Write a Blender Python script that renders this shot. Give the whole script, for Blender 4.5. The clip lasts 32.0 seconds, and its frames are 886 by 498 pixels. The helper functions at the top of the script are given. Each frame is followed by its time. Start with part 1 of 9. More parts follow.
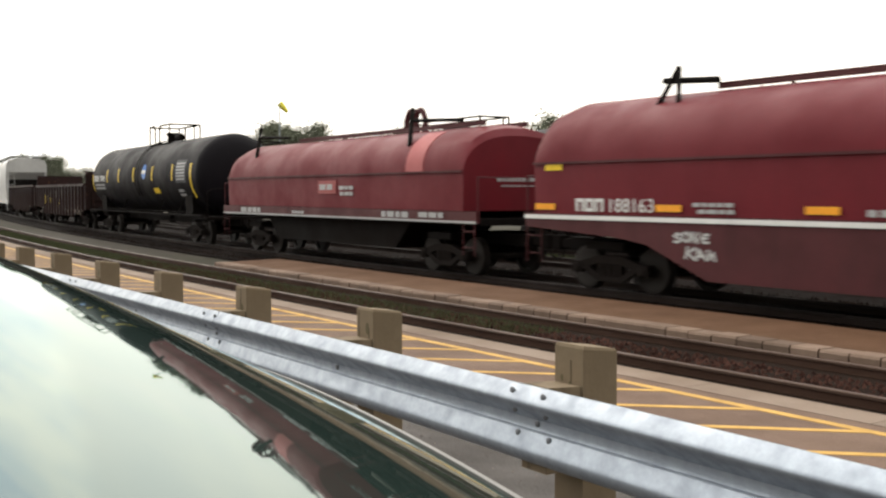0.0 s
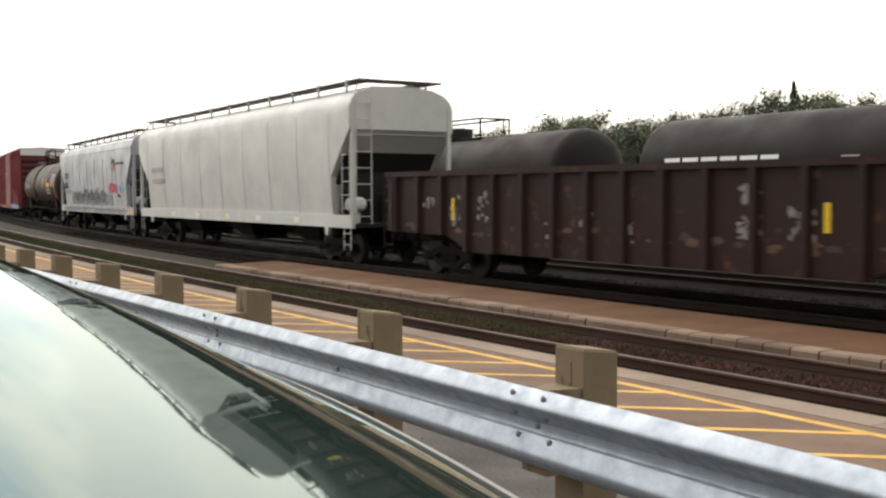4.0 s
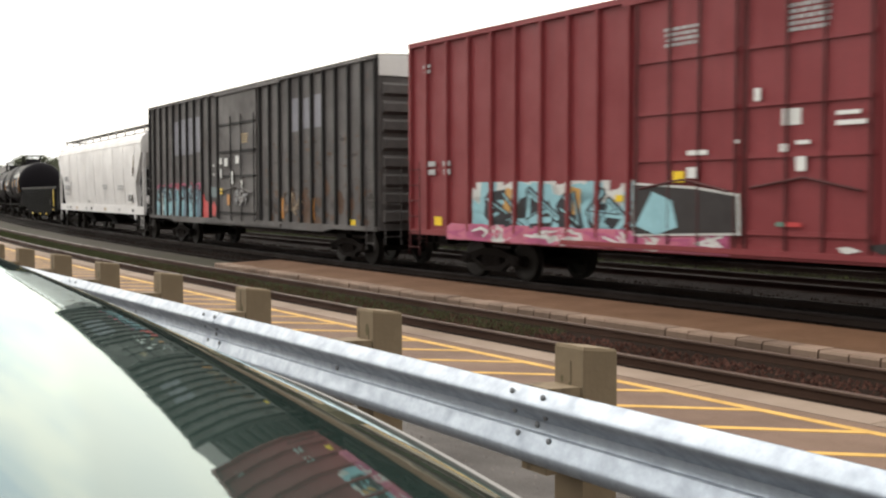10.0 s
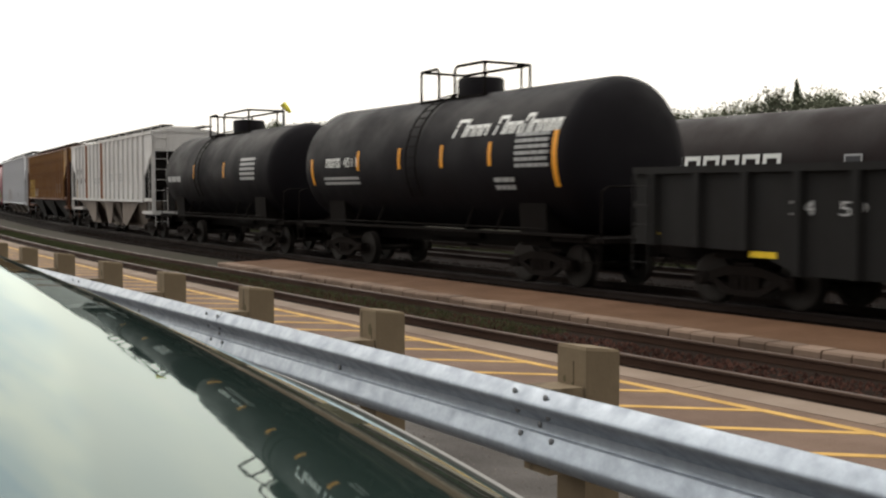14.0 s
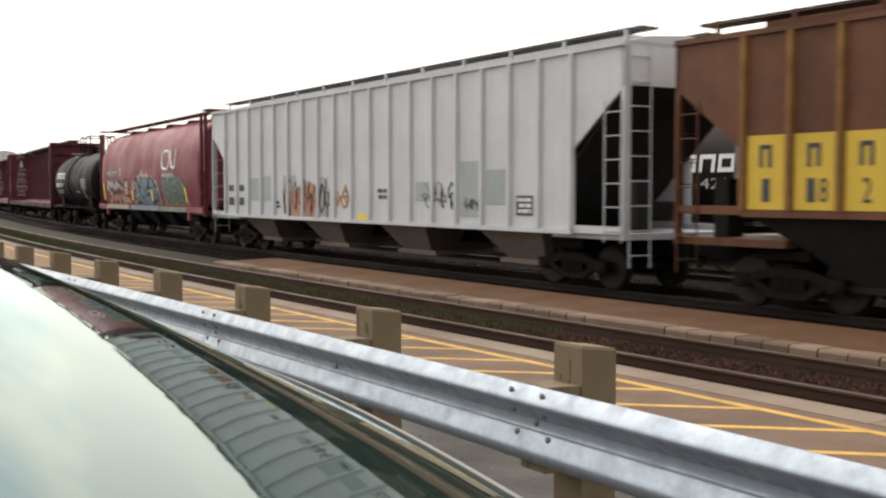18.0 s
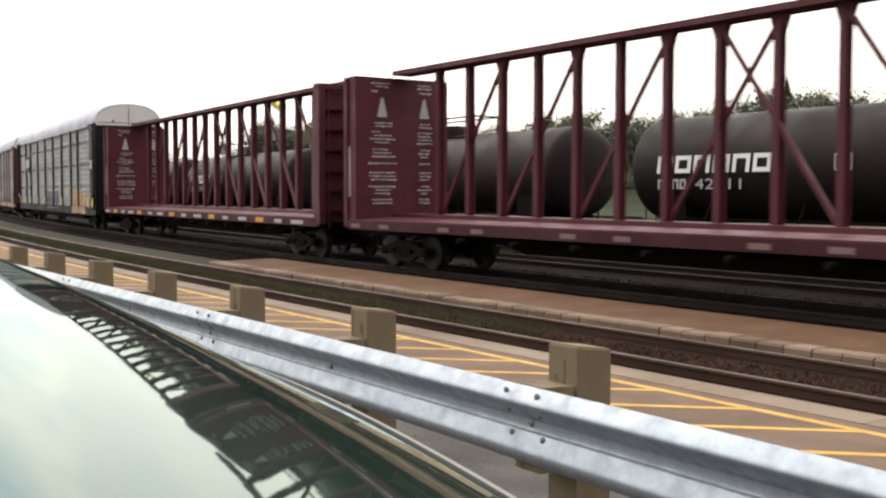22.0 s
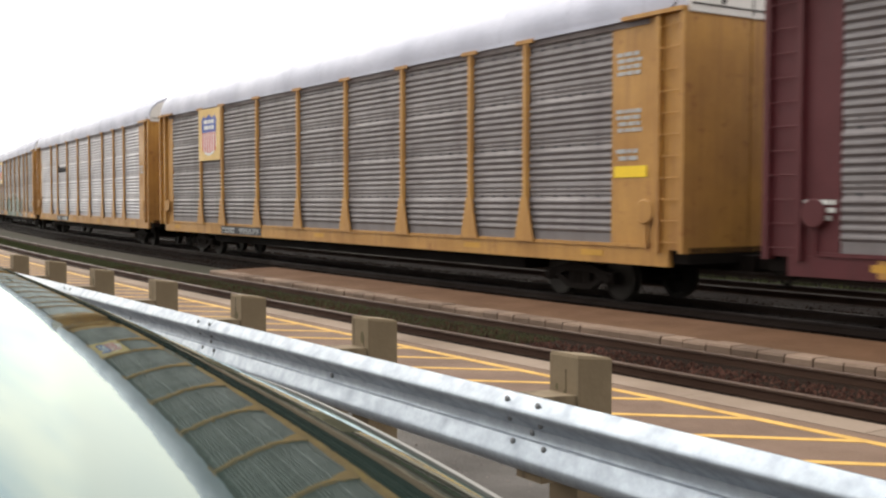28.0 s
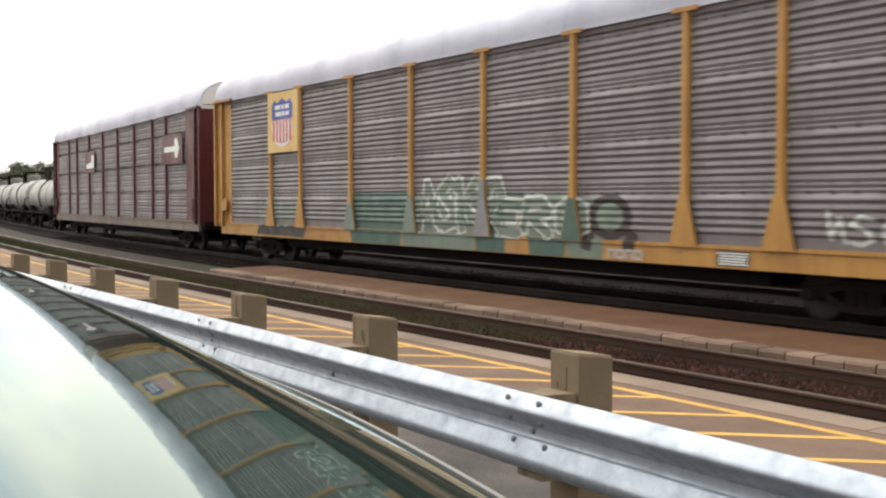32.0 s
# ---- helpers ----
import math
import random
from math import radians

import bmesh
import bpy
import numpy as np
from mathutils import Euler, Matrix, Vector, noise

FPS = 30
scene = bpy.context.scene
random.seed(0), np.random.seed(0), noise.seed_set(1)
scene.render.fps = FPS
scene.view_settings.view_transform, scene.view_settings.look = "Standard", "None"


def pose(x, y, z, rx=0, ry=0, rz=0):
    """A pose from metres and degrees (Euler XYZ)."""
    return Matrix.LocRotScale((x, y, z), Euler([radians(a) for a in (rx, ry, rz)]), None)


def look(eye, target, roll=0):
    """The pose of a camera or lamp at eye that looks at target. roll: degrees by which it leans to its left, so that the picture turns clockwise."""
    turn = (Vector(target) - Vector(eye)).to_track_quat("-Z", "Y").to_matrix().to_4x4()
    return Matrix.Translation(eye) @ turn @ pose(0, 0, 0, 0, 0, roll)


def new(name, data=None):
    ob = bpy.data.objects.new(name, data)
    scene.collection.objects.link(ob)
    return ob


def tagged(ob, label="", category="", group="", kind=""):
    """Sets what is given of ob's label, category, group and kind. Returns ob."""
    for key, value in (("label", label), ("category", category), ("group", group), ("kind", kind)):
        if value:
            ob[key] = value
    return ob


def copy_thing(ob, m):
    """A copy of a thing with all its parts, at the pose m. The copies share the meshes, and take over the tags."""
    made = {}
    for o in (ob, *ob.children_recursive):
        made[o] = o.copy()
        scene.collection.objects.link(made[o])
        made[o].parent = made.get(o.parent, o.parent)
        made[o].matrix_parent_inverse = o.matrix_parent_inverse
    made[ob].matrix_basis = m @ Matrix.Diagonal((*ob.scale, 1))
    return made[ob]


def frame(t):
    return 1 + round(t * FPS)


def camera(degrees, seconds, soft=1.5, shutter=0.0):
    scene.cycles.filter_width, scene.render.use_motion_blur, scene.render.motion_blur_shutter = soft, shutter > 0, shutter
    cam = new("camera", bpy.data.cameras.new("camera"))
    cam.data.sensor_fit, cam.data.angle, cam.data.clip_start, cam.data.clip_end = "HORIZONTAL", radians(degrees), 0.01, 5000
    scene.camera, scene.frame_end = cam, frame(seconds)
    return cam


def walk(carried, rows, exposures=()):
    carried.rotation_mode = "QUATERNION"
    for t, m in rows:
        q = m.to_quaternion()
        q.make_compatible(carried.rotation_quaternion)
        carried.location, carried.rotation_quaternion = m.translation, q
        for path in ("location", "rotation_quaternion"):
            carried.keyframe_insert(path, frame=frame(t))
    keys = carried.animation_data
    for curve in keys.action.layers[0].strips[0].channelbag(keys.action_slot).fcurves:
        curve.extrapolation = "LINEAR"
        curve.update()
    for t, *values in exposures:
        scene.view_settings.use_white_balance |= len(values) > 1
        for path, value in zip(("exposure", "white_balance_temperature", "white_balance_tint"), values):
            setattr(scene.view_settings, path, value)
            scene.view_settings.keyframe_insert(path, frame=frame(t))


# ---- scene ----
# ---- camera: handheld beside a parked van, nearly still ----
EYE = Vector((0.0, 0.0, 1.8735))
YAW, PITCH, ROLL, FOCAL = radians(-54.825), radians(-2.931), -0.045, 1920.6
cam = camera(2 * math.degrees(math.atan(784 / FOCAL)), 32.0, soft=2.3, shutter=0.2)
FORWARD = Vector((math.sin(YAW) * math.cos(PITCH), math.cos(YAW) * math.cos(PITCH), math.sin(PITCH)))
RIGHT = Vector((math.cos(YAW), -math.sin(YAW), 0))
UP = RIGHT.cross(FORWARD)
# seconds, sideways and downward sway of the view, and its lean in degrees
SHAKE = [
    (0, -0, -1.5, -0.01), (0.5, -0, -3, -0.01), (1, -0.3, -1.8, 0), (1.5, -1, 0, 0), (2, -2.5, -1.8, 0), (2.5, -3.4, -3, 0.01),
    (3, -0.3, -1.5, 0.02), (3.5, 1.5, 1.6, 0), (5.5, -2.2, 1.8, 0), (6, -1.6, 0, 0), (6.5, 1.5, 0, 0.01), (7, -1.9, -1.5, -0.01),
    (7.5, -1.9, -4.3, -0.01), (8, -2.8, -3.4, -0.02), (8.5, -0.3, 0, -0.03), (9, 3, 4.9, -0.05), (9.5, -1.6, 4, -0.04),
    (10, -0.3, -0, -0.04), (10.5, 1.5, 1.6, -0.02), (11, 1.5, -1.5, 0.01), (11.5, 1.8, 3.1, 0.03), (12, 1.2, 2.8, 0.03),
    (12.5, 0.6, -0.3, 0.05), (13, -0.9, 0, 0.06), (13.5, 2.1, 2.5, 0.07), (14, 4.9, -0.3, 0.07), (14.5, 0.3, -0.2, 0.09),
    (16.5, 1.8, 0.9, 0.08), (17, 3.7, -4, 0.07), (17.5, 0.3, -5.5, 0.07), (18, -1.3, -2.7, 0.05), (18.5, -3.4, -1.8, 0.06),
    (19, -3.4, -3, 0.06), (19.5, -3.4, -0.6, 0.05), (20, -2.5, -3.6, 0.05), (20.5, -5.3, -3, 0.07), (21, -7.7, -6.4, 0.07),
    (21.5, -7.1, -3.3, 0.07), (22, -10.4, -2.1, 0.08), (22.5, -3.1, 5.6, 0.11), (23, -6.5, 0.9, 0.11), (23.5, -5.2, 2.2, 0.11),
    (24, -4.9, 4, 0.13), (24.5, -5.9, 7.1, 0.13), (25, -7.7, 6.7, 0.13), (25.5, -6.2, 9.5, 0.14), (27.5, -8, 17.5, 0.14),
    (28, -8.6, 13.8, 0.12), (28.5, -8, 7.7, 0.11), (29, -11.7, 7.4, 0.1), (29.5, -10.5, 12, 0.1), (30, -8, 15.7, 0.09),
    (30.5, -9.5, 14.7, 0.1), (31, -11.1, 13.5, 0.08), (31.5, -8.3, 11.7, 0.05), (32, -7.7, 10.7, 0.03)
]
walk(cam, [(t, look(EYE, EYE + FORWARD - RIGHT * (dx / FOCAL) + UP * (dy / FOCAL), ROLL + lean)) for t, dx, dy, lean in SHAKE],
     exposures=[(0, -1.81), (1, -1.82), (3, -1.82), (4.5, -1.90), (5.5, -2.23), (6, -2.35), (7, -2.26), (8, -1.65), (9, -1.50), (10, -1.60), (11, -1.54), (12, -1.75), (13, -2.21), (14, -2.23), (15.5, -2.00), (17, -1.85), (18, -1.85), (19, -1.95), (20, -1.90), (21, -1.75), (22, -1.70), (24, -1.75), (25, -1.61), (28, -1.58), (30, -1.66), (32, -1.58)])

# ---- overcast daylight ----
world = bpy.data.worlds.new("overcast_sky")
scene.world = world
world.use_nodes = True
wn, wl = world.node_tree.nodes, world.node_tree.links
sky = wn.new("ShaderNodeTexSky")
sky.sky_type, sky.sun_disc = "NISHITA", False
sky.sun_elevation, sky.sun_rotation = radians(42), radians(263)
sky.dust_density, sky.air_density = 4.0, 1.5
skygain = wn.new("ShaderNodeVectorMath")
skygain.operation = "SCALE"
skygain.inputs[3].default_value = 0.12
wtc = wn.new("ShaderNodeTexCoord")
wmap = wn.new("ShaderNodeMapping")
wmap.inputs["Scale"].default_value = (1.0, 1.0, 2.6)
cloud = wn.new("ShaderNodeTexNoise")
cloud.inputs["Scale"].default_value, cloud.inputs["Detail"].default_value = 5.5, 6.0
ramp = wn.new("ShaderNodeValToRGB")
ramp.color_ramp.elements[0].position, ramp.color_ramp.elements[0].color = 0.38, (1.04, 1.11, 1.16, 1)
ramp.color_ramp.elements[1].position, ramp.color_ramp.elements[1].color = 0.62, (1.67, 1.55, 1.32, 1)
# even haze low on the far side, broken clouds elsewhere
side = wn.new("ShaderNodeVectorMath")
side.operation = "DOT_PRODUCT"
side.inputs[1].default_value = (-0.16, -0.634, 0.757)
broken = wn.new("ShaderNodeMapRange")
broken.interpolation_type = "SMOOTHSTEP"
broken.inputs["From Min"].default_value, broken.inputs["From Max"].default_value = -0.012, 0.02
broken.inputs["To Min"].default_value, broken.inputs["To Max"].default_value = 0.16, 0.95
hazy = wn.new("ShaderNodeMix")
hazy.data_type = "RGBA"
hazy.inputs[6].default_value = (1.395, 1.30, 1.155, 1)
wl.new(side.outputs["Value"], broken.inputs["Value"])
wl.new(broken.outputs["Result"], hazy.inputs[0])
wl.new(ramp.outputs["Color"], hazy.inputs[7])
wl.new(wtc.outputs["Generated"], side.inputs[0])
mix = wn.new("ShaderNodeMix")
mix.data_type = "RGBA"
mix.inputs[0].default_value = 0.88
wl.new(wtc.outputs["Generated"], wmap.inputs["Vector"])
wl.new(wmap.outputs["Vector"], cloud.inputs["Vector"])
wl.new(cloud.outputs["Fac"], ramp.inputs["Fac"])
wl.new(sky.outputs["Color"], skygain.inputs[0])
wl.new(skygain.outputs["Vector"], mix.inputs[6])
wl.new(hazy.outputs[2], mix.inputs[7])
# an overcast sky grows brighter towards the zenith
wsep = wn.new("ShaderNodeSeparateXYZ")
wl.new(wtc.outputs["Generated"], wsep.inputs[0])
lift = wn.new("ShaderNodeMapRange")
lift.inputs["From Min"].default_value, lift.inputs["From Max"].default_value = 0.0, 0.8
lift.inputs["To Min"].default_value, lift.inputs["To Max"].default_value = 2.1, 3.85
wl.new(wsep.outputs["Z"], lift.inputs["Value"])
brighter = wn.new("ShaderNodeVectorMath")
brighter.operation = "SCALE"
wl.new(mix.outputs[2], brighter.inputs[0])
# and towards the side where the sun stands behind the clouds
aim = wn.new("ShaderNodeVectorMath")
aim.operation = "DOT_PRODUCT"
aim.inputs[1].default_value = (-0.70, 0.40, 0.5)
wl.new(wtc.outputs["Generated"], aim.inputs[0])
glow = wn.new("ShaderNodeMapRange")
glow.interpolation_type = "SMOOTHSTEP"
glow.inputs["From Min"].default_value, glow.inputs["From Max"].default_value = -0.7, 0.95
glow.inputs["To Min"].default_value, glow.inputs["To Max"].default_value = 0.7, 2.3
wl.new(aim.outputs["Value"], glow.inputs["Value"])
both = wn.new("ShaderNodeMath")
both.operation = "MULTIPLY"
wl.new(lift.outputs["Result"], both.inputs[0])
wl.new(glow.outputs["Result"], both.inputs[1])
wl.new(both.outputs[0], brighter.inputs[3])
wl.new(brighter.outputs["Vector"], wn["Background"].inputs["Color"])
wn["Background"].inputs["Strength"].default_value = 1.04
sun = new("sun", bpy.data.lights.new("sun", "SUN"))
sun.data.energy, sun.data.angle, sun.data.color = 0.8, radians(18), (1.0, 0.96, 0.9)
sun.matrix_basis = look((0, 0, 0), (0.78, 0.10, -0.70))

# ---- mesh helpers ----
class Shape:
    """Gathers solids into one mesh."""

    def __init__(self):
        self.v, self.f, self.solids = [], [], []

    def add(self, verts, faces):
        n = len(self.v)
        self.solids.append((list(verts), list(faces)))
        self.v += [tuple(p) for p in verts]
        self.f += [tuple(n + i for i in f) for f in faces]
        return self

    def box(self, x0, x1, y0, y1, z0, z1):
        v = [(x, y, z) for x in (x0, x1) for y in (y0, y1) for z in (z0, z1)]
        return self.add(v, [(0, 1, 3, 2), (4, 6, 7, 5), (0, 4, 5, 1), (2, 3, 7, 6), (0, 2, 6, 4), (1, 5, 7, 3)])

    def loft(self, rings, closed=True, caps=True):
        n = len(rings[0])
        v = [p for r in rings for p in r]
        f = []
        for i in range(len(rings) - 1):
            for j in range(n if closed else n - 1):
                k = (j + 1) % n
                f.append((i * n + j, i * n + k, (i + 1) * n + k, (i + 1) * n + j))
        if caps:
            f += [tuple(range(n))[::-1], tuple((len(rings) - 1) * n + j for j in range(n))]
        return self.add(v, f)

    def prism(self, poly, axis, a, b):
        put = {"x": lambda p, t: (t, p[0], p[1]), "y": lambda p, t: (p[0], t, p[1]), "z": lambda p, t: (p[0], p[1], t)}[axis]
        return self.loft([[put(p, a) for p in poly], [put(p, b) for p in poly]])

    def tube(self, p, q, r, n=8):
        p, q = Vector(p), Vector(q)
        d = (q - p).normalized()
        a = d.orthogonal().normalized()
        b = d.cross(a)
        ring = [a * math.cos(6.28319 * i / n) * r + b * math.sin(6.28319 * i / n) * r for i in range(n)]
        return self.loft([[p + o for o in ring], [q + o for o in ring]])

    def pipe(self, points, r, n=6):
        for p, q in zip(points, points[1:]):
            self.tube(p, q, r, n)
        return self

    def turned(self, profile, axis, centre, n=24):
        """A solid of revolution; profile: (along, radius) pairs."""
        c = Vector(centre)
        rings = []
        for t, r in profile:
            ring = []
            for i in range(n):
                u, w = r * math.cos(6.28319 * i / n), r * math.sin(6.28319 * i / n)
                ring.append(c + Vector({"x": (t, u, w), "y": (u, t, w), "z": (u, w, t)}[axis]))
            rings.append(ring)
        return self.loft(rings)

    def mesh(self, name, angle=35, smooth=True):
        me = bpy.data.meshes.new(name)
        me.from_pydata(self.v, [], self.f)
        bm = bmesh.new()
        bm.from_mesh(me)
        bmesh.ops.recalc_face_normals(bm, faces=bm.faces)
        bm.to_mesh(me)
        bm.free()
        if smooth:
            me.shade_smooth()
            me.set_sharp_from_angle(angle=radians(angle))
        return me


def piece(name, me, parent, m=None, label=""):
    """A part on shared mesh data."""
    ob = new(name, me)
    ob.parent = parent
    if m is not None:
        ob.matrix_basis = m
    return tagged(ob, label) if label else ob


def part(name, shape, material, parent, label="", angle=35):
    me = shape.mesh(name, angle)
    me.materials.append(material)
    return piece(name, me, parent, None, label)


def each(name, shape, material, parent, label="", angle=35):
    """Every solid of the shape as a part of its own."""
    for verts, faces in shape.solids:
        part(name, Shape().add(verts, faces), material, parent, label, angle)


def thing(name, label, category, group="", kind=""):
    return tagged(new(name), label, category, group, kind)


# ---- materials ----
def node(nt, kind, **kw):
    n = nt.nodes.new(kind)
    for k, v in kw.items():
        n.inputs[k.replace("_", " ")].default_value = v
    return n


def paint(name, rgb, rough=0.5, metal=0.0, dirt=(0.06, 0.045, 0.035), amount=0.35, streak=0.4, grain=18.0, bump=0.15, rust=0.0,
          coat=0.0, big=0.7, spread=0.0, gloss=0.22, island=0.0):
    """A weathered surface: large blotches, fine grain, run-down streaks, rust freckles and a little relief."""
    mat = bpy.data.materials.new(name)
    mat.use_nodes = True
    nt = mat.node_tree
    bsdf = nt.nodes["Principled BSDF"]
    link = nt.links.new
    tc = nt.nodes.new("ShaderNodeTexCoord")

    def field(scale, detail, lo, hi, stretch=(1, 1, 1)):
        mp = nt.nodes.new("ShaderNodeMapping")
        mp.inputs["Scale"].default_value = stretch
        link(tc.outputs["Object"], mp.inputs["Vector"])
        nz = node(nt, "ShaderNodeTexNoise", Scale=scale, Detail=detail, Roughness=0.62)
        link(mp.outputs["Vector"], nz.inputs["Vector"])
        mr = node(nt, "ShaderNodeMapRange", From_Min=lo, From_Max=hi)
        link(nz.outputs["Fac"], mr.inputs["Value"])
        return mr.outputs["Result"], nz.outputs["Fac"]

    def blend(a, b, fac, gain):
        mu = node(nt, "ShaderNodeMath")
        mu.operation = "MULTIPLY"
        link(fac, mu.inputs[0])
        mu.inputs[1].default_value = gain
        mx = nt.nodes.new("ShaderNodeMix")
        mx.data_type = "RGBA"
        link(mu.outputs[0], mx.inputs[0])
        for socket, value in ((mx.inputs[6], a), (mx.inputs[7], b)):
            if isinstance(value, tuple):
                socket.default_value = (*value, 1)
            else:
                link(value, socket)
        return mx.outputs[2]

    blotch, _ = field(big, 4, 0.38, 0.68)
    fine, raw = field(grain, 3, 0.35, 0.7)
    colour = blend(tuple(rgb), tuple(dirt), blotch, amount)
    colour = blend(colour, tuple(c * 0.72 for c in rgb), fine, 0.35)
    if streak:
        runs, _ = field(1.0, 3, 0.5, 0.75, (7.0, 7.0, 0.35))
        colour = blend(colour, tuple(dirt), runs, streak)
    if rust:
        spots, _ = field(3.2, 6, 0.6, 0.68)
        colour = blend(colour, (0.19, 0.07, 0.025), spots, rust)
    if island:
        geo = nt.nodes.new("ShaderNodeNewGeometry")
        tone = nt.nodes.new("ShaderNodeHueSaturation")
        step = node(nt, "ShaderNodeMapRange", To_Min=1 - island * 0.6, To_Max=1 + island)
        link(geo.outputs["Random Per Island"], step.inputs["Value"])
        link(step.outputs["Result"], tone.inputs["Value"])
        link(colour, tone.inputs["Color"])
        colour = tone.outputs["Color"]
    if spread:
        info = nt.nodes.new("ShaderNodeObjectInfo")
        hsv = nt.nodes.new("ShaderNodeHueSaturation")
        mr = node(nt, "ShaderNodeMapRange", To_Min=1 - spread, To_Max=1 + spread)
        link(info.outputs["Random"], mr.inputs["Value"])
        link(mr.outputs["Result"], hsv.inputs["Value"])
        link(colour, hsv.inputs["Color"])
        colour = hsv.outputs["Color"]
    link(colour, bsdf.inputs["Base Color"])
    rr = node(nt, "ShaderNodeMapRange", To_Min=max(0.02, rough - 0.1), To_Max=min(1, rough + 0.15))
    link(blotch, rr.inputs["Value"])
    link(rr.outputs["Result"], bsdf.inputs["Roughness"])
    bsdf.inputs["Metallic"].default_value = metal
    bsdf.inputs["Coat Weight"].default_value = coat
    bsdf.inputs["Specular IOR Level"].default_value = gloss
    if bump:
        bp = node(nt, "ShaderNodeBump", Strength=bump, Distance=0.02)
        link(raw, bp.inputs["Height"])
        link(bp.outputs["Normal"], bsdf.inputs["Normal"])
    return mat


def plain(name, rgb, rough=0.5, metal=0.0):
    return paint(name, rgb, rough, metal, dirt=tuple(c * 0.55 for c in rgb), amount=0.3, streak=0.15, bump=0.05)


# these two are darkened past the steel's own tone for shade under the cars
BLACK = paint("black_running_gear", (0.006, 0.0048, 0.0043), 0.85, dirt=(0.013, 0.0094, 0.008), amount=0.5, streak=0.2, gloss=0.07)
TRUCKSTEEL = paint("dusty_shaded_truck_steel", (0.012, 0.009, 0.008), 0.85, dirt=(0.022, 0.016, 0.013), amount=0.5, streak=0.2, gloss=0.07)
STEEL = paint("worn_wheel_steel", (0.035, 0.03, 0.027), 0.6, 0.4, dirt=(0.02, 0.016, 0.014), amount=0.5)
RAILSTEEL = paint("polished_rail_head", (0.074, 0.044, 0.032), 0.5, 0.2, dirt=(0.042, 0.024, 0.017), amount=0.5, streak=0)
RUSTRAIL = paint("rusty_rail_web", (0.056, 0.0285, 0.0185), 0.9, dirt=(0.026, 0.0135, 0.0095), streak=0)
WHITE = plain("white_stencil_paint", (0.72, 0.72, 0.7), 0.6)
YELLOW = plain("yellow_reflective_tape", (0.80, 0.55, 0.03), 0.4)
ORANGE = plain("orange_reflective_tape", (0.85, 0.36, 0.03), 0.4)
GREYSTENCIL = plain("grey_stencil_paint", (0.40, 0.40, 0.40), 0.6)
DARKPATCH = plain("dark_stencil_patch", (0.06, 0.06, 0.065), 0.6)

# ---- the railway line: one curve, tangent to x at the origin, bending away on the far west ----
BEND = [(-1400, 0.0), (-220, 0.0), (-150, 0.0002), (-100, 0.0007), (-70, 0.0012), (-45, 0.0016), (-25, 0.0024), (-10, 0.0022),
        (10, 0.0019), (60, 0.001), (140, 0.0), (1400, 0.0)]
MAIN = 15.172
STEP = 0.5
ARC = np.arange(-1000, 900.01, STEP)
TURN = np.concatenate([[0], np.cumsum((lambda k: (k[1:] + k[:-1]) / 2 * STEP)(np.interp(ARC, *zip(*BEND))))])
ZERO = int(np.argmin(abs(ARC)))
TURN = TURN - TURN[ZERO]
LX = np.concatenate([[0], np.cumsum((np.cos(TURN[1:]) + np.cos(TURN[:-1])) / 2 * STEP)])
LY = np.concatenate([[0], np.cumsum((np.sin(TURN[1:]) + np.sin(TURN[:-1])) / 2 * STEP)])
LX, LY = LX - LX[ZERO], LY - LY[ZERO] + MAIN


def on_line(s, off=0.0, z=0.0):
    """The place s metres along the main track, off metres to its far side."""
    a = float(np.interp(s, ARC, TURN))
    return Vector((float(np.interp(s, ARC, LX)) - math.sin(a) * off, float(np.interp(s, ARC, LY)) + math.cos(a) * off, z))


def line_pose(s, off=0.0, z=0.0, half=0.0):
    """A pose on the line, x along it; half: half the distance between the bogies that ride on it."""
    if half:
        p, q = on_line(s - half, off, z), on_line(s + half, off, z)
        mid, a = (p + q) / 2, math.atan2(q.y - p.y, q.x - p.x)
    else:
        mid, a = on_line(s, off, z), float(np.interp(s, ARC, TURN))
    return Matrix.Translation(mid) @ Matrix.Rotation(a, 4, "Z")


def sweep(section, s0, s1, step=2.0, shape=None):
    """A section of (off, z) pairs drawn along the line."""
    shape = shape or Shape()
    n = max(2, int((s1 - s0) / step) + 1)
    return shape.loft([[on_line(s, o, z) for o, z in section] for s in np.linspace(s0, s1, n)])

# ---- ground, tracks, platform ----
ASPHALT = paint("worn_brown_asphalt", (0.142, 0.090, 0.064), 0.9, dirt=(0.081, 0.054, 0.041), amount=0.6, streak=0, grain=35, bump=0.5, big=1.1)
CONCRETE = paint("pale_concrete", (0.195, 0.145, 0.110), 0.88, dirt=(0.088, 0.058, 0.042), amount=0.5, streak=0.1, grain=40, bump=0.25, spread=0.12)
PAVER = paint("red_brown_platform_surface", (0.096, 0.046, 0.0215), 0.9, dirt=(0.052, 0.026, 0.014), amount=0.5, streak=0, grain=50, bump=0.2, big=0.9)
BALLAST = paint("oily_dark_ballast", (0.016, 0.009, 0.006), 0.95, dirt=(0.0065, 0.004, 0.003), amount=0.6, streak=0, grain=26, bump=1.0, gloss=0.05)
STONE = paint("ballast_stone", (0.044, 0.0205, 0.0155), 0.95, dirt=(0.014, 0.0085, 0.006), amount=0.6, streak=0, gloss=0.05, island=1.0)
# bed and stones beyond the platform: the train's shade is put into their colour
SHADEBED = paint("shade_dark_ballast", (0.0075, 0.0046, 0.0038), 0.95, dirt=(0.0045, 0.003, 0.0022), amount=0.6, streak=0, grain=26, bump=1.0, gloss=0.05)
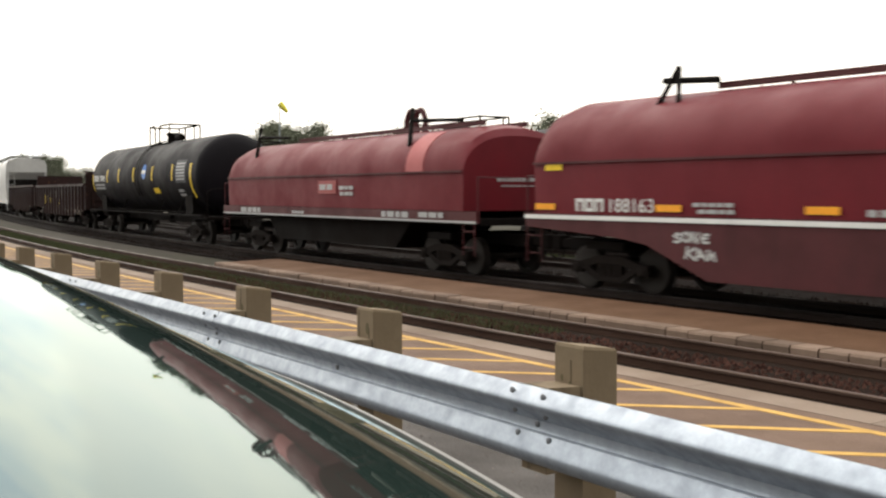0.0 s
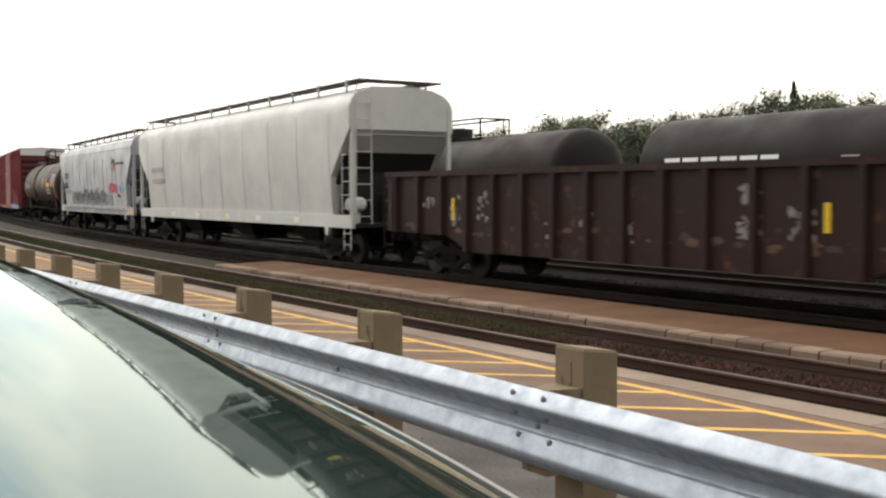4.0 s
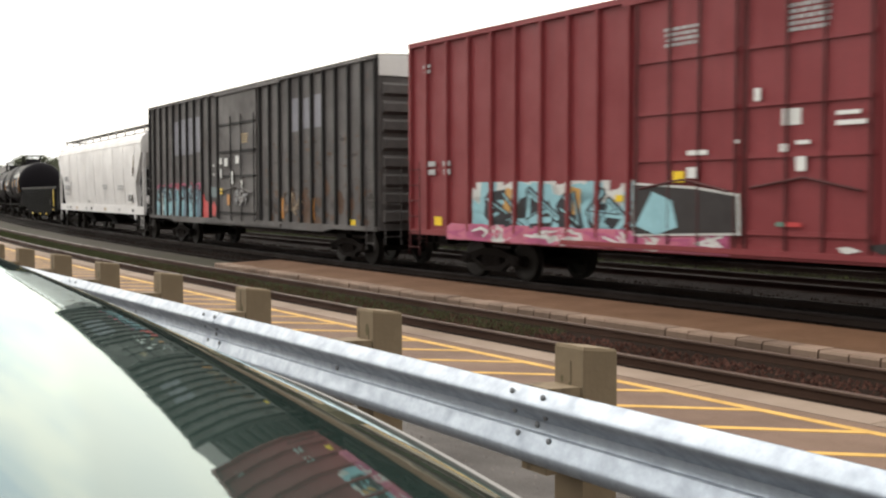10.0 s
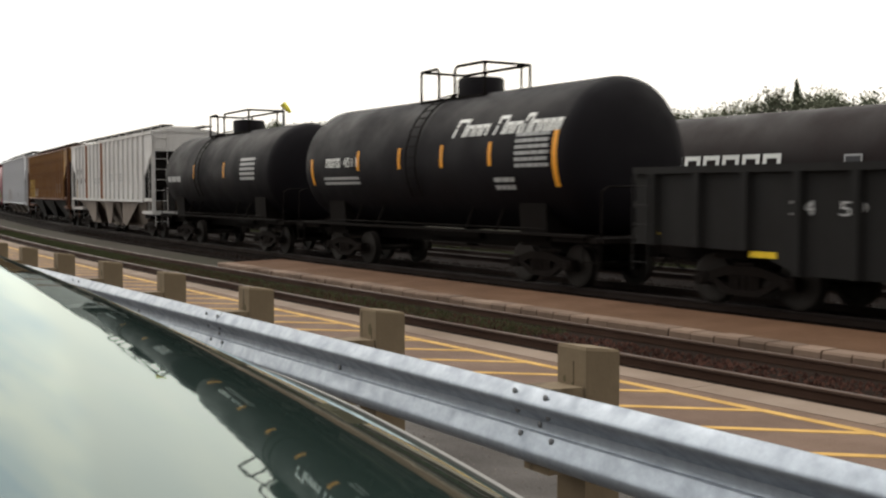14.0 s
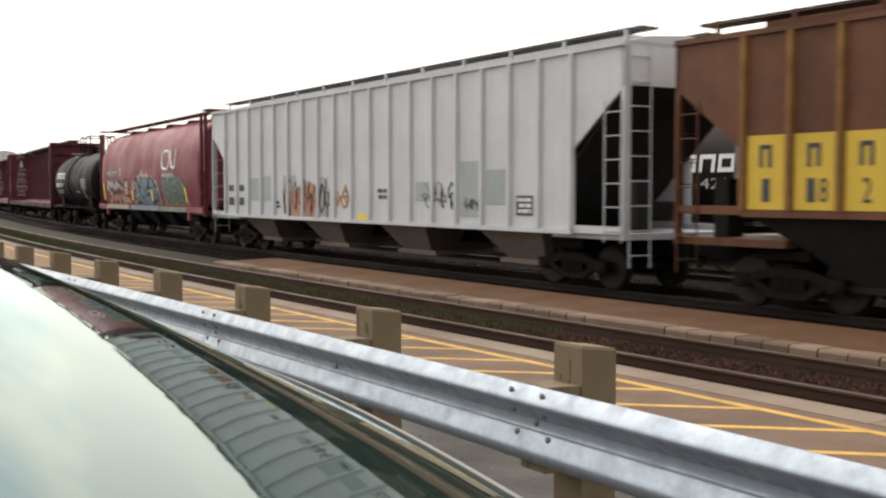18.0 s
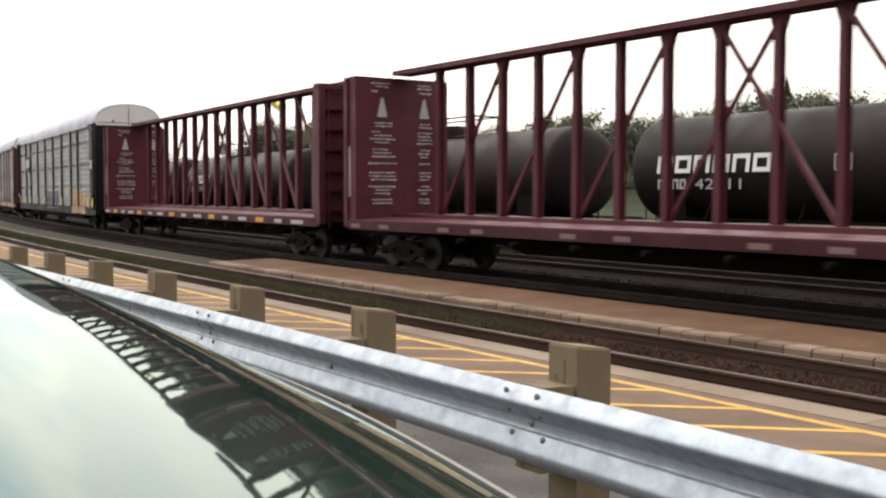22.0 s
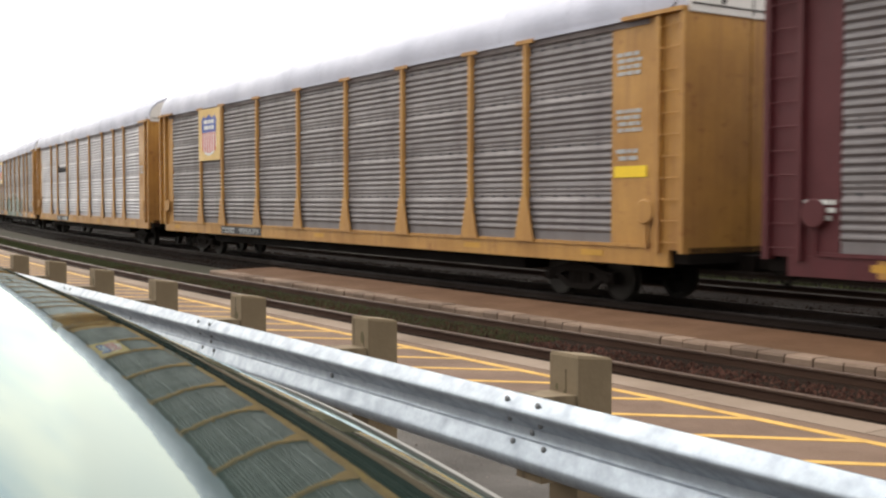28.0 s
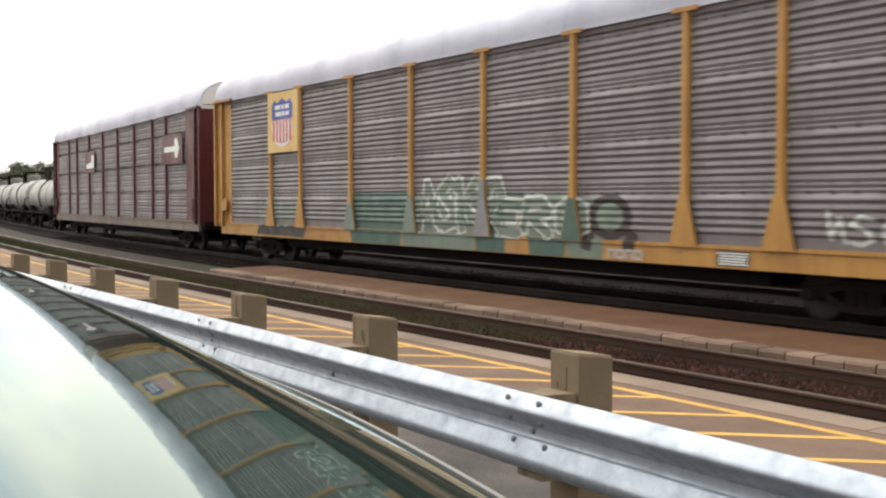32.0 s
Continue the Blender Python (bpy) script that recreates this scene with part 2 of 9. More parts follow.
SHADESTONE = paint("shade_dark_stone", (0.0125, 0.0078, 0.0062), 0.95, dirt=(0.006, 0.004, 0.003), amount=0.6, streak=0, gloss=0.05, island=0.8)
KERB = paint("dirty_brown_kerb_stone", (0.180, 0.124, 0.092), 0.9, dirt=(0.070, 0.044, 0.031), amount=0.55, streak=0.2, grain=40, bump=0.25, spread=0.2)
EARTH = paint("far_ground", (0.026, 0.019, 0.012), 0.95, dirt=(0.022, 0.024, 0.01), amount=0.6, streak=0, grain=8, big=0.05)
GRASS = paint("trackside_grass", (0.058, 0.070, 0.026), 0.9, dirt=(0.05, 0.042, 0.022), amount=0.5, streak=0, grain=20)
ROADPAINT = paint("worn_yellow_road_paint", (0.52, 0.31, 0.075), 0.75, dirt=(0.20, 0.12, 0.05), amount=0.55, streak=0, grain=55, big=3)
GALV = paint("galvanised_steel", (0.34, 0.375, 0.425), 0.42, 0.62, dirt=(0.20, 0.225, 0.265), amount=0.6, streak=0.12, grain=45, bump=0.02, big=9, gloss=0.3)
TIMBER = paint("weathered_treated_timber", (0.200, 0.150, 0.096), 0.9, dirt=(0.040, 0.029, 0.017), amount=0.75, streak=0.9, grain=30, bump=0.15)

ground = tagged(new("ground", Shape().box(-2500, 2500, -2500, 2500, -1.2, -0.26).mesh("ground")), "flat dull earth around the railway", "ground", kind="structure")
ground.data.materials.append(EARTH)

PAVE_EDGE, NEAR_RAIL, PLAT_FRONT, PLAT_BACK = -6.97, -6.26, -4.0, -2.15
pavement = tagged(new("pavement", sweep([(PAVE_EDGE - 0.42, 0.0), (-8.9, 0.0), (-11.6, 0.27), (-12.8, 0.29), (-60, 0.29), (-60, -0.5), (PAVE_EDGE - 0.42, -0.5)],
                                        -300, 160, 4).mesh("pavement")), "worn brown asphalt with yellow hatching beside the track", "pavement", kind="structure")
pavement.data.materials.append(ASPHALT)
GRITTY = paint("gritty_grey_asphalt", (0.078, 0.069, 0.064), 0.92, dirt=(0.036, 0.032, 0.030), amount=0.6, streak=0, grain=48, bump=0.7, big=1.6)
verge = tagged(new("road", sweep([(-9.5, 0.066), (-11.6, 0.275), (-12.8, 0.295), (-59.9, 0.295), (-59.9, 0.2), (-11.6, 0.2), (-9.5, 0.02)], -120, 60, 3).mesh("road")),
               "gritty grey asphalt under the guardrail and the parked van", "road", kind="structure")
verge.data.materials.append(GRITTY)
for i in range(-29, 17):
    s0 = i * 1.98 - 1.06
    slab = new("slab", sweep([(PAVE_EDGE - 0.412, 0.006), (PAVE_EDGE, 0.006), (PAVE_EDGE, -0.4), (PAVE_EDGE - 0.412, -0.4)], s0, s0 + 1.968, 0.98).mesh("slab"))
    slab.data.materials.append(CONCRETE)
    slab.parent = pavement
for i, (a, b) in enumerate(((-300, -58.49), (32.59, 160))):
    far_slab = new("slab", sweep([(PAVE_EDGE - 0.412, 0.006), (PAVE_EDGE, 0.006), (PAVE_EDGE, -0.4), (PAVE_EDGE - 0.412, -0.4)], a, b, 4).mesh("slab"))
    far_slab.data.materials.append(CONCRETE)
    far_slab.parent = pavement
# yellow hatching between two lines
for off in (-7.62, -8.86):
    line = new("painted_line", sweep([(off - 0.052, 0.004), (off + 0.052, 0.004), (off + 0.052, -0.01), (off - 0.052, -0.01)], -60, 12, 2).mesh("painted_line"))
    line.data.materials.append(ROADPAINT)
    line.parent = pavement
for i in range(-54, 12):
    s0 = i * 1.06 - 0.72
    p, q = on_line(s0, -8.83), on_line(s0 + 1.14, -7.64)
    n = (q - p).normalized().cross(Vector((0, 0, 1))) * 0.047
    stripe = new("painted_stripe", Shape().loft([[p + n + Vector((0, 0, z)), q + n + Vector((0, 0, z)), q - n + Vector((0, 0, z)), p - n + Vector((0, 0, z))] for z in (-0.01, 0.0036)]).mesh("painted_stripe"))
    stripe.data.materials.append(ROADPAINT)
    stripe.parent = pavement


# rails beyond the platform, coloured darker to stand for the shade under the train
SHADERAIL = paint("shade_dark_rail_web", (0.020, 0.012, 0.009), 0.9, dirt=(0.010, 0.0065, 0.005), streak=0)
SHADEHEAD = paint("shade_dark_rail_head", (0.020, 0.013, 0.011), 0.7, 0.1, dirt=(0.01, 0.007, 0.006), amount=0.5, streak=0)


def rail(track, off):
    near = track.name == "track_near"
    web = [(-0.07, -0.17), (0.07, -0.17), (0.07, -0.155), (0.012, -0.14), (0.012, -0.045), (0.034, -0.035), (-0.034, -0.035), (-0.012, -0.045), (-0.012, -0.14), (-0.07, -0.155)]
    head = [(-0.035, -0.034), (0.035, -0.034), (0.035, -0.008), (0.026, 0.0), (-0.026, 0.0), (-0.035, -0.008)]
    r = new("rail", sweep([(off + a, z) for a, z in web], -600, 400, 3).mesh("rail"))
    r.data.materials.append(RUSTRAIL if near else SHADERAIL)
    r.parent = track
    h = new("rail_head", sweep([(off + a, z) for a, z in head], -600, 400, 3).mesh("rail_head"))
    h.data.materials.append(RAILSTEEL if near else SHADEHEAD)
    h.parent = r


def track_bed(name, centre, half, z, label):
    bed = tagged(new(name, sweep([(centre - half, z - 0.05), (centre - 1.3, z), (centre + 1.3, z), (centre + half, z - 0.05), (centre + half, -0.6), (centre - half, -0.6)],
                                 -600, 400, 4).mesh(name)), label, "railway track", kind="structure")
    bed.data.materials.append(BALLAST if name == "track_near" else SHADEBED)
    rail(bed, centre - 0.7525)
    rail(bed, centre + 0.7525)
    return bed


track_bed("track_near", NEAR_RAIL + 0.7525, 1.46, -0.125, "empty near track with rusty rails in dirty ballast")
track_bed("track_main", 0.0, 2.14, -0.14, "main track under the moving freight train")
track_bed("track_middle", 4.3, 2.0, -0.16, "empty siding behind the main track")
track_bed("track_siding", 8.5, 2.1, -0.16, "siding that holds standing tank cars")

platform = tagged(new("platform", sweep([(PLAT_FRONT + 0.33, -0.026), (PLAT_BACK, 0.012), (PLAT_BACK, -0.5), (PLAT_FRONT + 0.33, -0.5)], -27.6, 140, 2).mesh("platform")),
                  "low red-brown surfaced platform between the tracks", "platform", kind="structure")
platform.data.materials.append(PAVER)
rng = random.Random(3)
for i in range(-66, 29):
    s0 = i * 0.42
    lift = rng.uniform(-0.008, 0.01)
    push = rng.uniform(-0.012, 0.012)
    f, b, t = PLAT_FRONT + push, PLAT_FRONT + 0.325, -0.022 + lift
    block = new("edge_block", sweep([(f, -0.3), (f, t - 0.03), (f + 0.025, t), (b, t), (b, -0.3)], s0, s0 + 0.42 - rng.uniform(0.008, 0.03), 0.42).mesh("edge_block", 20))
    block.data.materials.append(KERB)
    block.parent = platform
for a, b in ((12.2, 140),):
    block = new("edge_block", sweep([(PLAT_FRONT, -0.3), (PLAT_FRONT, -0.042), (PLAT_FRONT + 0.025, -0.022), (PLAT_FRONT + 0.325, -0.022), (PLAT_FRONT + 0.325, -0.3)], a, b, 4).mesh("edge_block"))
    block.data.materials.append(KERB)
    block.parent = platform


def scatter(name, label, category, count, span, offs, z, size, material, seed, stone=True):
    """Loose stones or grass blades as one mesh of small pieces."""
    r = random.Random(seed)
    verts, faces = [], []
    for _ in range(count):
        s = span[0] + (span[1] - span[0]) * r.random()
        o = r.uniform(*offs)
        c = on_line(s, o, z(o) if callable(z) else z)
        k = r.uniform(*size)
        n = len(verts)
        if stone:
            a = r.random() * 6.28
            for j in range(4):
                verts.append((c.x + math.cos(a + j * 1.57) * k * r.uniform(0.6, 1.2), c.y + math.sin(a + j * 1.57) * k * r.uniform(0.6, 1.2), c.z - 0.01))
            verts.append((c.x + r.uniform(-0.3, 0.3) * k, c.y, c.z + k * r.uniform(0.6, 1.1)))
            faces += [(n, n + 1, n + 4), (n + 1, n + 2, n + 4), (n + 2, n + 3, n + 4), (n + 3, n, n + 4)]
        else:
            for _ in range(3):
                n = len(verts)
                a, lean = r.random() * 6.28, r.uniform(0.1, 0.6) * k
                w = k * 0.09
                dx, dy = math.cos(a), math.sin(a)
                bx, by = c.x + r.uniform(-0.06, 0.06), c.y + r.uniform(-0.06, 0.06)
                verts += [(bx - dy * w, by + dx * w, c.z - 0.02), (bx + dy * w, by - dx * w, c.z - 0.02), (bx + dx * lean, by + dy * lean, c.z + k)]
                faces.append((n, n + 1, n + 2))
    me = bpy.data.meshes.new(name)
    me.from_pydata(verts, [], faces)
    me.materials.append(material)
    return tagged(new(name, me), label, category, kind="stuff")


scatter("ballast_stones", "loose brown ballast stones along the near track", "stones", 9000, (-32, 6), (-5.95, -5.05), -0.13, (0.02, 0.055), STONE, 5)
scatter("shoulder_stones", "dark ballast stones along the main track", "stones", 12000, (-60, 8), (-2.1, 2.3), -0.16, (0.025, 0.06), SHADESTONE, 6)
scatter("siding_stones", "ballast stones between the sidings", "stones", 9000, (-50, 8), (2.3, 7.0), -0.2, (0.03, 0.07), SHADESTONE, 7)
scatter("grass_strip", "short sparse grass between the rails of the near track", "grass", 17000, (-60, -11.5), (-5.8, -4.9), -0.14, (0.03, 0.095), GRASS, 8, False)
scatter("grass_verge", "low grass between the sidings", "grass", 5000, (-60, 6), (5.6, 6.6), -0.2, (0.08, 0.22), GRASS, 9, False)

GRIT = paint("loose_grit", (0.16, 0.14, 0.125), 0.9, dirt=(0.06, 0.05, 0.045), amount=0.5, streak=0, island=0.9)
scatter("loose_grit", "loose grit and small stones on the asphalt under the guardrail", "grit", 5000, (-30, 8), (-11.5, -9.6), lambda o: 0.064 + (-9.5 - o) * 0.0995, (0.006, 0.016), GRIT, 12)

# ---- guardrail ----
GX, GY, GA = -3.7775, 3.2976, radians(-1.99)
guardrail = thing("guardrail", "galvanised W-beam guardrail on weathered timber posts", "guardrail")
guardrail.matrix_basis = Matrix.Translation((GX, GY, 0)) @ Matrix.Rotation(math.pi + GA, 4, "Z") @ Matrix.Rotation(0.0022, 4, "Y")
# local frame: x runs along the rail to the west, y towards the van
post_mesh = Shape().loft([[(0.0, 0.0, 0.0), (-0.2, 0.0, 0.0), (-0.2, -0.2, 0.0), (0.0, -0.2, 0.0)], [(0.0, 0.0, 1.17), (-0.2, 0.0, 1.17), (-0.2, -0.2, 1.15), (0.0, -0.2, 1.15)],
                          [(-0.006, -0.006, 1.185), (-0.194, -0.006, 1.185), (-0.194, -0.194, 1.16), (-0.006, -0.194, 1.16)]]).mesh("post", 20)
post_mesh.materials.append(TIMBER)
block_mesh = Shape().prism([(0.005, 0.63), (0.2, 0.63), (0.2, 1.004), (0.19, 1.014), (0.005, 1.004)], "x", -0.19, -0.01).mesh("offset_block", 20)
block_mesh.materials.append(TIMBER)
CHECK = plain("dark_timber_check", (0.05, 0.037, 0.022), 0.95)
STAIN = paint("mossy_timber_stain", (0.105, 0.088, 0.048), 0.95, dirt=(0.06, 0.05, 0.028), amount=0.6, streak=0.6)
rng = random.Random(21)
splits = []
for k in range(3):
    crack, stain = Shape(), Shape()
    for _ in range(7):
        z0, a, w = rng.uniform(0.55, 1.0), rng.uniform(0.015, 0.18), rng.uniform(0.0012, 0.003)
        z1 = min(1.16, z0 + rng.uniform(0.08, 0.35))
        crack.prism([(-a - w, z0), (-a + w * 0.3, z0 - 0.02), (-a + w + 0.004, z1), (-a - w * 0.4, z1)], "y", -0.001, 0.0012)
        crack.prism([(-a - w, z0), (-a + w * 0.3, z0 - 0.02), (-a + w + 0.004, z1 - 0.02), (-a - w * 0.4, z1 - 0.02)], "x", -0.001, 0.0012)
    for _ in range(9):
        cx, cz, q = rng.uniform(0.03, 0.17), rng.uniform(0.7, 1.1), rng.uniform(0.008, 0.03)
        ring = [(-cx + q * math.cos(t) * rng.uniform(0.6, 1.1), cz + 1.8 * q * math.sin(t) * rng.uniform(0.6, 1.1)) for t in np.linspace(0, 5.4, 8)]
        stain.prism(ring, "x" if _ % 2 else "y", -0.001, 0.0008)
    for shape, name, mat in ((crack, "timber_check", CHECK), (stain, "timber_stain", STAIN)):
        me = shape.mesh(name)
        me.materials.append(mat)
        splits.append((k, name, me))
for i in range(-3, 9):
    m = pose(i * 1.905, 0, 0)
    post = piece("post", post_mesh, guardrail, m)
    for k, name, me in splits:
        if k == i % 3:
            tagged(piece(name, me, post), kind="stuff")
    piece("offset_block", block_mesh, guardrail, m)
# the beam's W from its top edge down: distance from the block, height
WB = [(0.020, 1.019), (0.027, 1.019), (0.076, 0.966), (0.082, 0.955), (0.082, 0.946), (0.074, 0.930), (0.012, 0.880), (0.002, 0.868)]
WB = WB + [(0.0, 0.832), (0.004, 0.820), (0.016, 0.814), (0.020, 0.808), (0.046, 0.752), (0.054, 0.740), (0.056, 0.726), (0.050, 0.704), (0.030, 0.682), (0.018, 0.673)]
for k in range(-2, 5):
    x0, x1 = (2 * k) * 1.905 - 0.26, (2 * k + 2) * 1.905 + 0.06
    lift = 0.003 * (k % 2)
    beam = Shape().loft([[(x, 0.204 + d + lift, z) for d, z in WB] + [(x, 0.200 + d + lift, z) for d, z in WB[::-1]] for x in np.linspace(x0, x1, 9)])
    part("beam", beam, GALV, guardrail, "galvanised steel W-beam")
bolt_mesh = Shape().turned([(0.0, 0.016), (0.006, 0.016), (0.010, 0.010), (0.011, 0.0)], "y", (0, 0, 0), 10).mesh("bolt")
bolt_mesh.materials.append(plain("dull_zinc_bolt", (0.16, 0.165, 0.175), 0.5, 0.4))
for i in range(-3, 9):
    spots = [(-0.135, 0.851, 0.206)]
    if i % 2 == 0:
        spots += [(-0.135 + a, z, d) for a in (-0.11, 0.11) for z, d in ((0.990, 0.262), (0.796, 0.230), (0.905, 0.247))]
    for a, z, d in spots:
        piece("bolt", bolt_mesh, guardrail, pose(i * 1.905 + a, d, z))

# ---- the parked van beside the camera, nose to the guardrail ----
# local frame: x across the van, away from the camera; y towards its tail; z up from the railway's rail heads
VANPAINT = paint("silver_van_paint", (0.30, 0.31, 0.32), 0.3, 0.5, dirt=(0.16, 0.155, 0.15), amount=0.3, streak=0.1, bump=0.01, coat=0.5, gloss=0.3)
GLASS = bpy.data.materials.new("green_tinted_glass")
GLASS.use_nodes = True
_g, _gl = GLASS.node_tree.nodes, GLASS.node_tree.links
_b, _r, _f, _m = _g.new("ShaderNodeBsdfDiffuse"), _g.new("ShaderNodeBsdfGlossy"), _g.new("ShaderNodeFresnel"), _g.new("ShaderNodeMixShader")
_b.inputs["Color"].default_value = (0.020, 0.033, 0.029, 1)
_r.inputs["Color"].default_value = (0.87, 0.995, 0.985, 1)
_r.inputs["Roughness"].default_value = 0.026
_f.inputs["IOR"].default_value = 1.47
_gl.new(_f.outputs[0], _m.inputs[0])
_gl.new(_b.outputs[0], _m.inputs[1])
_gl.new(_r.outputs[0], _m.inputs[2])
_gl.new(_m.outputs[0], _g["Material Output"].inputs["Surface"])
_g.remove(_g["Principled BSDF"])
_z, _u = _g.new("ShaderNodeTexNoise"), _g.new("ShaderNodeBump")
_z.inputs["Scale"].default_value, _z.inputs["Detail"].default_value = 26.0, 3.0
_u.inputs["Strength"].default_value, _u.inputs["Distance"].default_value = 0.010, 0.004
_tc = _g.new("ShaderNodeTexCoord")
_gl.new(_tc.outputs["Object"], _z.inputs["Vector"])
_gl.new(_z.outputs["Fac"], _u.inputs["Height"])
_gl.new(_u.outputs["Normal"], _r.inputs["Normal"])
TRIM = plain("pale_grey_window_moulding", (0.20, 0.195, 0.185), 0.4, 0.2)
RUBBER = plain("black_rubber", (0.02, 0.02, 0.021), 0.8)
LAMPGLASS = plain("pale_headlight_lens", (0.55, 0.56, 0.56), 0.12)

van = thing("parked_van", "silver van with a green-tinted windscreen parked nose to the guardrail", "van")
van.matrix_basis = Matrix.Rotation(math.pi - 0.1256, 4, "Z")
MID, HALF_W, BASE_Y, HEAD_Y, KERB_Z = 1.025, 0.93, -0.392, 0.43, 0.295
# the glass falls towards the nose ever more steeply, and bows from side to side
RAKE = [(-0.5, 0.515), (-0.3, 0.511), (-0.25, 0.509), (-0.2, 0.501), (-0.15, 0.468), (-0.1, 0.457), (0.0, 0.44), (0.45, 0.33)]
_ys = np.linspace(-0.5, 0.45, 400)
_rise = np.interp(_ys, *zip(*RAKE))
_rise = np.concatenate([[0], np.cumsum((_rise[1:] + _rise[:-1]) / 2 * np.diff(_ys))])


def glass_z(x, y):
    """Height of the windscreen's outer face."""
    bow = 0.0017 - 0.09 * (x - MID) ** 2 + 0.0335
    return EYE.z - 0.092 + bow + float(np.interp(y, _ys, _rise) - np.interp(-0.105, _ys, _rise))


def van_body():
    xs = np.linspace(MID - HALF_W + 0.05, MID + HALF_W - 0.05, 64)
    ys = np.linspace(BASE_Y, HEAD_Y, 72)
    verts = [(x, y, glass_z(x, y) - d) for d in (0.0, 0.014) for y in ys for x in xs]
    n, m = len(xs), len(ys)
    at = lambda d, j, i: d * n * m + j * n + i
    faces = []
    for j in range(m - 1):
        for i in range(n - 1):
            faces += [(at(0, j, i), at(0, j, i + 1), at(0, j + 1, i + 1), at(0, j + 1, i)), (at(1, j, i), at(1, j + 1, i), at(1, j + 1, i + 1), at(1, j, i + 1))]
    rim = [(0, i) for i in range(n)] + [(j, n - 1) for j in range(1, m)] + [(m - 1, i) for i in range(n - 2, -1, -1)] + [(j, 0) for j in range(m - 2, 0, -1)]
    for (j0, i0), (j1, i1) in zip(rim, rim[1:] + rim[:1]):
        faces.append((at(0, j0, i0), at(1, j0, i0), at(1, j1, i1), at(0, j1, i1)))
    part("windscreen", Shape().add(verts, faces), GLASS, van, "green-tinted windscreen mirroring the sky and the train", 40)
    # the strip along the foot of the glass, and the black scuttle below it
    part("moulding", Shape().loft([[(x, BASE_Y - 0.002, glass_z(x, BASE_Y) + 0.0015), (x, BASE_Y - 0.012, glass_z(x, BASE_Y) - 0.002), (x, BASE_Y - 0.014, glass_z(x, BASE_Y) - 0.022), (x, BASE_Y - 0.002, glass_z(x, BASE_Y) - 0.018)] for x in xs]), TRIM, van, "pale moulding along the foot of the glass")
    part("scuttle", Shape().loft([[(x, BASE_Y - 0.013, glass_z(x, BASE_Y) - 0.023), (x, BASE_Y - 0.13, glass_z(x, BASE_Y) - 0.12), (x, BASE_Y - 0.13, glass_z(x, BASE_Y) - 0.17), (x, BASE_Y + 0.03, glass_z(x, BASE_Y) - 0.05)] for x in xs]), RUBBER, van)
    hood = []
    for y, drop, w in ((BASE_Y - 0.10, 0.15, 0.93), (-0.7, 0.24, 0.92), (-1.0, 0.33, 0.88), (-1.2, 0.42, 0.80), (-1.28, 0.52, 0.70)):
        hood.append([(MID + w * k, y, glass_z(MID, BASE_Y) - drop - 0.06 * k * k) for k in np.linspace(-1, 1, 9)] + [(MID + w * k, y, glass_z(MID, BASE_Y) - drop - 0.06 * k * k - 0.05) for k in np.linspace(1, -1, 9)])
    part("hood", Shape().loft(hood), VANPAINT, van, angle=50)
    # shell below the windows: along the van from nose to tail
    shell = []
    for y, w, lo, hi in ((-1.30, 0.70, 0.62, 1.10), (-1.22, 0.84, 0.55, 1.20), (-0.9, 0.92, 0.52, 1.30), (-0.4, 0.94, 0.50, 1.40), (0.8, 0.95, 0.50, 1.42), (2.6, 0.95, 0.50, 1.42), (3.3, 0.92, 0.55, 1.42), (3.42, 0.86, 0.62, 1.36)):
        shell.append([(MID - w, y, lo), (MID - w - 0.015, y, (lo + hi) / 2), (MID - w + 0.03, y, hi), (MID + w - 0.03, y, hi), (MID + w + 0.015, y, (lo + hi) / 2), (MID + w, y, lo)])
    part("body", Shape().loft(shell), VANPAINT, van, angle=50)
    roof_z = glass_z(MID, HEAD_Y)
    roof = []
    for y, w, dz in ((HEAD_Y + 0.004, 0.80, 0.0), (0.75, 0.80, 0.05), (1.6, 0.80, 0.075), (2.7, 0.79, 0.06), (3.1, 0.76, 0.0)):
        roof.append([(MID + w * k, y, roof_z + dz - 0.085 * k * k) for k in np.linspace(-1, 1, 11)] + [(MID + w * k * 0.99, y, roof_z + dz - 0.085 * k * k - 0.04) for k in np.linspace(1, -1, 11)])
    part("roof", Shape().loft(roof), VANPAINT, van, angle=50)
    for k in (-1, 1):
        top = [(MID + k * 0.80, y, roof_z - 0.06) for y in (HEAD_Y + 0.02, 1.2, 2.2, 3.0)]
        foot = [(MID + k * 0.92, y, 1.41) for y in (-0.22, 1.2, 2.2, 3.25)]
        for q in range(3):
            part("side_window", Shape().loft([[top[e], foot[e], (foot[e][0] - k * 0.02, foot[e][1], foot[e][2]), (top[e][0] - k * 0.02, top[e][1], top[e][2])] for e in (q, q + 1)]), GLASS, van, "dark side window")
        for q in range(4):
            part("pillar", Shape().tube(top[q], foot[q], 0.032, 8), VANPAINT, van)
        mirror = part("wing_mirror", Shape().loft([[(MID + k * (0.95 + dx), -0.10 + dy, 1.50 + dz) for dy, dz in ((-0.07, -0.07), (0.06, -0.08), (0.07, 0.07), (-0.04, 0.08))] for dx in (0.0, 0.09, 0.17)]), VANPAINT, van)
        part("mirror_glass", Shape().box(MID + k * 1.035 - 0.06, MID + k * 1.035 + 0.06, -0.032, -0.028, 1.445, 1.555), GLASS, mirror)
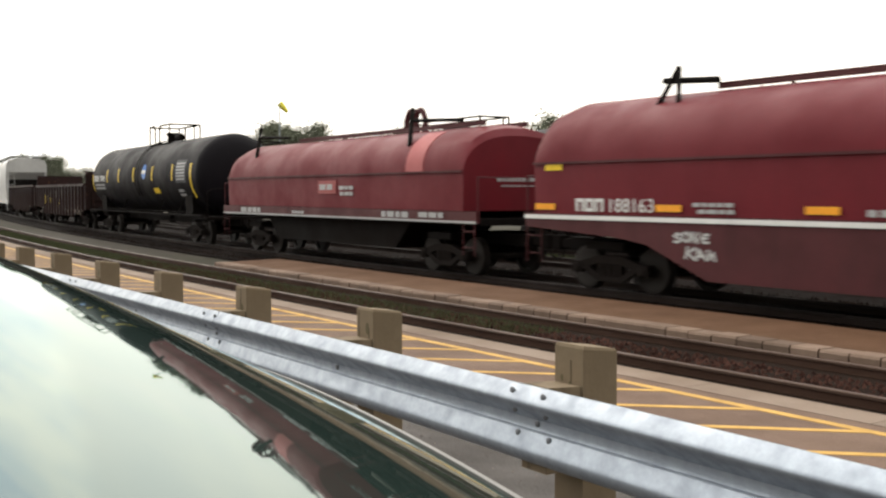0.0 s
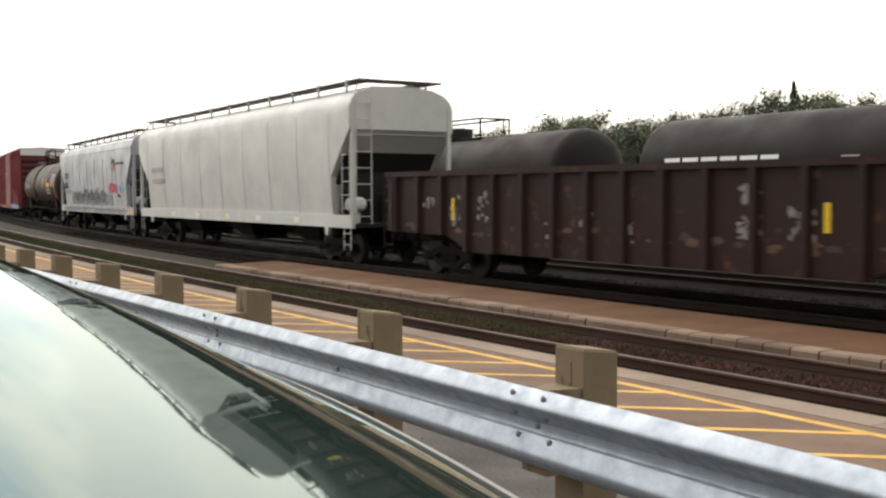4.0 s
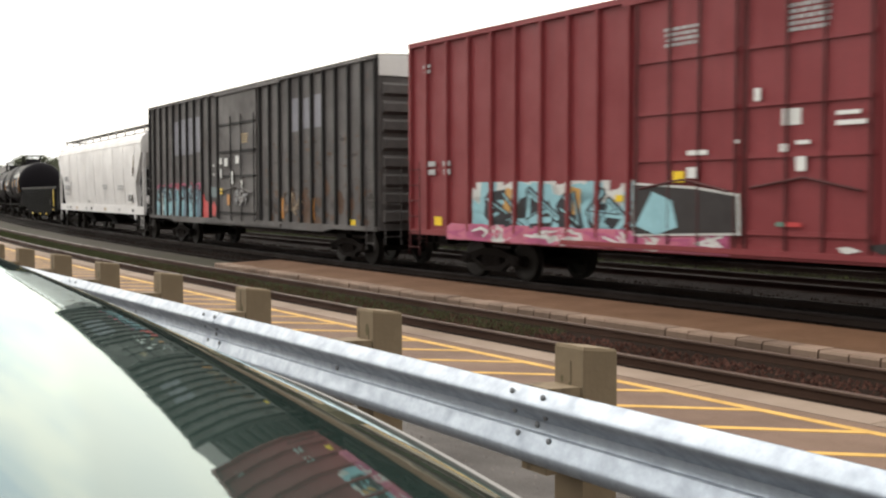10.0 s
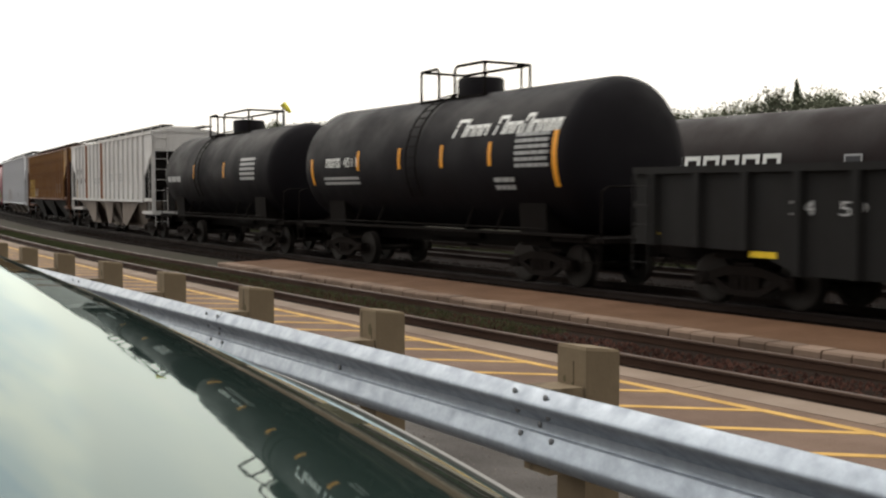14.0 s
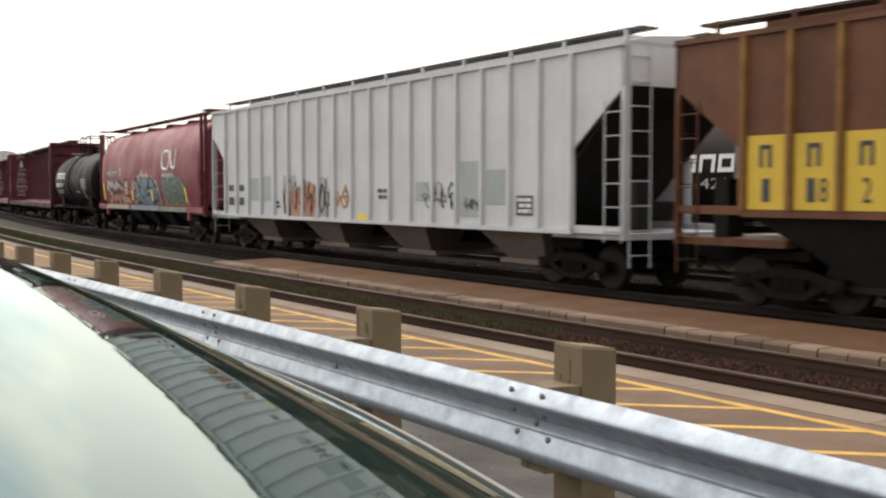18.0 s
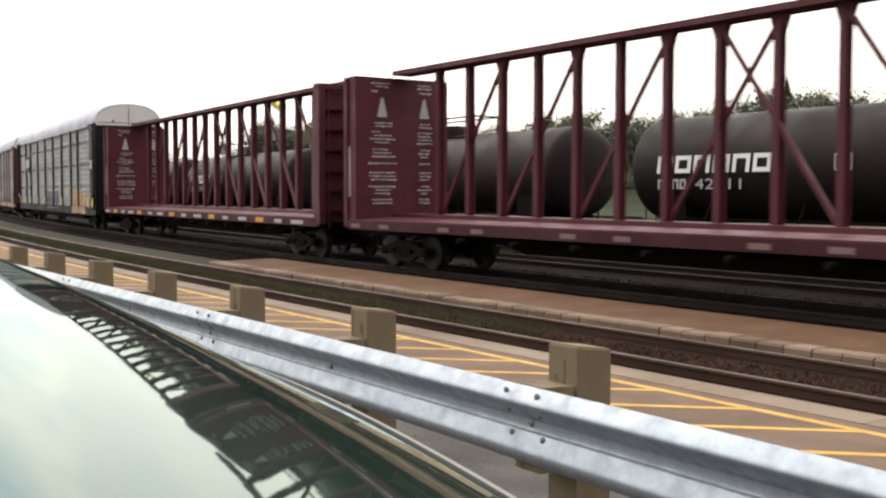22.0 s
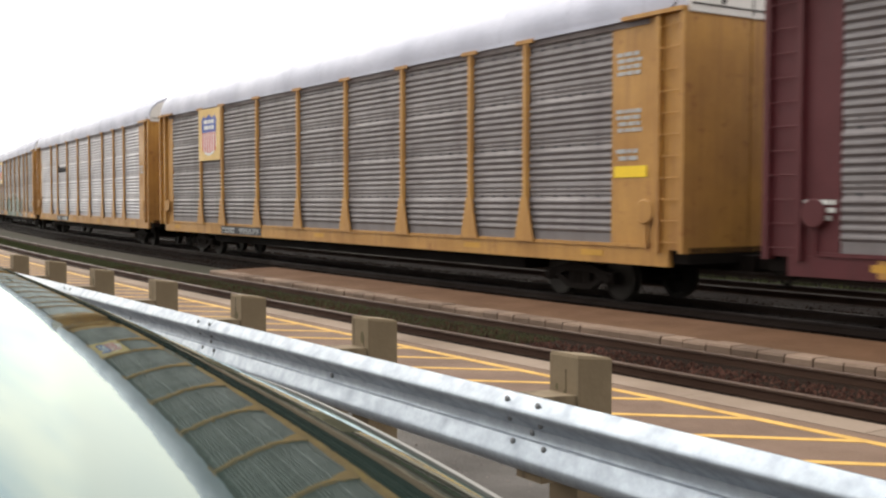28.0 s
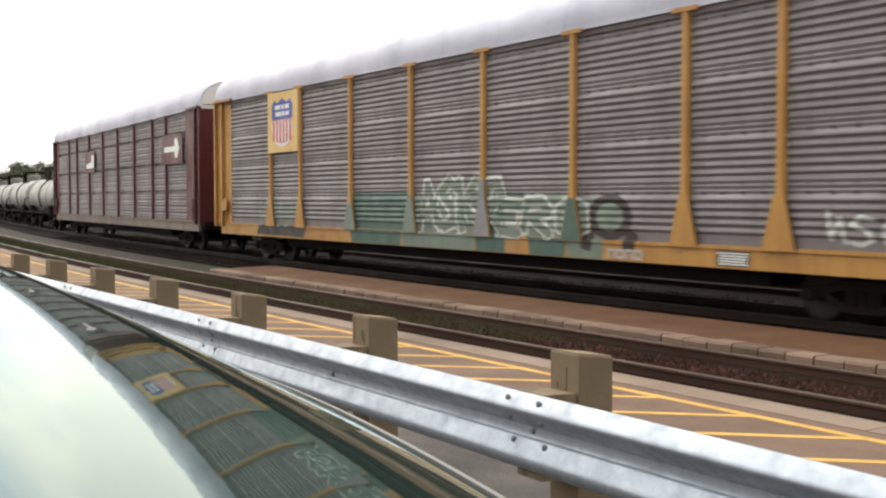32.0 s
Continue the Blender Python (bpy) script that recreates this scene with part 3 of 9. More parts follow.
        part("headlight", Shape().loft([[(MID + k * w, y, z) for y, z in ((-1.315, 0.92), (-1.315, 1.05), (-1.20, 1.07), (-1.20, 0.92))] for w in (0.48, 0.6, 0.70)]), LAMPGLASS, van)
    part("rear_window", Shape().loft([[(MID + k * 0.78, 3.02, roof_z - 0.06), (MID + k * 0.88, 3.30, 1.42), (MID + k * 0.88, 3.28, 1.42), (MID + k * 0.78, 3.0, roof_z - 0.06)] for k in (-1, 1)]), GLASS, van)
    part("bumper", Shape().prism([(-1.36, 0.60), (-1.38, 0.72), (-1.34, 0.86), (-1.22, 0.86), (-1.2, 0.60)], "x", MID - 0.84, MID + 0.84), RUBBER, van)
    part("grille", Shape().prism([(-1.33, 0.93), (-1.33, 1.04), (-1.24, 1.04), (-1.24, 0.93)], "x", MID - 0.44, MID + 0.44), RUBBER, van)
    tyre = Shape().turned([(-0.1, 0.2), (-0.1, 0.30), (-0.07, 0.325), (0.07, 0.325), (0.1, 0.30), (0.1, 0.2)], "x", (0, 0, 0), 28).mesh("tyre")
    tyre.materials.append(RUBBER)
    rim_mesh = Shape().turned([(-0.09, 0.2), (-0.06, 0.05), (0.06, 0.05), (0.09, 0.2)], "x", (0, 0, 0), 20).mesh("rim")
    rim_mesh.materials.append(GALV)
    for y in (-0.72, 2.35):
        for w in (-0.85, 0.85):
            wheel = piece("tyre", tyre, van, pose(MID + w, y, KERB_Z + 0.325))
            piece("rim", rim_mesh, wheel)


van_body()

# ---- bank and trees behind the yard ----
BANK = paint("grassy_bank", (0.026, 0.034, 0.013), 0.95, dirt=(0.018, 0.020, 0.010), amount=0.6, streak=0, grain=3, big=0.12, bump=0.4)
LEAF = paint("spring_leaves", (0.155, 0.165, 0.115), 0.8, dirt=(0.10, 0.11, 0.075), amount=0.6, streak=0, grain=4, big=0.5, spread=0.25)
DARKLEAF = paint("dark_foliage", (0.068, 0.085, 0.055), 0.85, dirt=(0.046, 0.058, 0.038), amount=0.5, streak=0, grain=4, spread=0.2)
BARK = paint("grey_bark", (0.10, 0.085, 0.07), 0.9, dirt=(0.05, 0.042, 0.035), amount=0.5, streak=0)
bank = tagged(new("bank", sweep([(38, -0.3), (46, 1.0), (58, 5.0), (68, 7.0), (76, 7.4), (130, 7.0), (130, -1.0), (38, -1.0)], -420, 200, 8).mesh("bank", 60)), "grassy bank behind the railway yard", "bank", kind="structure")
bank.data.materials.append(BANK)


def needle(r, height, spread):
    """A point in a ragged cone, denser on its tiers of boughs."""
    z = 1 - r.random() ** 0.6
    a, tier = r.random() * 6.283, 0.75 + 0.25 * math.sin(z * 46)
    k = spread * (1.02 - z) * tier * (0.55 + 0.45 * r.random()) * (0.8 + 0.2 * math.sin(a * 3))
    return Vector((math.cos(a) * k, math.sin(a) * k, height * (0.08 + 0.95 * z)))


def tree(kind, height, spread, seed, leaf, count, label):
    """Tapered trunk, forking limbs, and a ragged crown of small leaves; kind: 'round', 'bare' or 'conifer'."""
    r = random.Random(seed)
    t = thing("tree" if kind != "bush" else "bush", label, "tree" if kind != "bush" else "bush", "trees and bushes on the bank")
    wood, tips = Shape(), []
    rings = [[(0.16 * height / 8 * k * math.cos(a) + x, 0.16 * height / 8 * k * math.sin(a), z) for a in np.linspace(0, 5.5, 7)] for z, k, x in ((-0.4, 1.4, 0), (height * 0.25, 1.0, 0.05), (height * 0.6, 0.6, 0.12), (height * 0.95, 0.12, 0.1))]
    wood.loft(rings)
    for i in range(16 if kind != "bush" else 8):
        z0 = height * r.uniform(0.18, 0.8)
        a, up = r.random() * 6.28, r.uniform(0.2, 0.8)
        reach = spread * r.uniform(0.55, 1.0) * ((1.05 - z0 / height) if kind == "conifer" else math.sin(min(1, 0.35 + z0 / height) * 2.4))
        p, q = Vector((0.08, 0, z0)), Vector((math.cos(a) * reach, math.sin(a) * reach, z0 + (reach * up if kind != "conifer" else -0.1 * reach)))
        mid = (p + q) / 2 + Vector((0, 0, 0.15 * reach))
        wood.pipe([p, mid, q], 0.035 * height / 8, 5)
        tips += [mid, q]
        for _ in range(3):
            w = q + Vector((r.uniform(-1, 1), r.uniform(-1, 1), r.uniform(0.0, 1.0))) * spread * 0.35
            wood.tube(mid, w, 0.016 * height / 8, 4)
            tips.append(w)
    part("trunk", wood, BARK, t)
    verts, faces = [], []
    for _ in range(count):
        c = needle(r, height, spread) if kind == "conifer" else r.choice(tips) + Vector((r.gauss(0, 1), r.gauss(0, 1), r.gauss(0, 0.8))) * spread * (0.16 if kind != "conifer" else 0.1)
        if c.z < 0.15:
            continue
        k = r.uniform(0.08, 0.19) * (height / 8) ** 0.5
        n = len(verts)
        for _ in range(3):
            verts.append((c.x + r.uniform(-k, k), c.y + r.uniform(-k, k), c.z + r.uniform(-k, k)))
        faces.append((n, n + 1, n + 2))
    me = bpy.data.meshes.new("crown")
    me.from_pydata(verts, [], faces)
    me.materials.append(leaf)
    tagged(piece("crown", me, t), kind="stuff")
    return t


PROTO = {"round": tree("round", 6.5, 2.6, 1, LEAF, 12000, "leafy tree with a ragged grey-green crown"), "wide": tree("round", 4.2, 2.4, 2, LEAF, 11000, "low leafy tree on the bank"),
         "bare": tree("round", 5.0, 1.5, 3, LEAF, 2600, "thin half-bare tree with fine twigs"), "conifer": tree("conifer", 6.0, 1.8, 4, DARKLEAF, 6500, "dark pointed conifer on the bank"),
         "bush": tree("bush", 2.0, 1.7, 5, DARKLEAF, 7000, "dark green bush on the bank")}


rt = random.Random(17)
# kind, x, y, foot, height
MIDDLE = [("round", -173, 85, 1.1, 12.7), ("round", -176, 89, 2.1, 12.8), ("round", -171, 88, 2.4, 12.4), ("round", -167, 89, 2.9, 11.6), ("wide", -164, 89, 3.0, 10.0), ("wide", -158, 89, 3.2, 8.2), ("wide", -148, 86, 2.9, 7.9),
          ("wide", -142, 85, 3.1, 7.8), ("wide", -137, 84, 3.1, 6.7), ("round", -127, 81, 2.7, 8.1), ("round", -125, 83, 3.3, 8.0), ("wide", -123, 83, 3.5, 6.9)]
WEST = [("round", -347, 83, -0.3, 12.0), ("round", -335, 83, -0.3, 13.0), ("round", -344, 88, -0.3, 14.0), ("round", -332, 87, -0.3, 14.1), ("round", -335, 91, -0.3, 13.8), ("round", -318, 89, -0.3, 13.6), ("wide", -280, 84, -0.3, 9.5),
        ("wide", -250, 84, -0.3, 9.0), ("wide", -226, 82, -0.3, 8.9), ("wide", -194, 76, -0.3, 8.7), ("wide", -172, 70, -0.3, 8.5), ("wide", -166, 70, -0.3, 8.5), ("wide", -161, 71, -0.3, 8.1), ("wide", -157, 72, -0.3, 9.3)]
EAST = [("wide", -110, 79, 2.9, 7.4), ("bush", -104, 79, 3.2, 6.8), ("wide", -98, 78, 3.4, 6.7), ("wide", -88, 74, 2.7, 7.4), ("bare", -83, 73, 2.4, 7.8), ("wide", -81, 73, 2.5, 7.1), ("bare", -78, 73, 2.7, 7.5), ("wide", -76, 73, 2.7, 6.6),
        ("bush", -72, 72, 2.5, 6.5), ("wide", -69, 72, 2.7, 6.4), ("bare", -67, 72, 2.9, 6.6), ("wide", -63, 70, 2.5, 6.3), ("wide", -61, 70, 2.5, 6.6), ("bare", -60, 71, 2.8, 6.7)]
NEAREST = [("wide", -57, 69, 2.3, 6.2), ("wide", -55, 69, 2.3, 6.6), ("bare", -54, 69, 2.5, 7.4), ("bare", -53, 69, 2.5, 7.5), ("conifer", -52, 69, 2.6, 7.9), ("bare", -51, 70, 2.8, 7.2), ("wide", -50, 69, 2.5, 6.5), ("bare", -48, 69, 2.7, 6.4),
           ("bare", -47, 69, 2.7, 6.6), ("wide", -46, 69, 2.7, 5.5), ("wide", -44, 69, 2.9, 5.5), ("bare", -44, 70, 3.1, 5.9)]
TALL = {k: sorted(v.co.z for c in p.children if c.name.startswith("crown") for v in c.data.vertices)[-40] for k, p in PROTO.items()}
for kind, x, y, foot, height in MIDDLE + WEST + EAST + NEAREST:
    ob = copy_thing(PROTO[kind], Matrix.Translation((x, y, foot - 0.2)) @ Matrix.Rotation(rt.random() * 6.28, 4, "Z"))
    size = height / TALL[kind]
    ob.scale = (size, size, size)
for i, p in enumerate(PROTO.values()):
    p.matrix_basis = Matrix.Translation(on_line(-140 - 9 * i, 84, 7.3))

SOCKYELLOW = plain("faded_yellow_cloth", (0.90, 0.80, 0.12), 0.8)
windsock = thing("windsock", "yellow windsock on a thin grey mast", "windsock")
windsock.matrix_basis = Matrix.Translation((-108.57, 54.52, -0.3))
part("mast", Shape().tube((0, 0, 0), (0, 0, 12.05), 0.06, 8), GALV, windsock)
part("sock", Shape().turned([(0.0, 0.42), (0.7, 0.36), (1.5, 0.2), (1.52, 0.0)], "x", (0, 0, 0), 12), SOCKYELLOW, windsock).matrix_basis = Matrix.Translation((0, 0, 12.0)) @ Matrix.Scale(0.85, 4) @ Matrix.Rotation(YAW * -1, 4, "Z") @ Matrix.Rotation(radians(48), 4, "Y")
pole = thing("utility_pole", "thin grey pole with a box near its top", "pole")
pole.matrix_basis = Matrix.Translation((-139.8, 62.3, -0.3))
part("mast", Shape().tube((0, 0, 0), (0, 0, 10.3), 0.07, 8), BARK, pole)
part("box", Shape().turned([(7.3, 0.2), (7.4, 0.28), (9.0, 0.28), (9.1, 0.2)], "z", (0.1, 0, 0), 12), GALV, pole)

# ---- freight car building blocks ----
# every car: x along the track (+x is the way it rolls), -y towards the platform, z = 0 on the rail heads
TRAIN, WHEELS = [], []


def advance(t):
    """How far the train has rolled at t seconds, from where it is at 16 s."""
    return 16.7316 * (t - 16) - 0.019 * (t - 16) ** 2


def solid(name, shape, material, angle=35):
    me = shape.mesh(name, angle)
    me.materials.append(material)
    return me


_sf = Shape()
_sf.prism([(-1.02, 0.50), (-0.6, 0.60), (-0.3, 0.68), (0.3, 0.68), (0.6, 0.60), (1.02, 0.50), (1.02, 0.38), (0.75, 0.40), (0.52, 0.47), (0.3, 0.53), (-0.3, 0.53),
           (-0.52, 0.47), (-0.75, 0.40), (-1.02, 0.38)], "y", -0.07, 0.07)
_sf.prism([(-0.72, 0.40), (-0.34, 0.19), (0.34, 0.19), (0.72, 0.40), (0.58, 0.45), (0.28, 0.29), (-0.28, 0.29), (-0.58, 0.45)], "y", -0.06, 0.06)
for _x in (-0.3, 0.24):
    _sf.box(_x, _x + 0.07, -0.065, 0.065, 0.25, 0.56)
for _x in (-0.89, 0.89):
    _sf.box(_x - 0.14, _x + 0.14, -0.09, 0.09, 0.33, 0.55)
    _sf.turned([(-0.13, 0.0), (-0.13, 0.07), (-0.09, 0.105), (-0.05, 0.105)], "y", (_x, 0, 0.42), 12)
for _x in (-0.15, 0.0, 0.15):
    _sf.turned([(0.29, 0.055), (0.33, 0.065), (0.37, 0.055), (0.41, 0.065), (0.45, 0.055), (0.49, 0.065), (0.52, 0.055)], "z", (_x, -0.02, 0), 10)
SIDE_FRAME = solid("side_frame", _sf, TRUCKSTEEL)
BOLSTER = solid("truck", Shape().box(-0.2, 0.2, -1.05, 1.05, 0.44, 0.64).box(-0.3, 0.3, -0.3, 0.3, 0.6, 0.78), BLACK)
_ws = Shape().turned([(-0.95, 0.07), (0.95, 0.07)], "y", (0, 0, 0), 10)
for _k in (-1, 1):
    _ws.turned([(_k * 0.83, 0.34), (_k * 0.83, 0.405), (_k * 0.82, 0.42), (_k * 0.70, 0.424), (_k * 0.69, 0.445), (_k * 0.665, 0.445), (_k * 0.66, 0.42), (_k * 0.66, 0.34),
                (_k * 0.72, 0.32), (_k * 0.72, 0.13), (_k * 0.66, 0.11), (_k * 0.86, 0.11), (_k * 0.80, 0.13), (_k * 0.76, 0.32)], "y", (0, 0, 0), 28)
WHEELSET = solid("wheelset", _ws, STEEL)
COUPLER = solid("coupler", Shape().box(0.0, 0.42, -0.09, 0.09, 0.72, 0.9).prism([(0.36, -0.1), (0.62, -0.16), (0.7, -0.05), (0.6, 0.02), (0.62, 0.14), (0.4, 0.13)], "z", 0.66, 0.96), BLACK)
HOSE = solid("air_hose", Shape().pipe([(0.0, 0.3, 0.75), (0.15, 0.3, 0.6), (0.3, 0.25, 0.48), (0.5, 0.2, 0.45)], 0.022, 6), BLACK)


def running_gear(car, bogie, end, s16, moving=True, sill=(0.68, 0.95)):
    """Trucks, couplers and centre sill; enters the car and its wheels in the lists that motions() reads."""
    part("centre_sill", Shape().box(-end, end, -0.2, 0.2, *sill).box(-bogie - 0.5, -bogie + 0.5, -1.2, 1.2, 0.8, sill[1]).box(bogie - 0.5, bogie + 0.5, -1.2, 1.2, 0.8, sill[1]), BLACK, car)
    for x in (-bogie, bogie):
        truck = piece("truck", BOLSTER, car, pose(x, 0, 0))
        piece("side_frame", SIDE_FRAME, truck, pose(0, -1.02, 0))
        piece("side_frame", SIDE_FRAME, truck, pose(0, 1.02, 0, 0, 0, 180))
        for w in (-0.89, 0.89):
            axle = piece("wheelset", WHEELSET, truck, pose(w, 0, 0.424))
            if moving:
                WHEELS.append((axle, s16, x + w, w))
    for k in (0, 180):
        piece("coupler", COUPLER, car, pose(end if not k else -end, 0, 0, 0, 0, k))
        piece("air_hose", HOSE, car, pose(end - 0.05 if not k else 0.05 - end, 0, 0, 0, 0, k))
    TRAIN.append((car, s16, bogie, moving))


def ladder(car, at, along, span, z0, z1, material, rungs=6, r=0.0105):
    """A ladder: along 'x' on a side at y = at, along 'y' on an end at x = at."""
    sh = Shape()
    put = (lambda u, z: (u, at, z)) if along == "x" else (lambda u, z: (at, u, z))
    for u in span:
        sh.tube(put(u, z0), put(u, z1), r * 1.3, 6)
    for i in range(rungs):
        z = z0 + (i + 0.5) * (z1 - z0) / rungs
        sh.tube(put(span[0], z), put(span[1], z), r, 6)
    return part("ladder", sh, material, car)


def grab(car, points, material, r=0.018):
    return part("handrail", Shape().pipe(points, r), material, car)


def stencils(car, spots, material, y=-1.56, name="stencil"):
    """Unreadable lettering as bars: (x0, x1, z0, z1, rows) each; one part a block."""
    for i, (x0, x1, z0, z1, rows) in enumerate(spots):
        r = random.Random(int(x0 * 100) + i)
        sh = Shape()
        h = (z1 - z0) / (rows * 1.6 - 0.6)
        for k in range(rows):
            z = z1 - k * h * 1.6
            x = x0 + (0 if k == 0 else r.uniform(0, 0.15) * (x1 - x0))
            while x < x1 - h * 0.5:
                w = min(r.uniform(1.2, 3.4) * h, x1 - x)
                sh.box(x, x + w, y - 0.006, y, z - h, z)
                x += w + h * 0.6
        tagged(part(name, sh, material, car), kind="stuff")


def patch(car, name, x0, x1, z0, z1, material, y=-1.56, label=""):
    return part(name, Shape().box(x0, x1, y - 0.008, y, z0, z1), material, car, label)


def digits(car, text, x0, x1, z, height, material, y=-1.57, tilt=0.0):
    """Painted numbers in the built-in font, on the side that faces the platform."""
    cu = bpy.data.curves.new("number", "FONT")
    cu.body, cu.size, cu.extrude = text, 1.0, 0.004
    tmp = bpy.data.objects.new("number", cu)
    me = bpy.data.meshes.new_from_object(tmp)
    bpy.data.objects.remove(tmp)
    xs, zs = [v.co.x for v in me.vertices], [v.co.y for v in me.vertices]
    kx, kz = (x1 - x0) / (max(xs) - min(xs)), height / (max(zs) - min(zs))
    for v in me.vertices:
        v.co = ((v.co.x - min(xs)) * kx, -v.co.z, (v.co.y - min(zs)) * kz)
    me.materials.append(material)
    return tagged(piece("number", me, car, pose(x0, y, z, tilt, 0, 0)), kind="stuff")


def letter_blocks(car, n, x0, x1, z0, z1, material, y=-1.57, hollow=True, tilt=0.0):
    """A company name as a row of plain rounded frames in its colour."""
    w = (x1 - x0) / n
    sh = Shape()
    t = min(w, z1 - z0) * 0.25
    for i in range(n):
        a, b = i * w + 0.08 * w, (i + 1) * w - 0.08 * w
        h = z1 - z0
        if hollow:
            sh.box(a, b, -0.006, 0, h - t, h).box(a, a + t, -0.006, 0, 0, h - t).box(b - t, b, -0.006, 0, 0, h - t)
            if i % 2:
                sh.box(a + t, b - t, -0.006, 0, 0, t)
        else:
            sh.box(a, b, -0.006, 0, 0, h)
    me = solid("lettering", sh, material)
    return piece("lettering", me, car, pose(x0, y, z0, tilt, 0, 0))


STROKES = [[[(0.9, 0.85), (0.5, 0.97), (0.15, 0.72), (0.75, 0.45), (0.85, 0.18), (0.45, 0.04), (0.1, 0.12)]],
           [[(0.5, 0.95), (0.14, 0.76), (0.12, 0.3), (0.5, 0.05), (0.88, 0.28), (0.86, 0.74), (0.5, 0.95)]],
           [[(0.12, 0.05), (0.2, 0.95), (0.55, 0.3), (0.82, 0.05), (0.9, 0.98)]],
           [[(0.9, 0.92), (0.3, 0.9), (0.14, 0.5), (0.3, 0.08), (0.92, 0.06)], [(0.2, 0.5), (0.72, 0.55)]],
           [[(0.05, 0.05), (0.42, 0.98), (0.62, 0.6), (0.95, 0.03)], [(0.2, 0.36), (0.8, 0.4)]],
           [[(0.15, 0.98), (0.12, 0.04)], [(0.9, 0.95), (0.2, 0.5), (0.92, 0.02)]],
           [[(0.1, 0.9), (0.4, 0.1), (0.6, 0.75), (0.95, 0.05)]],
           [[(0.1, 0.1), (0.15, 0.9), (0.6, 0.98), (0.85, 0.72), (0.3, 0.48), (0.9, 0.05)]]]


def drape(shape, poly, line, off):
    """A coat of paint of a convex outline over a folded side; line: the side's (y, z) from its foot upwards."""
    lo, hi = min(p[1] for p in poly), max(p[1] for p in poly)
    rows = []
    for (ya, za), (yb, zb) in zip(line, line[1:]):
        cuts = [za, zb] + [p[1] for p in poly if min(za, zb) < p[1] < max(za, zb)]
        for z in sorted(cuts, reverse=zb < za):
            if lo <= z <= hi:
                rows.append((ya if za == zb else ya + (yb - ya) * (z - za) / (zb - za), z))
    spans = []
    for y, z in rows:
        hits = [a[0] + (b[0] - a[0]) * ((z - a[1]) / (b[1] - a[1]) if b[1] != a[1] else 0.0) for a, b in zip(poly, poly[1:] + poly[:1]) if min(a[1], b[1]) <= z <= max(a[1], b[1])]
        spans.append([(min(hits), y - off, z), (max(hits), y - off, z)])
    if len(spans) > 1:
        shape.loft(spans, closed=False, caps=False)


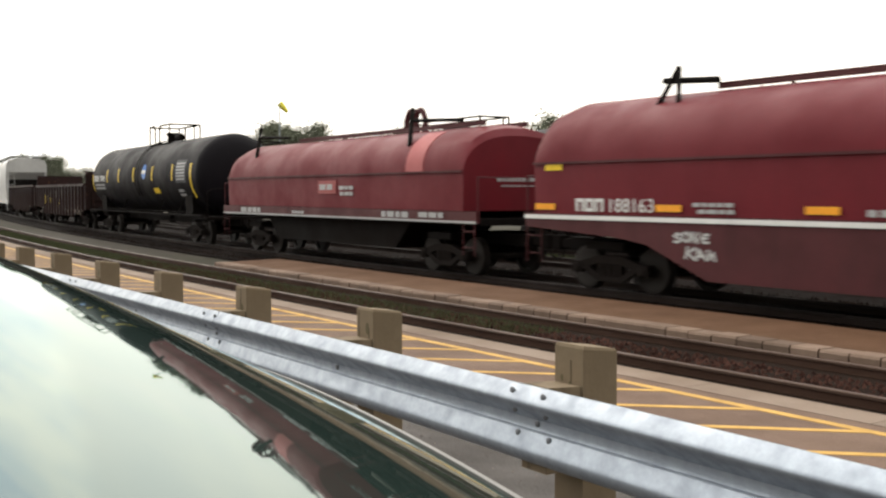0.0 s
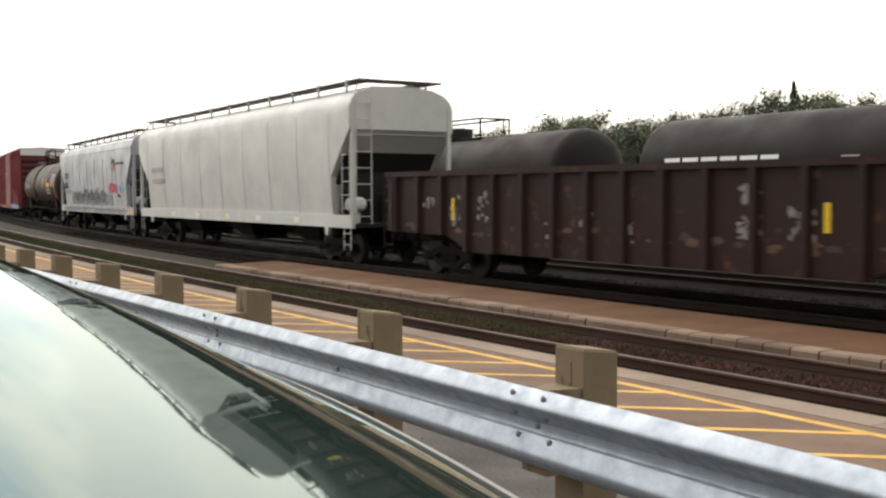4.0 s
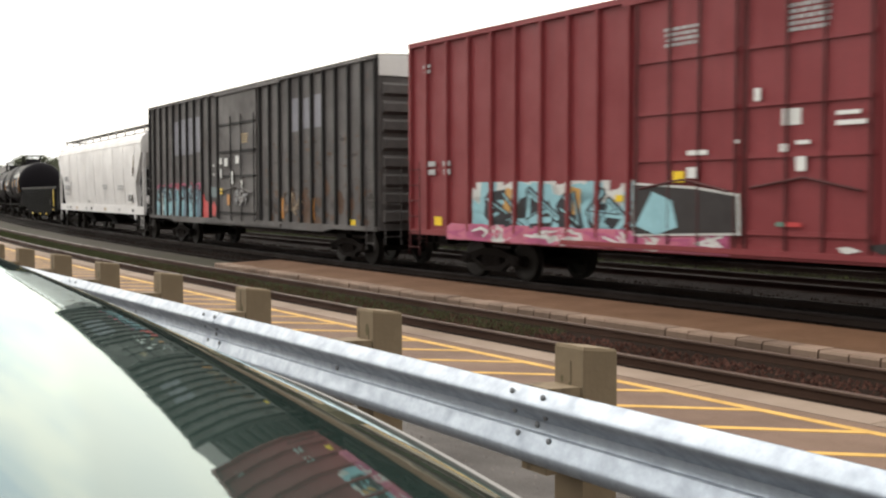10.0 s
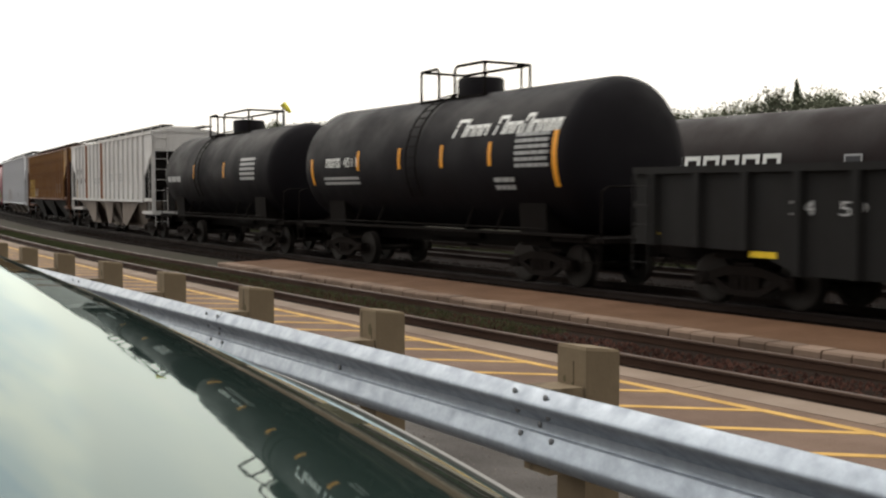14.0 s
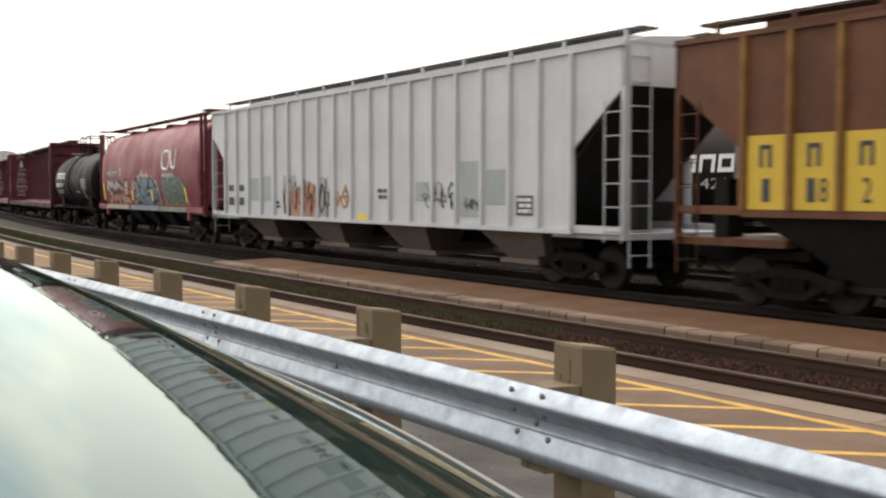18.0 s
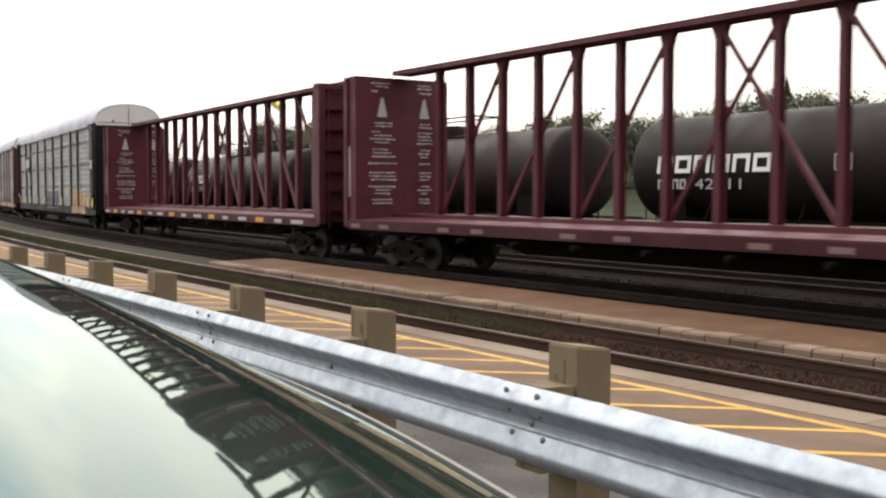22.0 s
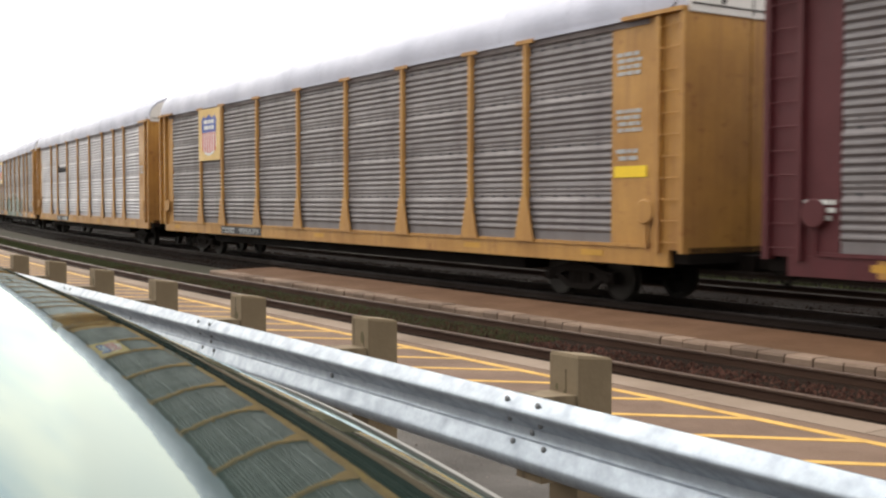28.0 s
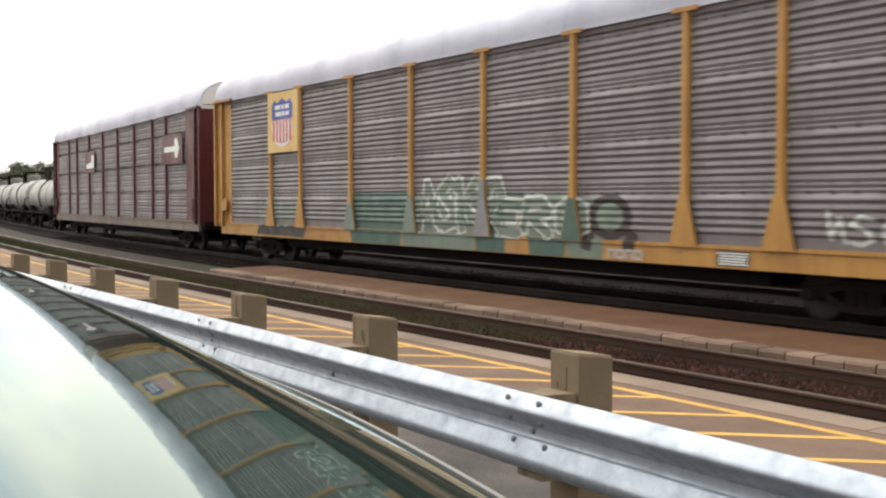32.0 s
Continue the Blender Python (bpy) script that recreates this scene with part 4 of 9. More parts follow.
def graffiti(car, x0, x1, z0, z1, mats, seed, y=-1.56, letters=5, fat=0.15, low=0, ground=True):
    """Spray paint: a soft ground, outlined wild strokes in several colours, thin highlights; a mesh a colour.
    y: the side's place, a function of the height on a bulging side, or the (y, z) line of a folded one; letters: how many, or which strokes;
    low: the colour that fills the feet of the strokes; ground: whether a patch of paint lies behind each letter."""
    r = random.Random(seed)
    side = y if callable(y) else (lambda z: y)
    layers = {}
    order = letters if isinstance(letters, list) else [r.randrange(len(STROKES)) for _ in range(letters)]
    chosen, letters = isinstance(letters, list), len(order)
    w, hgt = (x1 - x0) / letters, z1 - z0
    fat = min(w, hgt) * fat

    def flat(layer, poly, depth):
        poly = [(min(x1, max(x0, px)), min(z1 + 0.06, max(z0 - 0.04, pz))) for px, pz in poly]
        if isinstance(y, list):
            return drape(layers.setdefault(layer, Shape()), poly, y, 0.003 + depth * 0.6)
        layers.setdefault(layer, Shape()).loft([[(px, side(pz) + 0.004, pz) for px, pz in poly], [(px, side(pz) - depth, pz) for px, pz in poly]])

    def stroke(layer, pts, half, depth):
        for k, (p, q) in enumerate(zip(pts, pts[1:])):
            d = Vector((q[0] - p[0], q[1] - p[1]))
            if d.length < 1e-6:
                continue
            n = Vector((-d.y, d.x)).normalized() * half
            e = d.normalized() * half * 0.5
            flat(layer, [(p[0] - e.x + n.x, p[1] - e.y + n.y), (q[0] + e.x + n.x, q[1] + e.y + n.y), (q[0] + e.x * 2, q[1] + e.y * 2), (q[0] + e.x - n.x, q[1] + e.y - n.y),
                         (p[0] - e.x - n.x, p[1] - e.y - n.y), (p[0] - e.x * 2, p[1] - e.y * 2)], depth + 0.0005 * (k % 3))

    n = len(mats) - 1
    for i in range(letters):
        ax, az = x0 + i * w + r.uniform(-0.06, 0.06) * w, z0 + r.uniform(0.0, 0.1) * hgt
        sx, sz, lean = w * r.uniform(0.9, 1.1), hgt * r.uniform(0.76, 0.9), r.uniform(-0.1, 0.18) * w
        blob = [(ax + sx * (0.5 + 0.55 * math.cos(a) * r.uniform(0.75, 1.05)), az + sz * (0.42 + 0.5 * math.sin(a) * r.uniform(0.7, 1.05))) for a in np.linspace(0, 6.0, 14)]
        if low:
            blob = [(px, min(pz, az + sz * 0.35)) for px, pz in blob]
        if ground:
            flat(n if chosen else 1 + (i + 1) % n, blob, 0.002 + 0.0006 * (i % 3))
        fx, fz = (r.random() < 0.5 and not chosen), (r.random() < 0.5 and not chosen)
        ca = r.choice((-1, 1)) * r.uniform(0.02, 0.14) if chosen else r.choice((-1, 1)) * r.uniform(0.5, 1.25)
        for line in STROKES[order[i]] + ([] if chosen else [[(r.random(), r.random()) for _ in range(4)]]):
            line = [(0.5 + (px - 0.5) * math.cos(ca) - (pz - 0.5) * math.sin(ca), 0.5 + (px - 0.5) * math.sin(ca) + (pz - 0.5) * math.cos(ca)) for px, pz in line]
            pts = [(ax + sx * (1 - px if fx else px) + lean * pz, az + sz * (1 - pz if fz else pz)) for px, pz in line]
            stroke(0, pts, fat * 1.5, 0.006 + 0.0015 * (i % 2))
            stroke(1 if chosen else 1 + i % n, pts, fat * 0.85, 0.010 + 0.0015 * (i % 2))
            if low:
                for p, q in zip(pts, pts[1:]):
                    if max(p[1], q[1]) < az + sz * 0.55:
                        stroke(low, [p, q], fat * 0.8, 0.0135)
            stroke(1 + (i + 1) % n, [(px - fat * 0.3, pz + fat * 0.3) for px, pz in pts[:3]], fat * 0.2, 0.014)
    for k, sh in layers.items():
        tagged(part("graffiti", sh, mats[k], car), kind="stuff")


def spray_area(car, poly, mat, y=-1.506, depth=0.004):
    """One field of spray paint on the near side, flat or draped over a folded side."""
    if isinstance(y, list):
        sh = Shape()
        drape(sh, poly, y, depth)
        return tagged(part("graffiti", sh, mat, car), kind="stuff")
    return tagged(part("graffiti", Shape().prism(poly, "y", y - depth, y), mat, car), kind="stuff")


def blotches(car, count, xs, zs, size, mats, seed, y=-1.505, flat=0.35):
    """Ragged patches where paint has come off or rust has come through."""
    r = random.Random(seed)
    for k, mat in enumerate(mats):
        sh = Shape()
        for i in range(count // len(mats)):
            cx, cz, w = r.uniform(*xs), r.uniform(*zs), r.uniform(*size)
            h = w * flat * r.uniform(0.6, 1.4)
            sh.prism([(cx + w * math.cos(a) * r.uniform(0.6, 1.1), cz + h * math.sin(a) * r.uniform(0.5, 1.2)) for a in np.linspace(0, 5.5, 8)], "y", y - 0.001 * (k + 1) - 0.0004 * (i % 3), y)
        tagged(part("rust_patch", sh, mat, car), kind="stuff")


# spray colours
SPRAY = {k: paint("spray_" + k, c, 0.5, dirt=tuple(x * 0.6 for x in c), amount=0.4, streak=0.25, big=2.5, bump=0.02) for k, c in {
    "black": (0.03, 0.03, 0.035), "cyan": (0.28, 0.5, 0.56), "blue": (0.10, 0.2, 0.42), "pink": (0.5, 0.15, 0.22), "white": (0.6, 0.6, 0.58), "peach": (0.55, 0.3, 0.2),
    "orange": (0.55, 0.24, 0.06), "red": (0.5, 0.06, 0.06), "green": (0.13, 0.24, 0.19), "grey": (0.22, 0.22, 0.23), "tan": (0.45, 0.34, 0.2), "indigo": (0.022, 0.022, 0.055), "rust": (0.10, 0.055, 0.035), "silver": (0.40, 0.38, 0.37), "slate": (0.15, 0.22, 0.28), "cream": (0.36, 0.29, 0.21), "gold": (0.52, 0.29, 0.09), "salmon": (0.46, 0.20, 0.13), "blush": (0.40, 0.27, 0.225), "ochre": (0.36, 0.20, 0.085), "moss": (0.072, 0.118, 0.098), "sage": (0.16, 0.20, 0.165), "pale": (0.47, 0.49, 0.47), "rose": (0.42, 0.10, 0.2), "coal": (0.035, 0.03, 0.03), "brown": (0.085, 0.045, 0.026), "smoke": (0.27, 0.275, 0.29), "grime": (0.045, 0.036, 0.034)}.items()}


def spray(*names):
    return [SPRAY[n] for n in names]


GROUP = "cars of the passing freight train"


def freight(name, label, category):
    return thing(name, label, category, GROUP)


# ---- tank cars ----
def tank_car(car, h, R, zc, s16, shell, bogie, dome, moving=True, end=None, steel=BLACK, stripes=(), boards=True, hatch="box", rail=0.63):
    """h: half the shell's length; dome: middle of the top platform and half its length."""
    end = end or h + 0.75
    h = h + 0.1
    prof = [(-h, 0.0), (-h + 0.02, R * 0.4), (-h + 0.09, R * 0.7), (-h + 0.21, R * 0.9), (-h + 0.35, R * 0.98), (-h + 0.5, R)]
    prof = prof + [(-h / 3, R), (h / 3, R)] + [(-a, r) for a, r in prof[::-1]]
    part("tank", Shape().turned(prof, "x", (0, 0, zc), 56), shell, car, angle=50)
    for x in (-bogie, bogie):
        part("saddle", Shape().prism([(-1.25, 0.9), (1.25, 0.9), (1.3, zc - R * 0.45), (-1.3, zc - R * 0.45)], "x", x - 0.45, x + 0.45), steel, car)
    part("outlet_valve", Shape().turned([(0.62, 0.14), (0.7, 0.18), (zc - R + 0.05, 0.22)], "z", (0.3, 0, 0), 14).box(-1.1, 1.1, -0.35, 0.35, 0.82, 0.95), steel, car)
    for y in (-1.38, 1.38):
        part("running_board", Shape().box(-end + 0.4, end - 0.4, y - 0.13, y + 0.13, 1.03, 1.08).pipe([(x, y, z) for x, z in ((-h + 1.2, 1.08), (-h + 1.2, 1.16), (h - 1.2, 1.16), (h - 1.2, 1.08))], 0.018), steel, car)
        for x in (-bogie + 1.2, -h / 3, h / 3, bogie - 1.2):
            part("bracket", Shape().pipe([(x, y, 1.04), (x + 0.1, y * 0.8, zc - R * 0.55)], 0.03), steel, car)
    for k in (-1, 1):
        part("end_deck", Shape().box(min(k * (h - 0.9), k * end), max(k * (h - 0.9), k * end), -1.42, 1.42, 0.93, 1.03), steel, car)
        grab(car, [(k * (end - 0.1), y, z) for y, z in ((-1.38, 0.5), (-1.38, 1.9), (-1.2, 2.0), (1.2, 2.0), (1.38, 1.9), (1.38, 0.5))], steel, 0.02)
        ladder(car, -1.44, "x", sorted((k * (end - 0.55), k * (end - 0.12))), 0.42, 1.02, steel, 2)
    cx, half = dome[:2]
    top = zc + R
    yw, zd, zt = 0.64, top - 0.13, top + rail
    west, east = cx - half, cx + half
    for y0, y1 in ((-yw - 0.04, -0.36), (0.36, yw + 0.04)):
        part("platform_deck", Shape().box(west, east, y0, y1, zd, zd + 0.05), steel, car)
    for x in (west + 0.1, east - 0.1):
        part("deck_bracket", Shape().box(x - 0.04, x + 0.04, -yw, yw, zd - 0.12, zd), steel, car)
    hx = cx + 0.3 if len(dome) < 3 else dome[2]
    if hatch == "box":
        part("valve_housing", Shape().turned([(top - 0.12, 0.56), (top + 0.32, 0.56), (top + 0.38, 0.52), (top + 0.42, 0.0)], "z", (hx, 0, 0), 24), shell, car, angle=40)
        part("relief_valve", Shape().turned([(top - 0.05, 0.1), (top + 0.2, 0.1), (top + 0.24, 0.15), (top + 0.28, 0.08)], "z", (hx - 0.95, 0.1, 0), 12), steel, car)
    else:
        part("manway", Shape().turned([(top - 0.1, 0.3), (top + 0.24, 0.3), (top + 0.28, 0.36), (top + 0.36, 0.34), (top + 0.4, 0.0)], "z", (hx - 0.3, 0, 0), 18), steel, car)
        part("loading_pipe", Shape().turned([(-0.35, 0.14), (0.35, 0.14)], "x", (hx + 0.45, 0, top + 0.15), 10), steel, car)
        part("relief_valve", Shape().turned([(top - 0.05, 0.1), (top + 0.28, 0.1), (top + 0.32, 0.15), (top + 0.4, 0.15)], "z", (hx - 0.85, 0, 0), 12), steel, car)
    # railing round the platform, with a gap above the ladder
    gap = west + 0.82
    grab(car, [(west, -yw, zd - 0.1), (west, -yw, zt), (gap - 0.1, -yw, zt + 0.02), (gap, -yw, zt - 0.09), (gap, -yw, zd)], steel, 0.036)
    grab(car, [(gap + 0.7, -yw, zd), (gap + 0.7, -yw, zt - 0.09), (gap + 0.8, -yw, zt), (east, -yw, zt), (east, yw, zt), (west, yw, zt), (west, -yw, zt)], steel, 0.036)
    for x, y in ((east, -yw), (east, yw), (west, yw), (gap + 0.1, yw)):
        grab(car, [(x, y, zd - 0.05), (x, y, zt)], steel, 0.036)
    grab(car, [(east, yw - 0.25, zd), (east, yw - 0.25, zt - 0.09), (east, yw - 0.15, zt)], steel, 0.03)
    lad = Shape()
    for i in range(13):
        a = radians(-22 + i * 8.5)
        for u in (-0.22,):
            lad.tube((gap + 0.35 + u, -(R + 0.07) * math.cos(a), zc + (R + 0.07) * math.sin(a)), (gap + 0.35 + u + 0.44, -(R + 0.07) * math.cos(a), zc + (R + 0.07) * math.sin(a)), 0.014, 5)
    for u in (-0.22, 0.22):
        lad.pipe([(gap + 0.35 + u, -(R + 0.07) * math.cos(radians(a)), zc + (R + 0.07) * math.sin(radians(a))) for a in range(-30, 81, 11)], 0.02, 5)
    part("ladder", lad, steel, car)
    for x, z0, z1, w, mat in stripes:
        wrap(car, "reflector", x - w / 2, x + w / 2, z0, z1, R, zc, mat)
    running_gear(car, bogie, end, s16, moving)


def wrap(car, name, x0, x1, z0, z1, R, zc, mat, label=""):
    """A flat marking bent round a tank's side."""
    zs = np.linspace(z0, z1, 6)
    ring = [(-math.sqrt(max(0.01, (R + 0.012) ** 2 - (z - zc) ** 2)), z) for z in zs]
    inner = [(y + 0.012, z) for y, z in ring[::-1]]
    return part(name, Shape().prism(ring + inner, "x", x0, x1), mat, car, label)


def wrapped_bars(car, x0, x1, z0, z1, rows, R, zc, mat):
    r = random.Random(int(x0 * 50))
    h = (z1 - z0) / (rows * 1.7 - 0.7)
    sh = Shape()
    for k in range(rows):
        z = z1 - k * 1.7 * h
        x = x0
        while x < x1 - h * 0.4:
            w = min(x1 - x, h * r.uniform(1.0, 3.0))
            y0, y1 = (-math.sqrt((R + 0.012) ** 2 - (q - zc) ** 2) for q in (z - h, z))
            sh.prism([(y0, z - h), (y1, z), (y1 + 0.02, z), (y0 + 0.02, z - h)], "x", x, x + w)
            x += w + h * 0.5
    return tagged(part("stencil", sh, mat, car), kind="stuff")


def end_stencil(car, x, rows, mat, z=2.9, y0=-0.75, y1=0.3):
    """Small bars painted on the leading end."""
    sh = Shape()
    r = random.Random(int(z * 100))
    for k in range(rows):
        y = y0 + (0.0 if k == 0 else 0.12)
        while y < y1:
            w = r.uniform(0.04, 0.14)
            sh.box(x, x + 0.01, y, y + w, z - k * 0.16 - (0.08 if k == 0 else 0.035), z - k * 0.16)
            y += w + 0.03
    tagged(part("stencil", sh, mat, car), kind="stuff")


TANKBLACK = paint("satin_black_tank_paint", (0.0064, 0.0055, 0.0074), 0.6, gloss=0.09, dirt=(0.0108, 0.0086, 0.0105), amount=0.35, streak=0.2, bump=0.05)
TANKBROWN = paint("dusty_brown_black_tank", (0.021, 0.0145, 0.0132), 0.58, gloss=0.15, dirt=(0.068, 0.036, 0.027), amount=0.85, streak=0.35, bump=0.05, big=0.45)
TANKGREY = paint("pale_grey_tank", (0.27, 0.265, 0.255), 0.5, dirt=(0.06, 0.05, 0.045), amount=0.7, streak=0.6)


def gatx_tank(s16):
    car = freight("tank_car", "long clean black tank car with yellow reflector strips", "tank car")
    R, zc = 1.5, 2.54
    tank_car(car, 8.85, R, zc, s16, TANKBLACK, 7.0, (0.7, 1.52), hatch="small", rail=0.65,
             stripes=[(x, 2.35, 2.95, 0.13, YELLOW) for x in (-5.37, -3.16, -0.48, 2.6, 5.5)] + [(-8.35, 1.95, 2.75, 0.12, YELLOW), (7.9, 1.7, 2.95, 0.16, YELLOW)])
    digits(car, "17885", -6.85, -5.72, 2.42, 0.26, WHITE, -R - 0.02)
    letter_blocks(car, 4, -8.0, -7.05, 2.42, 2.68, WHITE, -R - 0.02)
    wrapped_bars(car, -7.9, -6.0, 2.05, 2.3, 2, R, zc, GREYSTENCIL)
    disc = Shape()
    disc.loft([[(1.32 + 0.3 * math.cos(a), -math.sqrt((R + q) ** 2 - (0.2 + 0.3 * math.sin(a)) ** 2), zc + 0.2 + 0.3 * math.sin(a)) for a in np.linspace(0, 6.0, 20)] for q in (0.004, 0.016)])
    part("emblem", disc, plain("blue_emblem", (0.06, 0.19, 0.55)), car, "round blue and white emblem")
    wrap(car, "emblem_band", 1.06, 1.58, zc + 0.13, zc + 0.27, R + 0.01, zc, WHITE)
    wrap(car, "placard", 2.6, 3.4, 1.85, 2.07, R, zc, YELLOW)
    wrap(car, "stencil_panel", 6.0, 7.3, 2.25, 3.1, R, zc, DARKPATCH)
    wrapped_bars(car, 6.1, 7.2, 2.35, 3.0, 6, R + 0.008, zc, GREYSTENCIL)
    wrapped_bars(car, 6.1, 6.8, 1.75, 2.0, 2, R, zc, GREYSTENCIL)
    end_stencil(car, 8.66, 3, GREYSTENCIL, 3.0, -0.4, 0.4)


def etcx_tank(s16):
    car = freight("tank_car", "dusty brown-black tank car with a tall platform railing", "tank car")
    R, zc = 1.5, 2.5
    tank_car(car, 7.7, R, zc, s16, TANKBROWN, 6.1, (-0.45, 2.24, 0.7), rail=0.8, stripes=[(x, 2.3, 2.9, 0.1, ORANGE) for x in (-1.5, 1.8, 3.5, 5.6)] + [(6.8, 1.8, 3.0, 0.12, ORANGE), (-7.0, 1.8, 2.7, 0.1, ORANGE)])
    digits(car, "623011", -5.2, -4.0, 2.33, 0.24, GREYSTENCIL, -R - 0.02)
    letter_blocks(car, 4, -6.3, -5.4, 2.33, 2.57, GREYSTENCIL, -R - 0.02)
    wrap(car, "placard", 4.0, 4.9, 2.35, 2.6, R, zc, ORANGE)
    wrapped_bars(car, 3.4, 5.0, 1.95, 2.25, 2, R, zc, GREYSTENCIL)
    wrapped_bars(car, 5.75, 6.9, 2.4, 3.1, 6, R, zc, GREYSTENCIL)
    wrap(car, "hazard_placard", 6.45, 6.75, 1.5, 1.85, R, zc, plain("red_placard", (0.5, 0.06, 0.05)), "red and white diamond placard")
    end_stencil(car, 7.66, 3, GREYSTENCIL, 3.2, -0.5, 0.5)


def corn_tank(s16):
    car = freight("tank_car", "short fat black tank car with white lettering high up", "tank car")
    R, zc = 1.6, 2.62
    tank_car(car, 6.0, R, zc, s16, TANKBLACK, 4.4, (0.35, 1.38), stripes=[(x, 2.45, 2.95, 0.1, ORANGE) for x in (-2.6, -0.5, 1.4, 3.3)] + [(5.5, 2.0, 3.1, 0.14, ORANGE), (-5.3, 2.1, 2.8, 0.1, ORANGE)])
    digits(car, "4511", -3.4, -2.65, 2.55, 0.24, WHITE, -R - 0.02)
    letter_blocks(car, 4, -4.4, -3.55, 2.55, 2.79, WHITE, -R - 0.02)
    sh = Shape()
    x = 1.75
    for i, w in enumerate((0.5, 0.3, 0.28, 0.3, 0.0, 0.4, 0.26, 0.3, 0.3, 0.3, 0.26, 0.22, 0.24)):
        if w:
            z1 = 3.5 if i in (0, 5, 8) else 3.35
            y0, y1 = (-math.sqrt((R + 0.012) ** 2 - (q - zc) ** 2) for q in (3.1, z1))
            for a, b, lo, hi in ((0, 0.07, 3.1, z1), (w - 0.12, w - 0.05, 3.1, z1 - 0.04), (0, w - 0.05, z1 - 0.07, z1)):
                ya, yb = (-math.sqrt((R + 0.014) ** 2 - (q - zc) ** 2) for q in (lo, hi))
                sh.loft([[(x + a + (lo - 3.1) * 0.25, ya, lo), (x + b + (lo - 3.1) * 0.25, ya, lo), (x + b + (lo - 3.1) * 0.25, ya + 0.02, lo), (x + a + (lo - 3.1) * 0.25, ya + 0.02, lo)],
                         [(x + a + (hi - 3.1) * 0.25, yb, hi), (x + b + (hi - 3.1) * 0.25, yb, hi), (x + b + (hi - 3.1) * 0.25, yb + 0.02, hi), (x + a + (hi - 3.1) * 0.25, yb + 0.02, hi)]])
        x += w if w else 0.2
    part("lettering", sh, WHITE, car, "slanted white company lettering")
    wrapped_bars(car, 4.2, 5.3, 2.4, 3.1, 6, R, zc, GREYSTENCIL)
    wrapped_bars(car, 3.4, 4.1, 1.95, 2.2, 2, R, zc, GREYSTENCIL)
    wrapped_bars(car, -4.6, -2.6, 2.1, 2.3, 2, R, zc, GREYSTENCIL)
    end_stencil(car, 5.97, 3, GREYSTENCIL, 3.1, -0.3, 0.5)


def plain_tank(s16):
    car = freight("tank_car", "short grimy black tank car with faded stencils", "tank car")
    R, zc = 1.52, 2.55
    tank_car(car, 5.7, R, zc, s16, TANKBLACK, 4.2, (-0.5, 2.0), stripes=[(x, 2.4, 2.9, 0.1, ORANGE) for x in (-1.8, 1.4)])
    wrapped_bars(car, -5.0, -3.4, 2.3, 2.5, 1, R, zc, GREYSTENCIL)
    wrapped_bars(car, 3.0, 4.3, 2.3, 3.0, 5, R, zc, GREYSTENCIL)
    end_stencil(car, 5.67, 3, GREYSTENCIL, 3.0, -0.4, 0.4)


def prox_tank(s16):
    car = freight("tank_car", "short black tank car with white lettering and thin railing", "tank car")
    R, zc = 1.5, 2.46
    tank_car(car, 5.7, R, zc, s16, TANKBLACK, 4.1, (-0.42, 1.4), hatch="small", rail=0.9)
    letter_blocks(car, 6, -4.6, -1.95, 2.6, 2.93, WHITE, -R - 0.03, tilt=-8)
    digits(car, "13629", -3.6, -2.6, 2.15, 0.22, WHITE, -R - 0.02)
    letter_blocks(car, 4, -4.6, -3.75, 2.15, 2.37, WHITE, -R - 0.02)
    wrapped_bars(car, -4.7, -3.1, 1.8, 2.0, 2, R, zc, GREYSTENCIL)
    wrapped_bars(car, 2.66, 3.9, 1.98, 2.55, 9, R, zc, GREYSTENCIL)
    wrapped_bars(car, 2.75, 3.2, 1.5, 1.9, 5, R, zc, GREYSTENCIL)
    wrapped_bars(car, 0.93, 1.95, 1.84, 1.9, 1, R, zc, GREYSTENCIL)
    wrap(car, "hazard_placard", 2.85, 3.15, 1.2, 1.48, R, zc, WHITE, "white diamond placard")
    end_stencil(car, 5.67, 3, GREYSTENCIL, 3.0, -0.4, 0.4)


def grey_tank(s16):
    car = freight("tank_car", "pale grey tank car with a black grimy belly", "tank car")
    tank_car(car, 5.6, 1.22, 2.05, s16, TANKGREY, 4.2, (0.0, 1.1))


# ---- coil steel cars ----
COILRED = paint("faded_red_coil_hood", (0.132, 0.009, 0.0155), 0.55, dirt=(0.075, 0.008, 0.012), amount=0.5, streak=0.2, bump=0.04, gloss=0.18)
COILDARK = paint("dull_dark_red_steel", (0.072, 0.010, 0.013), 0.6, dirt=(0.03, 0.009, 0.009), amount=0.55, streak=0.3, gloss=0.3)


